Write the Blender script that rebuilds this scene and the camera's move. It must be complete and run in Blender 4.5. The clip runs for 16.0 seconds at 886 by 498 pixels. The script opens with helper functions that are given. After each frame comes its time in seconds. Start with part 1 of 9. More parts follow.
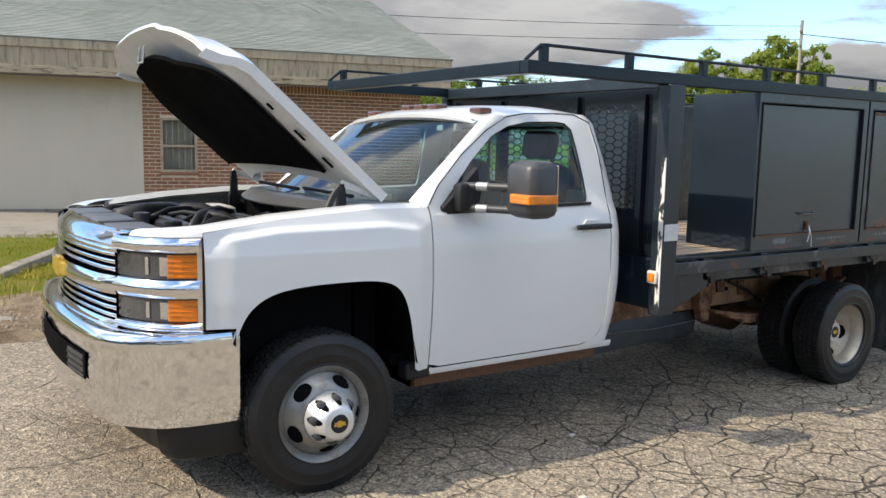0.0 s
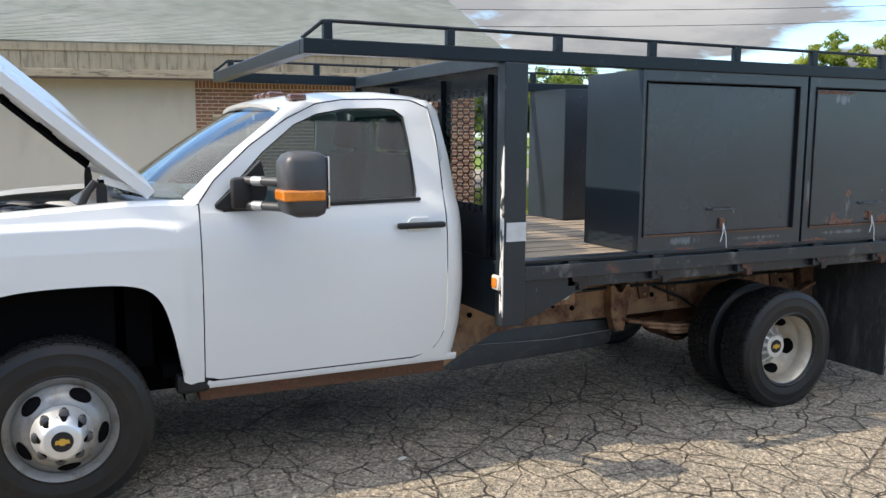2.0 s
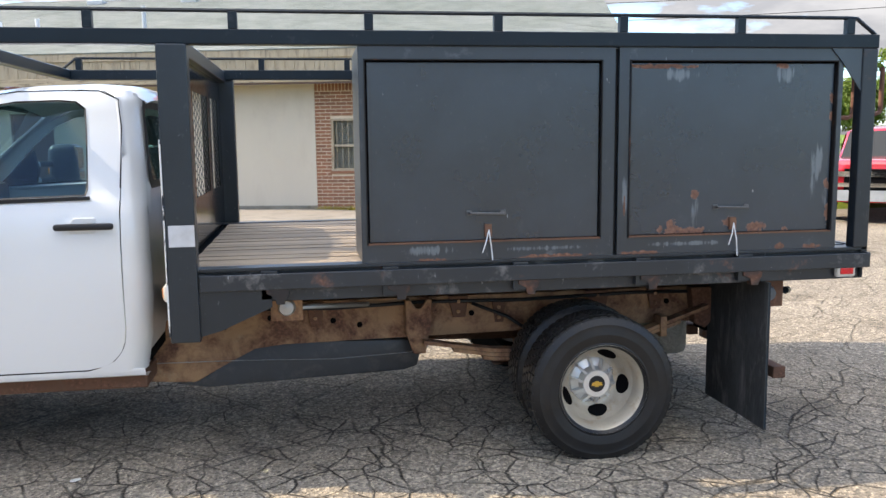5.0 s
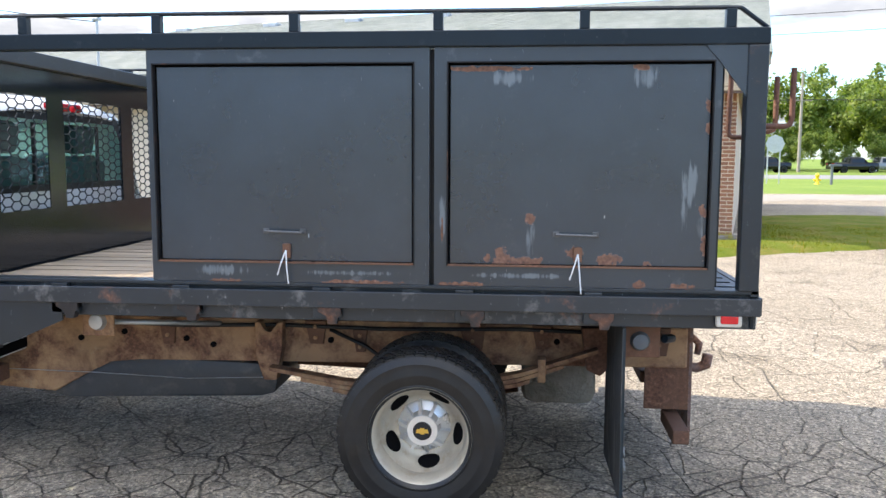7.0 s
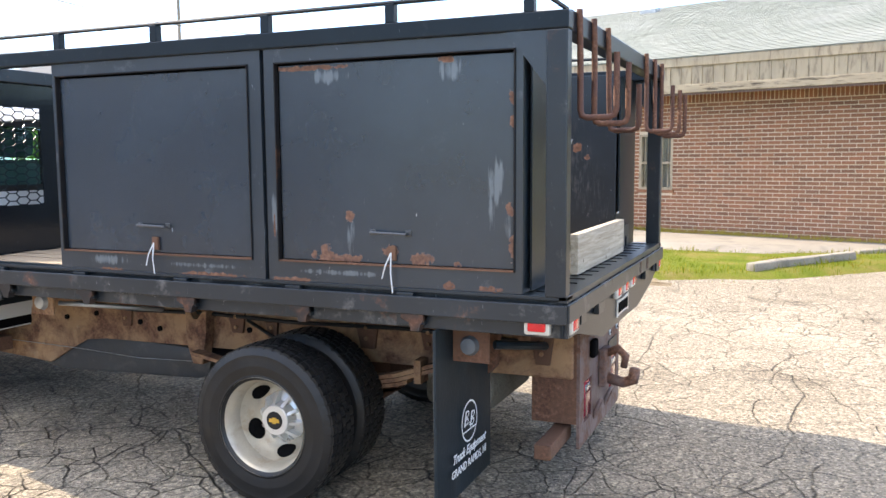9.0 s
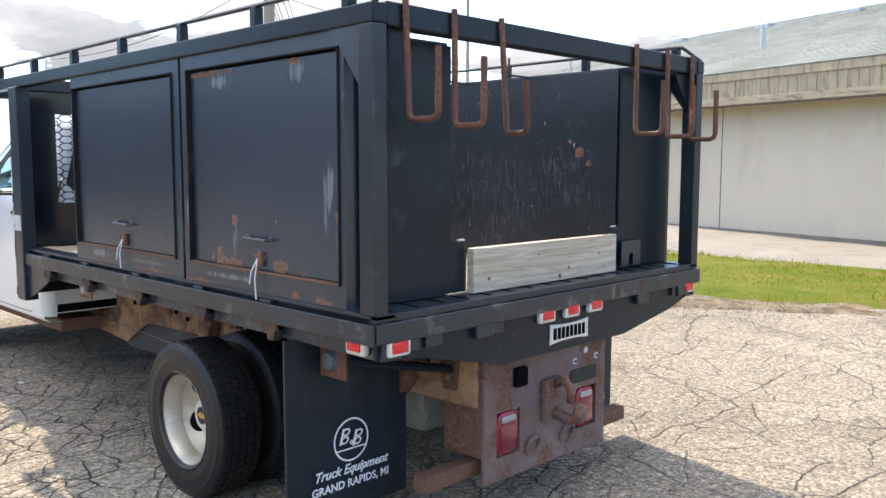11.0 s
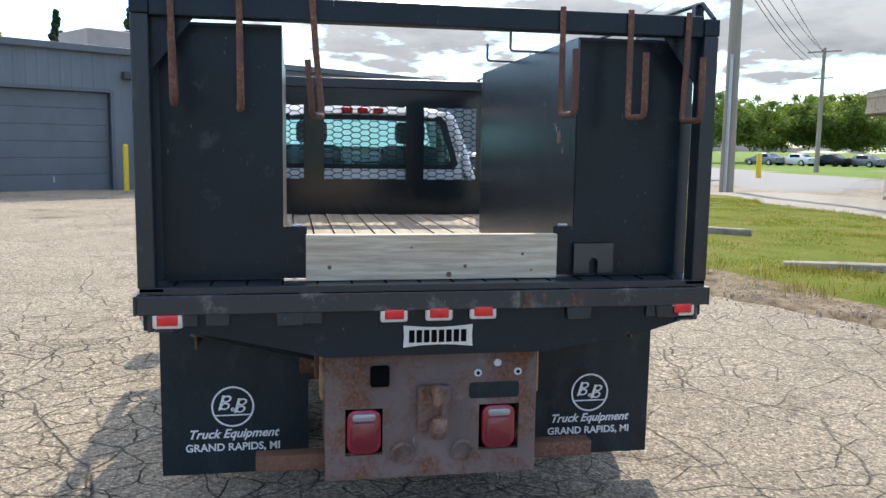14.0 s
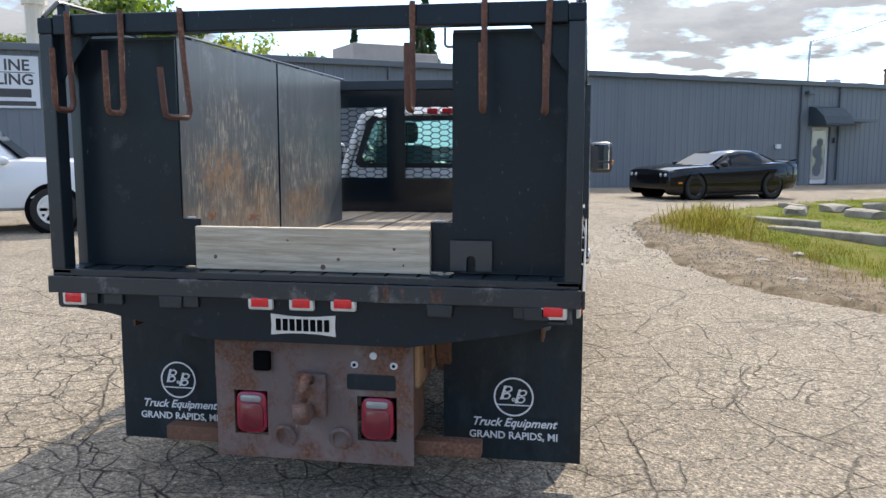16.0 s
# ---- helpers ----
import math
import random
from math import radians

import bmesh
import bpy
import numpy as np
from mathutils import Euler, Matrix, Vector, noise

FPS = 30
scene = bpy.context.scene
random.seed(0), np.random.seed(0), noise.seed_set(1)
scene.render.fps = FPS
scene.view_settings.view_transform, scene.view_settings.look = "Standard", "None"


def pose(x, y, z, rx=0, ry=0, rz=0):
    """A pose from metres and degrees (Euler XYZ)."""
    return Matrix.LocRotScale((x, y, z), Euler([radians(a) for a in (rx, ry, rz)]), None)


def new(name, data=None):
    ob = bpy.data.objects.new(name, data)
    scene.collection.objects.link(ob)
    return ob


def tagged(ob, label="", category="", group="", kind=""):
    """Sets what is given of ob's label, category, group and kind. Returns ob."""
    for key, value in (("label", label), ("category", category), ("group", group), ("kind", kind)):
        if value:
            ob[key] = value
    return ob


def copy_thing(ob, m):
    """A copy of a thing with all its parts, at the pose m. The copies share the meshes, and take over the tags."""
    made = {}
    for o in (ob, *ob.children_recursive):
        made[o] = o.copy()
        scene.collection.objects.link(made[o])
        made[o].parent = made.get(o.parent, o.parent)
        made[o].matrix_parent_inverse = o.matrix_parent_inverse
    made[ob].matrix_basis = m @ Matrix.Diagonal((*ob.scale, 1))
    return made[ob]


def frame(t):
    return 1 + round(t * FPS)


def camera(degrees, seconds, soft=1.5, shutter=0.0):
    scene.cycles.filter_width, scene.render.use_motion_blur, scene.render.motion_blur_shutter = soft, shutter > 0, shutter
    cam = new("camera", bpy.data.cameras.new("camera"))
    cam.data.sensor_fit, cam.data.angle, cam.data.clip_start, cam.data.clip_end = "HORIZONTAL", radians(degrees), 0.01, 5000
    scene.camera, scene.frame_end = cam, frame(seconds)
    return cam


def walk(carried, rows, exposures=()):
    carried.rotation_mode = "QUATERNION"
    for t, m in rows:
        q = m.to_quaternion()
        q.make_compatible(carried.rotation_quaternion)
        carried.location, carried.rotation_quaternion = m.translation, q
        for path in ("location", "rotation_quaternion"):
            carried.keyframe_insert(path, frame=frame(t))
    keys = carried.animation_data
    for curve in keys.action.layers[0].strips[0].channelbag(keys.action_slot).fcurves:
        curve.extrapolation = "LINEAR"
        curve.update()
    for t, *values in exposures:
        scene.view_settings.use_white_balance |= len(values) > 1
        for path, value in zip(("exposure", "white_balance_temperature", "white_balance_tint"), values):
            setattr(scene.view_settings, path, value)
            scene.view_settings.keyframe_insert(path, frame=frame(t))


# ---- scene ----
cam = camera(56.1, 16.0)
METRES, EYE, TURN = 14.867, 1.7248, -33.7
START = (-1.671, -4.564, 0.0)
ROWS = [
    (0.0, 0.0, 0.0, 0.0, 0.15, -7.34, -1.19),
    (0.5, 0.0278, 0.0078, -0.0011, 2.47, -7.31, -1.12),
    (1.0, 0.053, 0.0171, -0.0009, 4.5, -7.36, -0.94),
    (1.5, 0.0814, 0.0326, -0.001, 6.49, -7.61, -0.68),
    (2.0, 0.1098, 0.0411, -0.0011, 8.67, -7.7, -0.2),
    (2.5, 0.139, 0.0607, -0.0023, 11.13, -7.79, 0.11),
    (3.0, 0.1698, 0.0694, -0.0026, 13.88, -7.79, 0.19),
    (3.5, 0.1953, 0.0895, -0.0044, 16.72, -7.86, 0.21),
    (4.0, 0.2258, 0.1006, -0.0045, 19.25, -7.99, 0.29),
    (4.5, 0.2502, 0.1156, -0.0047, 21.84, -7.88, 0.57),
    (7.0, 0.3649, 0.2256, -0.0072, 39.07, -6.33, -0.22),
    (7.5, 0.3923, 0.2468, -0.0081, 43.47, -6.15, -0.13),
    (8.0, 0.4098, 0.2734, -0.0099, 47.98, -6.08, 0.09),
    (8.5, 0.4348, 0.2955, -0.0092, 52.36, -6.07, 0.28),
    (9.0, 0.4506, 0.3212, -0.0092, 57.05, -6.06, 0.36),
    (9.5, 0.4626, 0.352, -0.0093, 61.88, -5.94, 0.22),
    (10.0, 0.4724, 0.3814, -0.0086, 67.19, -5.91, 0.07),
    (12.5, 0.4773, 0.5358, -0.0096, 95.89, -6.15, -0.52),
    (13.0, 0.4713, 0.5657, -0.0092, 101.69, -6.64, -0.7),
    (13.5, 0.4651, 0.5941, -0.0082, 107.92, -6.83, -0.79),
    (14.0, 0.45, 0.6212, -0.0076, 113.41, -7.04, -0.86),
    (14.5, 0.4406, 0.6499, -0.0077, 118.8, -7.0, -0.57),
    (15.0, 0.4208, 0.6735, -0.0085, 123.71, -7.16, -0.22),
    (15.5, 0.4056, 0.7004, -0.0083, 128.66, -7.11, 0.07),
    (16.0, 0.3859, 0.723, -0.0084, 133.57, -7.04, 0.01),
]
walk(cam, [(t, Matrix.Translation(START) @ pose(0, 0, EYE, 0, 0, TURN) @ pose(METRES * x, METRES * y, METRES * z, 90 + pitch, roll, yaw)) for t, x, y, z, yaw, pitch, roll in ROWS],
     exposures=[(0.0, 0.82, 6950, 10), (2.0, 1.00, 6850, 10), (3.5, 1.15, 6850, 11), (4.7, 1.38, 6900, 12), (7.0, 1.80, 6700, 11), (8.5, 1.92, 7050, 13),
                (10.0, 1.82, 6950, 13), (12.5, 1.22, 6550, 8), (14.0, 1.14, 6500, 8), (16.0, 1.05, 6550, 10)])

# ---- world and sun ----
SUN_DIR = Vector((1.115, -0.231, -1.0)).normalized()      # the way the light travels
sun_elev = math.asin(-SUN_DIR.z)
sun_az = math.atan2(-SUN_DIR.x, -SUN_DIR.y)              # clockwise from +y

world = bpy.data.worlds.new("sky")
scene.world = world
world.use_nodes = True
wt = world.node_tree
wt.nodes.clear()


def link(tree, a, b):
    tree.links.new(a, b)


def wnode(kind, **kw):
    n = wt.nodes.new(kind)
    for k, v in kw.items():
        n.inputs[k].default_value = v
    return n


w_out = wt.nodes.new("ShaderNodeOutputWorld")
w_bg = wt.nodes.new("ShaderNodeBackground")
w_sky = wt.nodes.new("ShaderNodeTexSky")
w_sky.sky_type = "NISHITA"
w_sky.sun_disc = False
w_sky.sun_elevation = sun_elev
w_sky.sun_rotation = sun_az
w_sky.air_density, w_sky.dust_density, w_sky.ozone_density = 1.0, 0.6, 1.5
w_tc = wt.nodes.new("ShaderNodeTexCoord")
w_sep = wt.nodes.new("ShaderNodeSeparateXYZ")
link(wt, w_tc.outputs["Generated"], w_sep.inputs[0])
w_h = wt.nodes.new("ShaderNodeMath"); w_h.operation = "MAXIMUM"; w_h.inputs[1].default_value = 0.0
link(wt, w_sep.outputs["Z"], w_h.inputs[0])
w_h2 = wt.nodes.new("ShaderNodeMath"); w_h2.operation = "ADD"; w_h2.inputs[1].default_value = 0.16
link(wt, w_h.outputs[0], w_h2.inputs[0])
w_dx = wt.nodes.new("ShaderNodeMath"); w_dx.operation = "DIVIDE"
w_dy = wt.nodes.new("ShaderNodeMath"); w_dy.operation = "DIVIDE"
link(wt, w_sep.outputs["X"], w_dx.inputs[0]); link(wt, w_h2.outputs[0], w_dx.inputs[1])
link(wt, w_sep.outputs["Y"], w_dy.inputs[0]); link(wt, w_h2.outputs[0], w_dy.inputs[1])
w_co = wt.nodes.new("ShaderNodeCombineXYZ")
link(wt, w_dx.outputs[0], w_co.inputs[0]); link(wt, w_dy.outputs[0], w_co.inputs[1])
w_co.inputs[2].default_value = 3.7
w_n = wnode("ShaderNodeTexNoise", Scale=0.95, Detail=9.0, Roughness=0.56, Distortion=0.15)
link(wt, w_co.outputs[0], w_n.inputs["Vector"])
w_cov = wt.nodes.new("ShaderNodeValToRGB")
w_cov.color_ramp.elements[0].position, w_cov.color_ramp.elements[1].position = 0.478, 0.535
w_thin = wt.nodes.new("ShaderNodeMath"); w_thin.operation = "MULTIPLY_ADD"; w_thin.inputs[1].default_value = -0.055
link(wt, w_h.outputs[0], w_thin.inputs[0]); link(wt, w_n.outputs["Fac"], w_thin.inputs[2])      # fewer clouds overhead
link(wt, w_thin.outputs[0], w_cov.inputs["Fac"])
w_n2 = wnode("ShaderNodeTexNoise", Scale=1.3, Detail=6.0, Roughness=0.6)
link(wt, w_co.outputs[0], w_n2.inputs["Vector"])
w_shade = wt.nodes.new("ShaderNodeValToRGB")
w_shade.color_ramp.elements[0].position, w_shade.color_ramp.elements[1].position = 0.42, 0.58
w_shade.color_ramp.elements[0].color = (0.45, 0.475, 0.525, 1)
w_shade.color_ramp.elements[1].color = (0.66, 0.68, 0.72, 1)
link(wt, w_n2.outputs["Fac"], w_shade.inputs["Fac"])
w_scale = wt.nodes.new("ShaderNodeMix"); w_scale.data_type = "RGBA"; w_scale.blend_type = "MULTIPLY"
w_scale.inputs["Factor"].default_value = 1.0
link(wt, w_sky.outputs[0], w_scale.inputs["A"]); w_scale.inputs["B"].default_value = (0.112, 0.138, 0.168, 1)
w_mix = wt.nodes.new("ShaderNodeMix"); w_mix.data_type = "RGBA"
link(wt, w_cov.outputs[0], w_mix.inputs["Factor"])
link(wt, w_scale.outputs["Result"], w_mix.inputs["A"])
w_cie = wt.nodes.new("ShaderNodeMath"); w_cie.operation = "MULTIPLY_ADD"
w_cie.inputs[1].default_value, w_cie.inputs[2].default_value = 1.95, 0.19
link(wt, w_h.outputs[0], w_cie.inputs[0])
w_cloud = wt.nodes.new("ShaderNodeMix"); w_cloud.data_type = "RGBA"; w_cloud.blend_type = "MULTIPLY"
w_cloud.inputs["Factor"].default_value = 1.0
# clouds are brighter round the sun than opposite it
w_dot = wt.nodes.new("ShaderNodeVectorMath"); w_dot.operation = "DOT_PRODUCT"
w_dot.inputs[1].default_value = -SUN_DIR
link(wt, w_tc.outputs["Generated"], w_dot.inputs[0])
w_pos = wt.nodes.new("ShaderNodeMath"); w_pos.operation = "MAXIMUM"; w_pos.inputs[1].default_value = 0.0
link(wt, w_dot.outputs["Value"], w_pos.inputs[0])
w_pow = wt.nodes.new("ShaderNodeMath"); w_pow.operation = "POWER"; w_pow.inputs[1].default_value = 18.0
link(wt, w_pos.outputs[0], w_pow.inputs[0])
w_lin = wt.nodes.new("ShaderNodeMath"); w_lin.operation = "MULTIPLY_ADD"
w_lin.inputs[1].default_value, w_lin.inputs[2].default_value = -0.02, 1.06
link(wt, w_dot.outputs["Value"], w_lin.inputs[0])
w_aur = wt.nodes.new("ShaderNodeMath"); w_aur.operation = "MULTIPLY_ADD"; w_aur.inputs[1].default_value = 0.9
link(wt, w_pow.outputs[0], w_aur.inputs[0]); link(wt, w_lin.outputs[0], w_aur.inputs[2])
w_lum = wt.nodes.new("ShaderNodeMath"); w_lum.operation = "MULTIPLY"
link(wt, w_cie.outputs[0], w_lum.inputs[0]); link(wt, w_aur.outputs[0], w_lum.inputs[1])
link(wt, w_shade.outputs[0], w_cloud.inputs["A"]); link(wt, w_lum.outputs[0], w_cloud.inputs["B"])
link(wt, w_cloud.outputs["Result"], w_mix.inputs["B"])
link(wt, w_mix.outputs["Result"], w_bg.inputs["Color"])
w_bg.inputs["Strength"].default_value = 1.0
link(wt, w_bg.outputs[0], w_out.inputs[0])

sun_data = bpy.data.lights.new("sun", "SUN")
sun_data.energy, sun_data.angle, sun_data.color = 3.0, radians(0.6), (1.0, 0.895, 0.745)
sun_lamp = new("sun", sun_data)
sun_lamp.rotation_euler = SUN_DIR.to_track_quat("-Z", "Y").to_euler()
sun_lamp.location = (-20, 4, 20)


# ---- materials ----
def nodes_of(name):
    m = bpy.data.materials.new(name)
    m.use_nodes = True
    return m, m.node_tree, m.node_tree.nodes["Principled BSDF"]


def ramp(tree, src, stops):
    r = tree.nodes.new("ShaderNodeValToRGB")
    cr = r.color_ramp
    while len(cr.elements) < len(stops):
        cr.elements.new(0.5)
    for e, (p, c) in zip(cr.elements, stops):
        e.position = p
        e.color = (*c, 1) if len(c) == 3 else c
    link(tree, src, r.inputs["Fac"])
    return r.outputs["Color"]


def tex_noise(tree, vec, scale, detail=4.0, rough=0.6, distort=0.0):
    n = tree.nodes.new("ShaderNodeTexNoise")
    n.inputs["Scale"].default_value, n.inputs["Detail"].default_value = scale, detail
    n.inputs["Roughness"].default_value, n.inputs["Distortion"].default_value = rough, distort
    if vec is not None:
        link(tree, vec, n.inputs["Vector"])
    return n.outputs["Fac"]


def obj_co(tree, scale=(1, 1, 1)):
    tc = tree.nodes.new("ShaderNodeTexCoord")
    mp = tree.nodes.new("ShaderNodeMapping")
    mp.inputs["Scale"].default_value = scale
    link(tree, tc.outputs["Object"], mp.inputs["Vector"])
    return mp.outputs["Vector"]


def mixc(tree, fac, a, b, mode="MIX"):
    m = tree.nodes.new("ShaderNodeMix")
    m.data_type, m.blend_type = "RGBA", mode
    for sock, val in (("Factor", fac), ("A", a), ("B", b)):
        s = m.inputs[sock]
        if isinstance(val, (int, float)):
            s.default_value = val
        elif isinstance(val, tuple):
            s.default_value = (*val, 1)
        else:
            link(tree, val, s)
    return m.outputs["Result"]


def mathn(tree, op, a, b=None):
    m = tree.nodes.new("ShaderNodeMath")
    m.operation = op
    for i, v in enumerate((a, b)):
        if v is None:
            continue
        if isinstance(v, (int, float)):
            m.inputs[i].default_value = v
        else:
            link(tree, v, m.inputs[i])
    return m.outputs[0]


def bump(tree, bsdf, height, strength, dist):
    b = tree.nodes.new("ShaderNodeBump")
    b.inputs["Strength"].default_value, b.inputs["Distance"].default_value = strength, dist
    link(tree, height, b.inputs["Height"])
    link(tree, b.outputs[0], bsdf.inputs["Normal"])


def simple(name, col, rough=0.5, metal=0.0, vary=0.15, scale=6.0, fine=90.0, bump_s=0.15, bump_d=0.002, coat=0.0, dirt=None, dirt_amt=0.5, stretch=(1, 1, 1), spec=0.5):
    """Colour with variation at two scales, roughness variation, fine bump and optional dirt patches."""
    m, t, b = nodes_of(name)
    co = obj_co(t, stretch)
    n1 = tex_noise(t, co, scale, 5.0)
    n2 = tex_noise(t, co, fine, 3.0)
    lo = tuple(max(0.0, c * (1 - vary)) for c in col)
    hi = tuple(min(1.0, c * (1 + vary)) for c in col)
    c1 = ramp(t, n1, [(0.3, lo), (0.7, hi)])
    c2 = mixc(t, 0.25 * min(1, vary * 4), c1, ramp(t, n2, [(0.35, lo), (0.65, hi)]))
    if dirt:
        n3 = tex_noise(t, co, scale * 1.7, 6.0, 0.65, 0.4)
        c2 = mixc(t, ramp(t, n3, [(0.52, (0, 0, 0)), (0.68, (dirt_amt,) * 3)]), c2, dirt)
    link(t, c2, b.inputs["Base Color"])
    r = ramp(t, n1, [(0.3, (max(0.02, rough * 0.85),) * 3), (0.7, (min(1, rough * 1.15),) * 3)])
    link(t, r, b.inputs["Roughness"])
    b.inputs["Metallic"].default_value = metal
    b.inputs["Specular IOR Level"].default_value = spec
    b.inputs["Coat Weight"].default_value = coat
    b.inputs["Coat Roughness"].default_value = 0.03
    if bump_s > 0:
        bump(t, b, n2, bump_s, bump_d)
    return m


def paint_material(name, col, rough, coat):
    """Even car paint with a faint film of road dust."""
    m, t, b = nodes_of(name)
    co = obj_co(t, (1, 1, 2.5))
    dust = ramp(t, tex_noise(t, co, 0.9, 2.0, 0.4), [(0.35, col), (0.7, tuple(c * 0.955 for c in col))])
    link(t, dust, b.inputs["Base Color"])
    b.inputs["Roughness"].default_value = rough
    b.inputs["Coat Weight"].default_value = coat
    b.inputs["Coat Roughness"].default_value = 0.04
    return m


def asphalt_material():
    """Old tan asphalt: exposed pebbles, alligator cracks in patches, long wandering cracks, stains."""
    m, t, b = nodes_of("cracked_asphalt")
    co = obj_co(t)

    def warped(scale, amount, detail=4.0):
        tn = t.nodes.new("ShaderNodeTexNoise")
        tn.inputs["Scale"].default_value, tn.inputs["Detail"].default_value = scale, detail
        link(t, co, tn.inputs["Vector"])
        wv = t.nodes.new("ShaderNodeVectorMath"); wv.operation = "SCALE"; wv.inputs["Scale"].default_value = amount
        link(t, tn.outputs["Color"], wv.inputs[0])
        wa = t.nodes.new("ShaderNodeVectorMath"); wa.operation = "ADD"
        link(t, co, wa.inputs[0]); link(t, wv.outputs[0], wa.inputs[1])
        return wa.outputs[0]

    def cracks(vec, scale, w0, w1):
        v = t.nodes.new("ShaderNodeTexVoronoi")
        v.feature, v.voronoi_dimensions = "DISTANCE_TO_EDGE", "2D"
        v.inputs["Scale"].default_value = scale
        link(t, vec, v.inputs["Vector"])
        return ramp(t, v.outputs["Distance"], [(w0, (1, 1, 1)), (w1, (0, 0, 0))])
    fine_warp, wide_warp = warped(5.0, 0.12, 4.0), warped(1.5, 0.34, 6.0)
    big = cracks(wide_warp, 0.75, 0.002, 0.0085)
    mid = cracks(wide_warp, 2.1, 0.003, 0.014)
    small = cracks(fine_warp, 4.4, 0.009, 0.040)
    tiny = cracks(fine_warp, 9.0, 0.005, 0.05)
    patch = ramp(t, tex_noise(t, co, 0.33, 3.0), [(0.46, (0, 0, 0)), (0.60, (1, 1, 1))])
    sp = t.nodes.new("ShaderNodeSeparateXYZ")
    link(t, co, sp.inputs[0])
    dx = mathn(t, "DIVIDE", mathn(t, "SUBTRACT", sp.outputs["X"], 4.6), 4.2)
    dy = mathn(t, "DIVIDE", mathn(t, "ADD", sp.outputs["Y"], 1.7), 2.3)
    far = mathn(t, "ADD", mathn(t, "MULTIPLY", dx, dx), mathn(t, "MULTIPLY", dy, dy))
    broken = mathn(t, "ADD", mathn(t, "SUBTRACT", 1.0, far), mathn(t, "MULTIPLY", mathn(t, "SUBTRACT", tex_noise(t, co, 0.9, 4.0), 0.5), 2.5))
    broken = ramp(t, broken, [(0.0, (0, 0, 0)), (0.6, (1, 1, 1))])
    patch = mixc(t, 1.0, patch, broken, "LIGHTEN")
    patch2 = ramp(t, tex_noise(t, co, 0.8, 4.0), [(0.50, (0, 0, 0)), (0.62, (1, 1, 1))])
    fade = ramp(t, tex_noise(t, co, 3.1, 4.0), [(0.34, (0.25, 0.25, 0.25)), (0.58, (1, 1, 1))])
    k0 = mixc(t, 1.0, big, fade, "MULTIPLY")
    east = mathn(t, "ADD", mathn(t, "MULTIPLY", sp.outputs["X"], 0.25), mathn(t, "MULTIPLY", tex_noise(t, co, 0.7, 4.0), 1.4))
    sound = ramp(t, mathn(t, "MULTIPLY", east, 0.5), [(0.30, (0.22, 0.22, 0.22)), (0.52, (1, 1, 1))])
    k1 = mixc(t, 1.0, mixc(t, 1.0, mid, sound, "MULTIPLY"), fade, "MULTIPLY")
    k2 = mixc(t, 1.0, mixc(t, 1.0, small, patch, "MULTIPLY"), fade, "MULTIPLY")
    k3 = mixc(t, 1.0, mixc(t, 1.0, tiny, patch2, "MULTIPLY"), (0.3, 0.3, 0.3), "MULTIPLY")
    k = mixc(t, 1.0, mixc(t, 1.0, k0, k1, "LIGHTEN"), mixc(t, 1.0, k2, k3, "LIGHTEN"), "LIGHTEN")
    wide = ramp(t, tex_noise(t, co, 0.35, 5.0, 0.6), [(0.3, (0.245, 0.215, 0.174)), (0.5, (0.305, 0.269, 0.221)), (0.72, (0.365, 0.326, 0.267))])
    stone = t.nodes.new("ShaderNodeTexVoronoi"); stone.inputs["Scale"].default_value = 82.0
    link(t, co, stone.inputs["Vector"])
    spk = ramp(t, stone.outputs["Color"], [(0.10, (0.34, 0.33, 0.33)), (0.36, (0.72, 0.71, 0.69)), (0.66, (0.98, 0.95, 0.90)), (0.94, (1.65, 1.56, 1.40))])
    base = mixc(t, 0.90, wide, spk, "MULTIPLY")
    coarse = t.nodes.new("ShaderNodeTexVoronoi"); coarse.inputs["Scale"].default_value = 37.0
    link(t, co, coarse.inputs["Vector"])
    base = mixc(t, 1.0, base, ramp(t, coarse.outputs["Color"], [(0.15, (0.80, 0.80, 0.80)), (0.5, (0.95, 0.95, 0.94)), (0.9, (1.15, 1.14, 1.12))]), "MULTIPLY")
    grit = ramp(t, tex_noise(t, co, 28.0, 4.0, 0.7), [(0.35, (0.72, 0.72, 0.72)), (0.65, (1.22, 1.22, 1.22))])
    base = mixc(t, 1.0, base, grit, "MULTIPLY")
    stain = ramp(t, tex_noise(t, co, 1.1, 5.0, 0.6, 0.6), [(0.58, (1, 1, 1)), (0.74, (0.55, 0.54, 0.53))])
    base = mixc(t, 1.0, base, stain, "MULTIPLY")
    col = mixc(t, mixc(t, 1.0, k, mixc(t, broken, (0.58, 0.58, 0.58), (0.86, 0.86, 0.86)), "MULTIPLY"), base, (0.022, 0.020, 0.018))
    link(t, col, b.inputs["Base Color"])
    b.inputs["Roughness"].default_value = 0.95
    b.inputs["Specular IOR Level"].default_value = 0.12
    h = mathn(t, "SUBTRACT", mathn(t, "MULTIPLY", stone.outputs["Distance"], 0.45), mathn(t, "MULTIPLY", k, 1.4))
    bump(t, b, h, 0.9, 0.014)
    return m


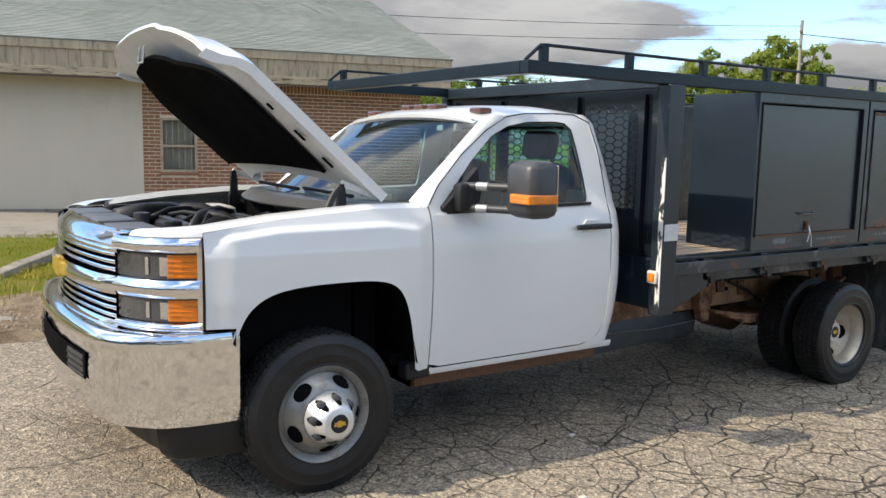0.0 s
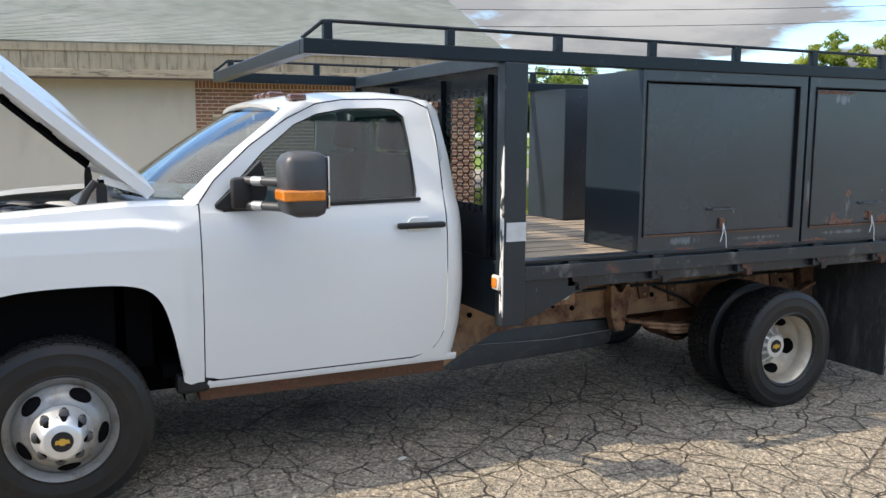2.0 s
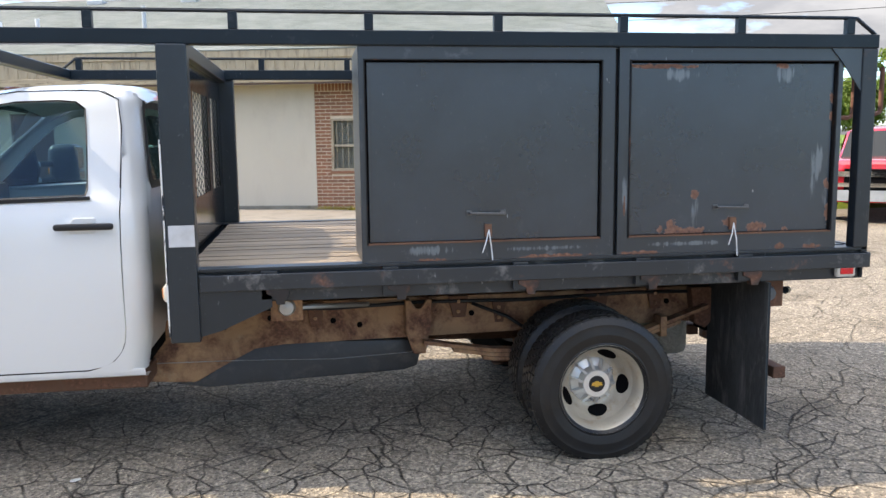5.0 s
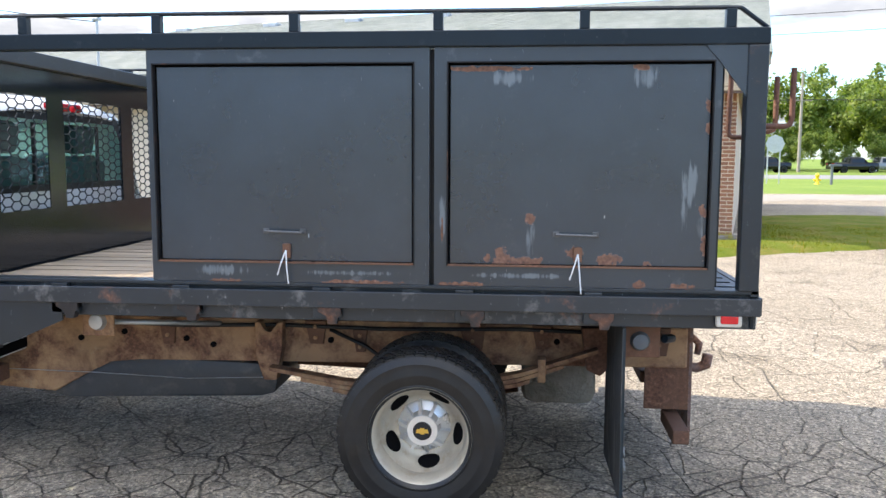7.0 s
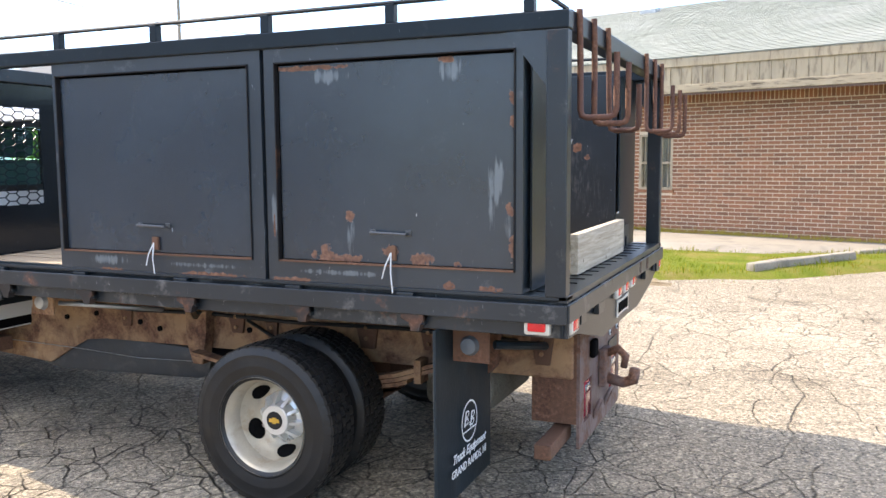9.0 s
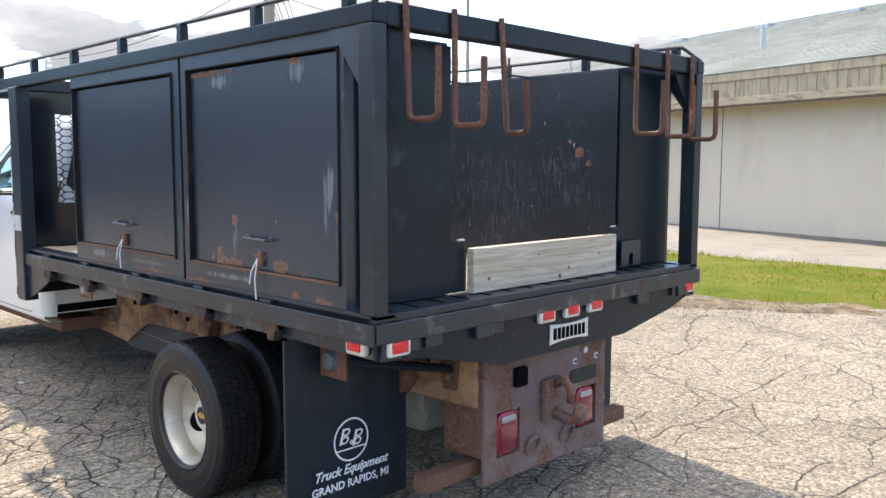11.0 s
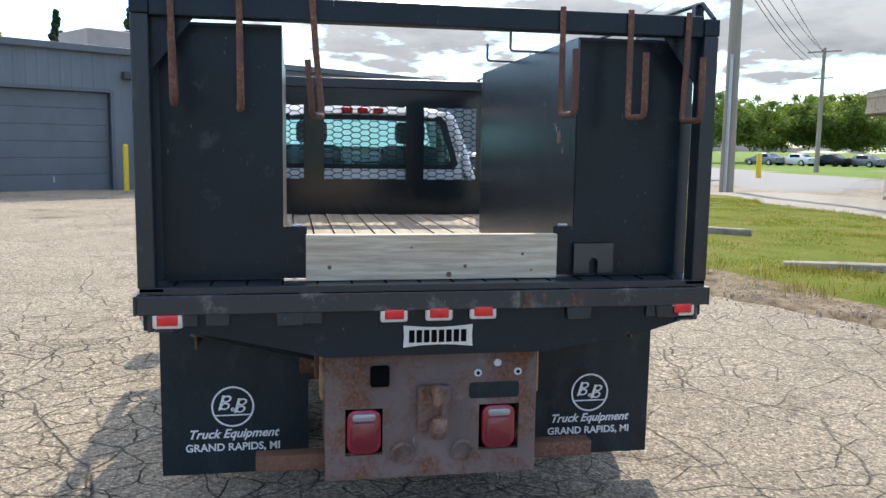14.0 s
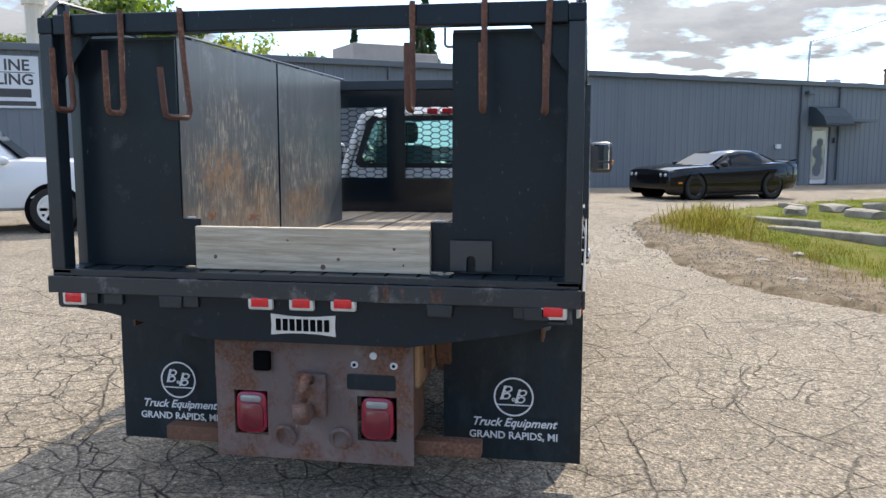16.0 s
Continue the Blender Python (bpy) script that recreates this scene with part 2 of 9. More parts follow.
def blobs(t, co, spots, noise_out, ragged, soft=0.06):
    """Ragged patches at (x, z, half width, half height) on an upright face."""
    sp = t.nodes.new("ShaderNodeSeparateXYZ")
    link(t, co, sp.inputs[0])
    best = None
    for cx, cz, rx, rz in spots:
        dx = mathn(t, "DIVIDE", mathn(t, "SUBTRACT", sp.outputs["X"], cx), rx)
        dz = mathn(t, "DIVIDE", mathn(t, "SUBTRACT", sp.outputs["Z"], cz), rz)
        v = mathn(t, "SUBTRACT", 1.0, mathn(t, "ADD", mathn(t, "MULTIPLY", dx, dx), mathn(t, "MULTIPLY", dz, dz)))
        best = v if best is None else mathn(t, "MAXIMUM", best, v)
    n = mathn(t, "MULTIPLY", mathn(t, "SUBTRACT", noise_out, 0.5), ragged * 2)
    h = mathn(t, "ADD", mathn(t, "MULTIPLY", mathn(t, "ADD", mathn(t, "MAXIMUM", best, -1.5), n), 0.25), 0.5)
    return ramp(t, h, [(0.52, (0, 0, 0)), (0.52 + soft, (1, 1, 1))])


def steel_material(name, col, rough, rust_lo, rust_hi, scratch=0.5, pale=0.0, streak=0.0, coat=0.0, grey=(0.30, 0.32, 0.34), rust_spots=(), pale_runs=(), ticks=0.0, scrapes=(), scrape_col=(0.34, 0.28, 0.20), spec=0.5, pale_lo=0.60, grime=()):
    """Painted steel with fine pale scratches, chips and rust patches."""
    m, t, b = nodes_of(name)
    co = obj_co(t)
    n1 = tex_noise(t, co, 2.3, 5.0)
    n2 = tex_noise(t, co, 60.0, 4.0)
    base = ramp(t, n1, [(0.3, tuple(c * 0.8 for c in col)), (0.7, tuple(c * 1.25 for c in col))])
    if pale > 0:
        pn = ramp(t, tex_noise(t, co, 7.0, 7.0, 0.7), [(pale_lo, (0, 0, 0)), (pale_lo + 0.14, (pale,) * 3)])
        base = mixc(t, pn, base, grey)
    if scratch > 0:
        sc = ramp(t, tex_noise(t, obj_co(t, (26, 26, 7)), 3.0, 4.0, 0.75), [(0.675, (0, 0, 0)), (0.72, (scratch,) * 3)])
        base = mixc(t, sc, base, (0.42, 0.44, 0.46))
    if streak > 0:
        st = ramp(t, tex_noise(t, obj_co(t, (9, 9, 0.6)), 2.0, 5.0, 0.65), [(0.5, (0, 0, 0)), (0.75, (streak,) * 3)])
        base = mixc(t, st, base, (0.34, 0.31, 0.27))
    if scrapes:
        zone = blobs(t, co, scrapes, tex_noise(t, co, 3.0, 4.0), 1.6, 0.3)
        thin = ramp(t, tex_noise(t, obj_co(t, (75, 75, 9)), 1.0, 6.0, 0.7, 0.6), [(0.49, (0, 0, 0)), (0.60, (0.85, 0.85, 0.85))])
        cross = ramp(t, tex_noise(t, obj_co(t, (9, 9, 14)), 1.0, 7.0, 0.75, 0.8), [(0.43, (0.25,) * 3), (0.55, (1.0,) * 3)])
        thin = mixc(t, 1.0, thin, cross, "MULTIPLY")
        base = mixc(t, mixc(t, 1.0, zone, thin, "MULTIPLY"), base, scrape_col)
    if grime:
        zone = blobs(t, co, grime, tex_noise(t, co, 4.0, 5.0), 2.2, 0.35)
        fleck = ramp(t, tex_noise(t, obj_co(t, (34, 34, 16)), 1.0, 7.0, 0.72, 0.5), [(0.42, (0, 0, 0)), (0.58, (0.9, 0.9, 0.9))])
        base = mixc(t, mixc(t, 1.0, zone, fleck, "MULTIPLY"), base, (0.30, 0.175, 0.085))
    if ticks > 0:
        tk = ramp(t, tex_noise(t, obj_co(t, (55, 55, 13)), 1.0, 2.0, 0.5), [(0.75, (0, 0, 0)), (0.78, (ticks,) * 3)])
        base = mixc(t, tk, base, (0.42, 0.46, 0.50))
    if pale_runs:
        drip = tex_noise(t, obj_co(t, (40, 40, 5)), 1.0, 5.0, 0.6)
        base = mixc(t, mixc(t, 1.0, blobs(t, co, pale_runs, drip, 3.4, 0.25), (0.27, 0.27, 0.27), "MULTIPLY"), base, (0.36, 0.42, 0.46))
    rm = ramp(t, tex_noise(t, co, 4.5, 8.0, 0.68, 0.3), [(rust_lo, (0, 0, 0)), (rust_hi, (1, 1, 1))])
    if rust_spots:
        rm = mixc(t, 1.0, rm, blobs(t, co, rust_spots, tex_noise(t, co, 30.0, 5.0, 0.65), 2.6), "LIGHTEN")
    rc = ramp(t, n2, [(0.3, (0.07, 0.032, 0.02)), (0.55, (0.16, 0.075, 0.045)), (0.75, (0.27, 0.15, 0.10))])
    link(t, mixc(t, rm, base, rc), b.inputs["Base Color"])
    link(t, ramp(t, rm, [(0.0, (rough,) * 3), (1.0, (0.9,) * 3)]), b.inputs["Roughness"])
    b.inputs["Coat Weight"].default_value = coat
    b.inputs["Specular IOR Level"].default_value = spec
    hh = mathn(t, "ADD", mathn(t, "MULTIPLY", n2, 0.4), mathn(t, "MULTIPLY", rm, 0.6))
    bump(t, b, hh, 0.35, 0.0025)
    return m


def chipped_material(name):
    m, t, b = nodes_of(name)
    co = obj_co(t, (1, 1, 0.45))
    f = ramp(t, tex_noise(t, co, 14.0, 6.0, 0.65, 0.5), [(0.47, (0, 0, 0)), (0.50, (1, 1, 1))])
    link(t, mixc(t, f, (0.022, 0.024, 0.027), (0.66, 0.66, 0.64)), b.inputs["Base Color"])
    b.inputs["Roughness"].default_value = 0.5
    bump(t, b, f, 0.4, 0.002)
    return m


def brick_material():
    m, t, b = nodes_of("red_brown_brick")
    co = obj_co(t)
    oi = t.nodes.new("ShaderNodeObjectInfo")
    gi = t.nodes.new("ShaderNodeNewGeometry")
    rnd = mathn(t, "FRACT", mathn(t, "ADD", oi.outputs["Random"], gi.outputs["Random Per Island"]))
    c = ramp(t, rnd, [(0.0, (0.115, 0.060, 0.040)), (0.25, (0.235, 0.108, 0.060)), (0.7, (0.31, 0.142, 0.076)), (0.9, (0.34, 0.135, 0.072)), (1.0, (0.17, 0.096, 0.066))])
    n = tex_noise(t, co, 35.0, 5.0)
    c = mixc(t, 0.5, c, ramp(t, n, [(0.3, (0.17, 0.082, 0.048)), (0.7, (0.36, 0.175, 0.105))]))
    link(t, c, b.inputs["Base Color"])
    b.inputs["Roughness"].default_value = 0.9
    bump(t, b, n, 0.5, 0.004)
    return m


def shingle_material():
    m, t, b = nodes_of("weathered_grey_shingle")
    co = obj_co(t)
    gi = t.nodes.new("ShaderNodeNewGeometry")
    c = ramp(t, gi.outputs["Random Per Island"], [(0.0, (0.165, 0.182, 0.165)), (0.5, (0.195, 0.212, 0.192)), (1.0, (0.225, 0.238, 0.215))])
    n = tex_noise(t, co, 70.0, 4.0)
    c = mixc(t, 0.35, c, ramp(t, n, [(0.3, (0.13, 0.145, 0.13)), (0.7, (0.32, 0.33, 0.30))]))
    st = ramp(t, tex_noise(t, co, 0.5, 4.0), [(0.4, (1, 1, 1)), (0.7, (0.75, 0.78, 0.74))])
    link(t, mixc(t, 1.0, c, st, "MULTIPLY"), b.inputs["Base Color"])
    b.inputs["Roughness"].default_value = 0.95
    bump(t, b, n, 0.5, 0.004)
    return m


def wood_material(name, dark, light, axis=0, rough=0.8, rings=9.0):
    m, t, b = nodes_of(name)
    sc = [rings, rings, rings]
    sc[axis] = rings * 0.05
    co = obj_co(t, tuple(sc))
    oi = t.nodes.new("ShaderNodeObjectInfo")
    sh = t.nodes.new("ShaderNodeVectorMath"); sh.operation = "ADD"
    cb = t.nodes.new("ShaderNodeCombineXYZ")
    for i in range(3):
        link(t, mathn(t, "MULTIPLY", oi.outputs["Random"], 37.0), cb.inputs[i])
    link(t, co, sh.inputs[0]); link(t, cb.outputs[0], sh.inputs[1])
    n = tex_noise(t, sh.outputs[0], 2.4, 6.0, 0.6, 0.7)
    f = tex_noise(t, sh.outputs[0], 14.0, 4.0, 0.7)
    c = ramp(t, n, [(0.30, dark), (0.5, tuple((a + c2) / 2 for a, c2 in zip(dark, light))), (0.68, light)])
    c = mixc(t, 0.3, c, ramp(t, f, [(0.3, dark), (0.7, light)]))
    shade = ramp(t, oi.outputs["Random"], [(0.0, (0.75, 0.75, 0.75)), (1.0, (1.1, 1.08, 1.05))])
    link(t, mixc(t, 1.0, c, shade, "MULTIPLY"), b.inputs["Base Color"])
    b.inputs["Roughness"].default_value = rough
    bump(t, b, f, 0.4, 0.003)
    return m


def glass_material(name, tint, gloss=1.0, rough=0.0):
    m = bpy.data.materials.new(name)
    m.use_nodes = True
    t = m.node_tree
    t.nodes.clear()
    out = t.nodes.new("ShaderNodeOutputMaterial")
    tr = t.nodes.new("ShaderNodeBsdfTransparent"); tr.inputs["Color"].default_value = (*tint, 1)
    gl = t.nodes.new("ShaderNodeBsdfGlossy"); gl.inputs["Roughness"].default_value = rough
    lw = t.nodes.new("ShaderNodeLayerWeight"); lw.inputs["Blend"].default_value = 0.5
    edge = mathn(t, "MULTIPLY", mathn(t, "POWER", lw.outputs["Facing"], 5.0), 0.96)
    fm = mathn(t, "MULTIPLY", mathn(t, "ADD", edge, 0.04), gloss)
    mx = t.nodes.new("ShaderNodeMixShader")
    link(t, fm, mx.inputs[0]); link(t, tr.outputs[0], mx.inputs[1]); link(t, gl.outputs[0], mx.inputs[2])
    link(t, mx.outputs[0], out.inputs["Surface"])
    return m


def grass_material():
    m, t, b = nodes_of("grass_green")
    gi = t.nodes.new("ShaderNodeNewGeometry")
    co = obj_co(t)
    n = tex_noise(t, co, 0.9, 4.0)
    c = ramp(t, gi.outputs["Random Per Island"], [(0.0, (0.075, 0.125, 0.006)), (0.5, (0.135, 0.185, 0.009)), (0.85, (0.22, 0.225, 0.014)), (1.0, (0.32, 0.24, 0.035))])
    dry = ramp(t, n, [(0.48, (0, 0, 0)), (0.66, (0.65, 0.65, 0.65))])
    c = mixc(t, dry, c, (0.29, 0.22, 0.025))
    link(t, c, b.inputs["Base Color"])
    b.inputs["Roughness"].default_value = 0.8
    b.inputs["Specular IOR Level"].default_value = 0.03
    tl = t.nodes.new("ShaderNodeBsdfTranslucent")
    link(t, c, tl.inputs["Color"])
    mx = t.nodes.new("ShaderNodeMixShader"); mx.inputs[0].default_value = 0.4
    link(t, b.outputs[0], mx.inputs[1]); link(t, tl.outputs[0], mx.inputs[2])
    link(t, mx.outputs[0], t.nodes["Material Output"].inputs["Surface"])
    return m


def soil_material(name, stops, scale=1.3):
    m, t, b = nodes_of(name)
    co = obj_co(t)
    n1 = tex_noise(t, co, scale, 6.0, 0.65)
    n2 = tex_noise(t, co, 45.0, 4.0)
    c = ramp(t, n1, stops)
    c = mixc(t, 0.4, c, mixc(t, 1.0, c, ramp(t, n2, [(0.3, (0.5, 0.5, 0.5)), (0.7, (1.5, 1.5, 1.5))]), "MULTIPLY"))
    link(t, c, b.inputs["Base Color"])
    b.inputs["Roughness"].default_value = 0.95
    b.inputs["Specular IOR Level"].default_value = 0.08
    bump(t, b, n2, 0.8, 0.02)
    return m


def leaf_material(name, a, bb, c3):
    m, t, b = nodes_of(name)
    gi = t.nodes.new("ShaderNodeNewGeometry")
    oi = t.nodes.new("ShaderNodeObjectInfo")
    c = ramp(t, gi.outputs["Random Per Island"], [(0.0, a), (0.6, bb), (1.0, c3)])
    c = mixc(t, 1.0, c, ramp(t, oi.outputs["Random"], [(0, (0.8, 0.85, 0.8)), (1, (1.2, 1.1, 1.0))]), "MULTIPLY")
    link(t, c, b.inputs["Base Color"])
    b.inputs["Roughness"].default_value = 0.6
    tl = t.nodes.new("ShaderNodeBsdfTranslucent")
    link(t, mixc(t, 1.0, c, (1.3, 1.3, 0.7), "MULTIPLY"), tl.inputs["Color"])
    mx = t.nodes.new("ShaderNodeMixShader"); mx.inputs[0].default_value = 0.5
    link(t, b.outputs[0], mx.inputs[1]); link(t, tl.outputs[0], mx.inputs[2])
    link(t, mx.outputs[0], t.nodes["Material Output"].inputs["Surface"])
    return m


def corrugated_material():
    m, t, b = nodes_of("grey_painted_metal_siding")
    co = obj_co(t)
    n = tex_noise(t, obj_co(t, (1, 1, 0.15)), 1.6, 5.0)
    c = ramp(t, n, [(0.3, (0.118, 0.138, 0.157)), (0.7, (0.148, 0.170, 0.188))])
    link(t, c, b.inputs["Base Color"])
    b.inputs["Roughness"].default_value = 0.5
    bump(t, b, tex_noise(t, co, 9.0, 3.0), 0.1, 0.01)
    return m


M_ASPHALT = asphalt_material()
M_WHITE = paint_material("white_car_paint", (0.665, 0.68, 0.678), 0.30, 0.7)
M_WHITE_IN = simple("pale_inner_panel_paint", (0.70, 0.70, 0.68), 0.45, 0, 0.06, 7.0, 120, 0.05, dirt=(0.35, 0.32, 0.27), dirt_amt=0.25)
M_CHROME = simple("chrome", (0.82, 0.83, 0.84), 0.07, 1.0, 0.04, 6.0, 120, 0.01)
M_PLASTIC = simple("black_textured_plastic", (0.013, 0.0135, 0.015), 0.5, 0, 0.2, 8, 400, 0.2, 0.0008, spec=0.35)
M_DARKGREY = simple("dark_grey_plastic", (0.045, 0.046, 0.049), 0.42, 0, 0.15, 8, 400, 0.15, 0.0006)
M_FELT = simple("black_hood_felt", (0.005, 0.005, 0.0055), 0.95, 0, 0.3, 5, 200, 0.4, 0.003, spec=0.02)
M_RUBBER = simple("tyre_rubber", (0.0115, 0.0118, 0.0125), 0.40, 0, 0.3, 9, 160, 0.25, 0.001, dirt=(0.024, 0.022, 0.019), dirt_amt=0.45, spec=0.35)
M_FLAP = simple("worn_mud_flap_rubber", (0.010, 0.018, 0.024), 0.45, 0, 0.4, 5, 60, 0.3, 0.003, dirt=(0.055, 0.07, 0.075), dirt_amt=0.25, stretch=(1, 1, 0.5), spec=0.3)
M_ROADFILM = simple("dried_grey_road_film", (0.050, 0.052, 0.052), 0.8, 0, 0.5, 5, 60, 0.3, 0.003, dirt=(0.17, 0.165, 0.155), dirt_amt=0.6, stretch=(1, 1, 0.3), spec=0.15)
M_RIM = simple("grey_steel_wheel", (0.27, 0.27, 0.262), 0.40, 0.6, 0.22, 9, 150, 0.1, 0.0008, dirt=(0.16, 0.13, 0.095), dirt_amt=0.7)
M_CAP = simple("bright_silver_hub_cap", (0.70, 0.71, 0.71), 0.30, 0.6, 0.06, 9, 150, 0.05)
M_AMBER = simple("amber_lens", (0.68, 0.20, 0.016), 0.12, 0, 0.3, 20, 150, 0.15, 0.003, coat=0.6)
M_RED = simple("red_lens", (0.60, 0.010, 0.018), 0.18, 0, 0.2, 20, 150, 0.15, 0.002, coat=0.4)
M_AWNING = simple("dark_slate_awning_cloth", (0.028, 0.042, 0.052), 0.7, 0, 0.15, 3, 60, 0.2)
M_CARGLASS = simple("dark_car_window", (0.006, 0.008, 0.009), 0.05, 0, 0.1, 3, 60, 0.0, spec=0.4)
M_REAR_GLASS = glass_material("pale_green_rear_glass", (0.60, 0.96, 0.88), 0.9)
M_TAILRIM = simple("crimson_tail_lamp_rim", (0.27, 0.008, 0.032), 0.2, 0, 0.2, 20, 150, 0.15, 0.002, coat=0.4)
M_DARKRED = simple("dark_red_tail_lens", (0.16, 0.008, 0.022), 0.12, 0, 0.2, 20, 200, 0.15, 0.002, coat=0.6)
M_BEZEL = simple("dull_white_bezel", (0.60, 0.58, 0.53), 0.4, 0.1, 0.1, 20, 150, 0.1)
SPOTS = ((4.55, 1.995, 0.17, 0.012), (5.20, 2.005, 0.035, 0.022), (5.49, 1.836, 0.016, 0.04), (5.492, 1.745, 0.014, 0.03), (5.48, 1.395, 0.018, 0.03), (5.49, 1.238, 0.016, 0.05),
         (4.745, 1.348, 0.022, 0.024), (4.627, 1.190, 0.03, 0.035), (4.70, 1.160, 0.12, 0.022), (4.935, 1.205, 0.04, 0.025), (5.083, 1.172, 0.055, 0.03), (5.256, 1.158, 0.022, 0.016), (4.56, 1.175, 0.015, 0.02))
RUNS = ((4.747, 1.26, 0.030, 0.085), (5.422, 1.50, 0.035, 0.09), (4.64, 1.955, 0.09, 0.03), (5.22, 1.96, 0.05, 0.05), (5.40, 1.36, 0.015, 0.08), (5.47, 1.33, 0.015, 0.06))
FOOT = ((3.376, 1.056, 0.07, 0.012), (3.99, 1.058, 0.17, 0.012), (4.36, 1.30, 0.006, 0.05), (4.45, 1.06, 0.12, 0.010), (5.21, 1.07, 0.03, 0.022), (5.40, 1.065, 0.05, 0.015))
FOOT_PALE = ((3.36, 1.104, 0.14, 0.022), (3.95, 1.10, 0.20, 0.012), (4.36, 1.362, 0.012, 0.09), (4.70, 1.10, 0.20, 0.012), (4.31, 1.25, 0.01, 0.1))
M_BLACK_STEEL = steel_material("black_painted_steel", (0.0075, 0.0140, 0.0205), 0.30, 0.74, 0.84, 0.3, 0.10, spec=0.26)
M_HEADBOARD = steel_material("glossy_black_headboard_steel", (0.0060, 0.0090, 0.0125), 0.12, 0.78, 0.88, 0.25, 0.05, spec=0.5)
M_POST = steel_material("rust_streaked_black_post_steel", (0.012, 0.0175, 0.024), 0.32, 0.60, 0.74, 0.5, 0.3, spec=0.5, grey=(0.13, 0.12, 0.11), pale_lo=0.60)
M_BED_STEEL = steel_material("worn_black_bed_steel", (0.013, 0.020, 0.027), 0.32, 0.66, 0.78, 0.7, 0.4, spec=0.5, grey=(0.20, 0.21, 0.22), pale_lo=0.63)
M_RAIL = steel_material("scuffed_black_rail_steel", (0.019, 0.024, 0.030), 0.36, 0.60, 0.72, 1.0, 0.7, spec=0.5, grey=(0.20, 0.195, 0.19), pale_lo=0.55)
M_BOX = steel_material("dark_slate_painted_steel", (0.014, 0.023, 0.034), 0.30, 0.80, 0.86, 0.15, 0.04, spec=0.75)
M_DOOR = steel_material("slate_door_steel_with_rust_spots", (0.015, 0.025, 0.038), 0.27, 0.82, 0.88, 0.10, 0.04, rust_spots=SPOTS, pale_runs=RUNS, ticks=0.6, spec=0.85)
M_BOX_WORN = steel_material("worn_slate_painted_steel", (0.014, 0.0225, 0.033), 0.30, 0.70, 0.80, 0.6, 0.25, rust_spots=FOOT, pale_runs=FOOT_PALE, spec=0.75)
# sun on the driver's sheet and shade on the passenger's sit in base colour
M_INNER_SUNLIT = steel_material("scuffed_steel_sheet_sunlit_tone", (0.080, 0.090, 0.098), 0.33, 0.78, 0.86, 0.6, 0.35, streak=0.22, pale_lo=0.55, rust_spots=((5.25, 1.26, 0.06, 0.025), (4.70, 1.21, 0.10, 0.02)), scrapes=((4.9, 1.34, 0.95, 0.55), (3.8, 1.36, 0.8, 0.48), (5.0, 1.75, 0.35, 0.25)), scrape_col=(0.56, 0.50, 0.38), ticks=1.0, grime=((4.85, 1.25, 0.75, 0.20), (3.9, 1.20, 0.6, 0.16), (5.05, 1.45, 0.35, 0.15)))
M_INNER_SHADED = steel_material("scratched_steel_sheet_shaded_tone", (0.022, 0.028, 0.035), 0.26, 0.78, 0.87, 0.7, 0.1, scrapes=((4.6, 1.42, 0.95, 0.36), (5.2, 1.55, 0.3, 0.3)), scrape_col=(0.085, 0.09, 0.095), ticks=0.9, rust_spots=((5.30, 1.66, 0.03, 0.03), (5.36, 1.60, 0.02, 0.02), (5.24, 1.72, 0.015, 0.015)))
M_FOOT = steel_material("brown_stained_pocket_steel", (0.030, 0.026, 0.025), 0.5, 0.46, 0.60, 0.3, 0.6, spec=0.3, grey=(0.17, 0.135, 0.115))
M_LIP = steel_material("brown_stained_black_edge", (0.013, 0.013, 0.014), 0.6, 0.60, 0.76, 0.2, 0.2, spec=0.2, grey=(0.12, 0.10, 0.09))
M_RUST = steel_material("rusted_steel", (0.125, 0.062, 0.036), 0.8, 0.44, 0.62, 0.15, 0.3, grey=(0.16, 0.125, 0.09))
M_HITCH = steel_material("dull_purple_brown_rusted_plate", (0.150, 0.108, 0.100), 0.58, 0.45, 0.60, 0.3, 0.6, grey=(0.21, 0.195, 0.19), pale_lo=0.56, ticks=0.6)
M_RUST_TAN = steel_material("rusty_tan_frame_steel", (0.38, 0.225, 0.118), 0.8, 0.42, 0.60, 0.15, 0.55, grey=(0.42, 0.34, 0.23))
M_HOOK = steel_material("red_brown_rusted_rod", (0.085, 0.036, 0.025), 0.7, 0.42, 0.60, 0.1, 0.35, grey=(0.17, 0.105, 0.078))
M_DECK = wood_material("weathered_deck_plank", (0.15, 0.12, 0.09), (0.42, 0.34, 0.25), 0)
M_BOARD = wood_material("pale_pine_board", (0.25, 0.20, 0.14), (0.60, 0.55, 0.45), 1, 0.75, 18.0)
M_GLASS = glass_material("clear_tinted_glass", (0.42, 0.58, 0.62), 1.4)
M_SCREEN = glass_material("windshield_glass", (0.72, 0.87, 0.84), 1.4)
M_PANE = glass_material("thin_window_glass", (0.92, 0.94, 0.93), 0.6)
M_GLASS_DARK = glass_material("dark_window_glass", (0.10, 0.12, 0.14), 1.0)
M_MIRROR = simple("mirror_glass", (0.85, 0.86, 0.86), 0.015, 1.0, 0.01, 3, 30, 0)
M_LAMP_CLEAR = simple("clear_lamp_glass", (0.30, 0.32, 0.33), 0.08, 0.3, 0.1, 14, 80, 0.1, coat=1.0)
M_LAMP_DARK = simple("dark_headlamp_glass", (0.05, 0.052, 0.055), 0.06, 0.0, 0.3, 14, 80, 0.05, coat=1.0)
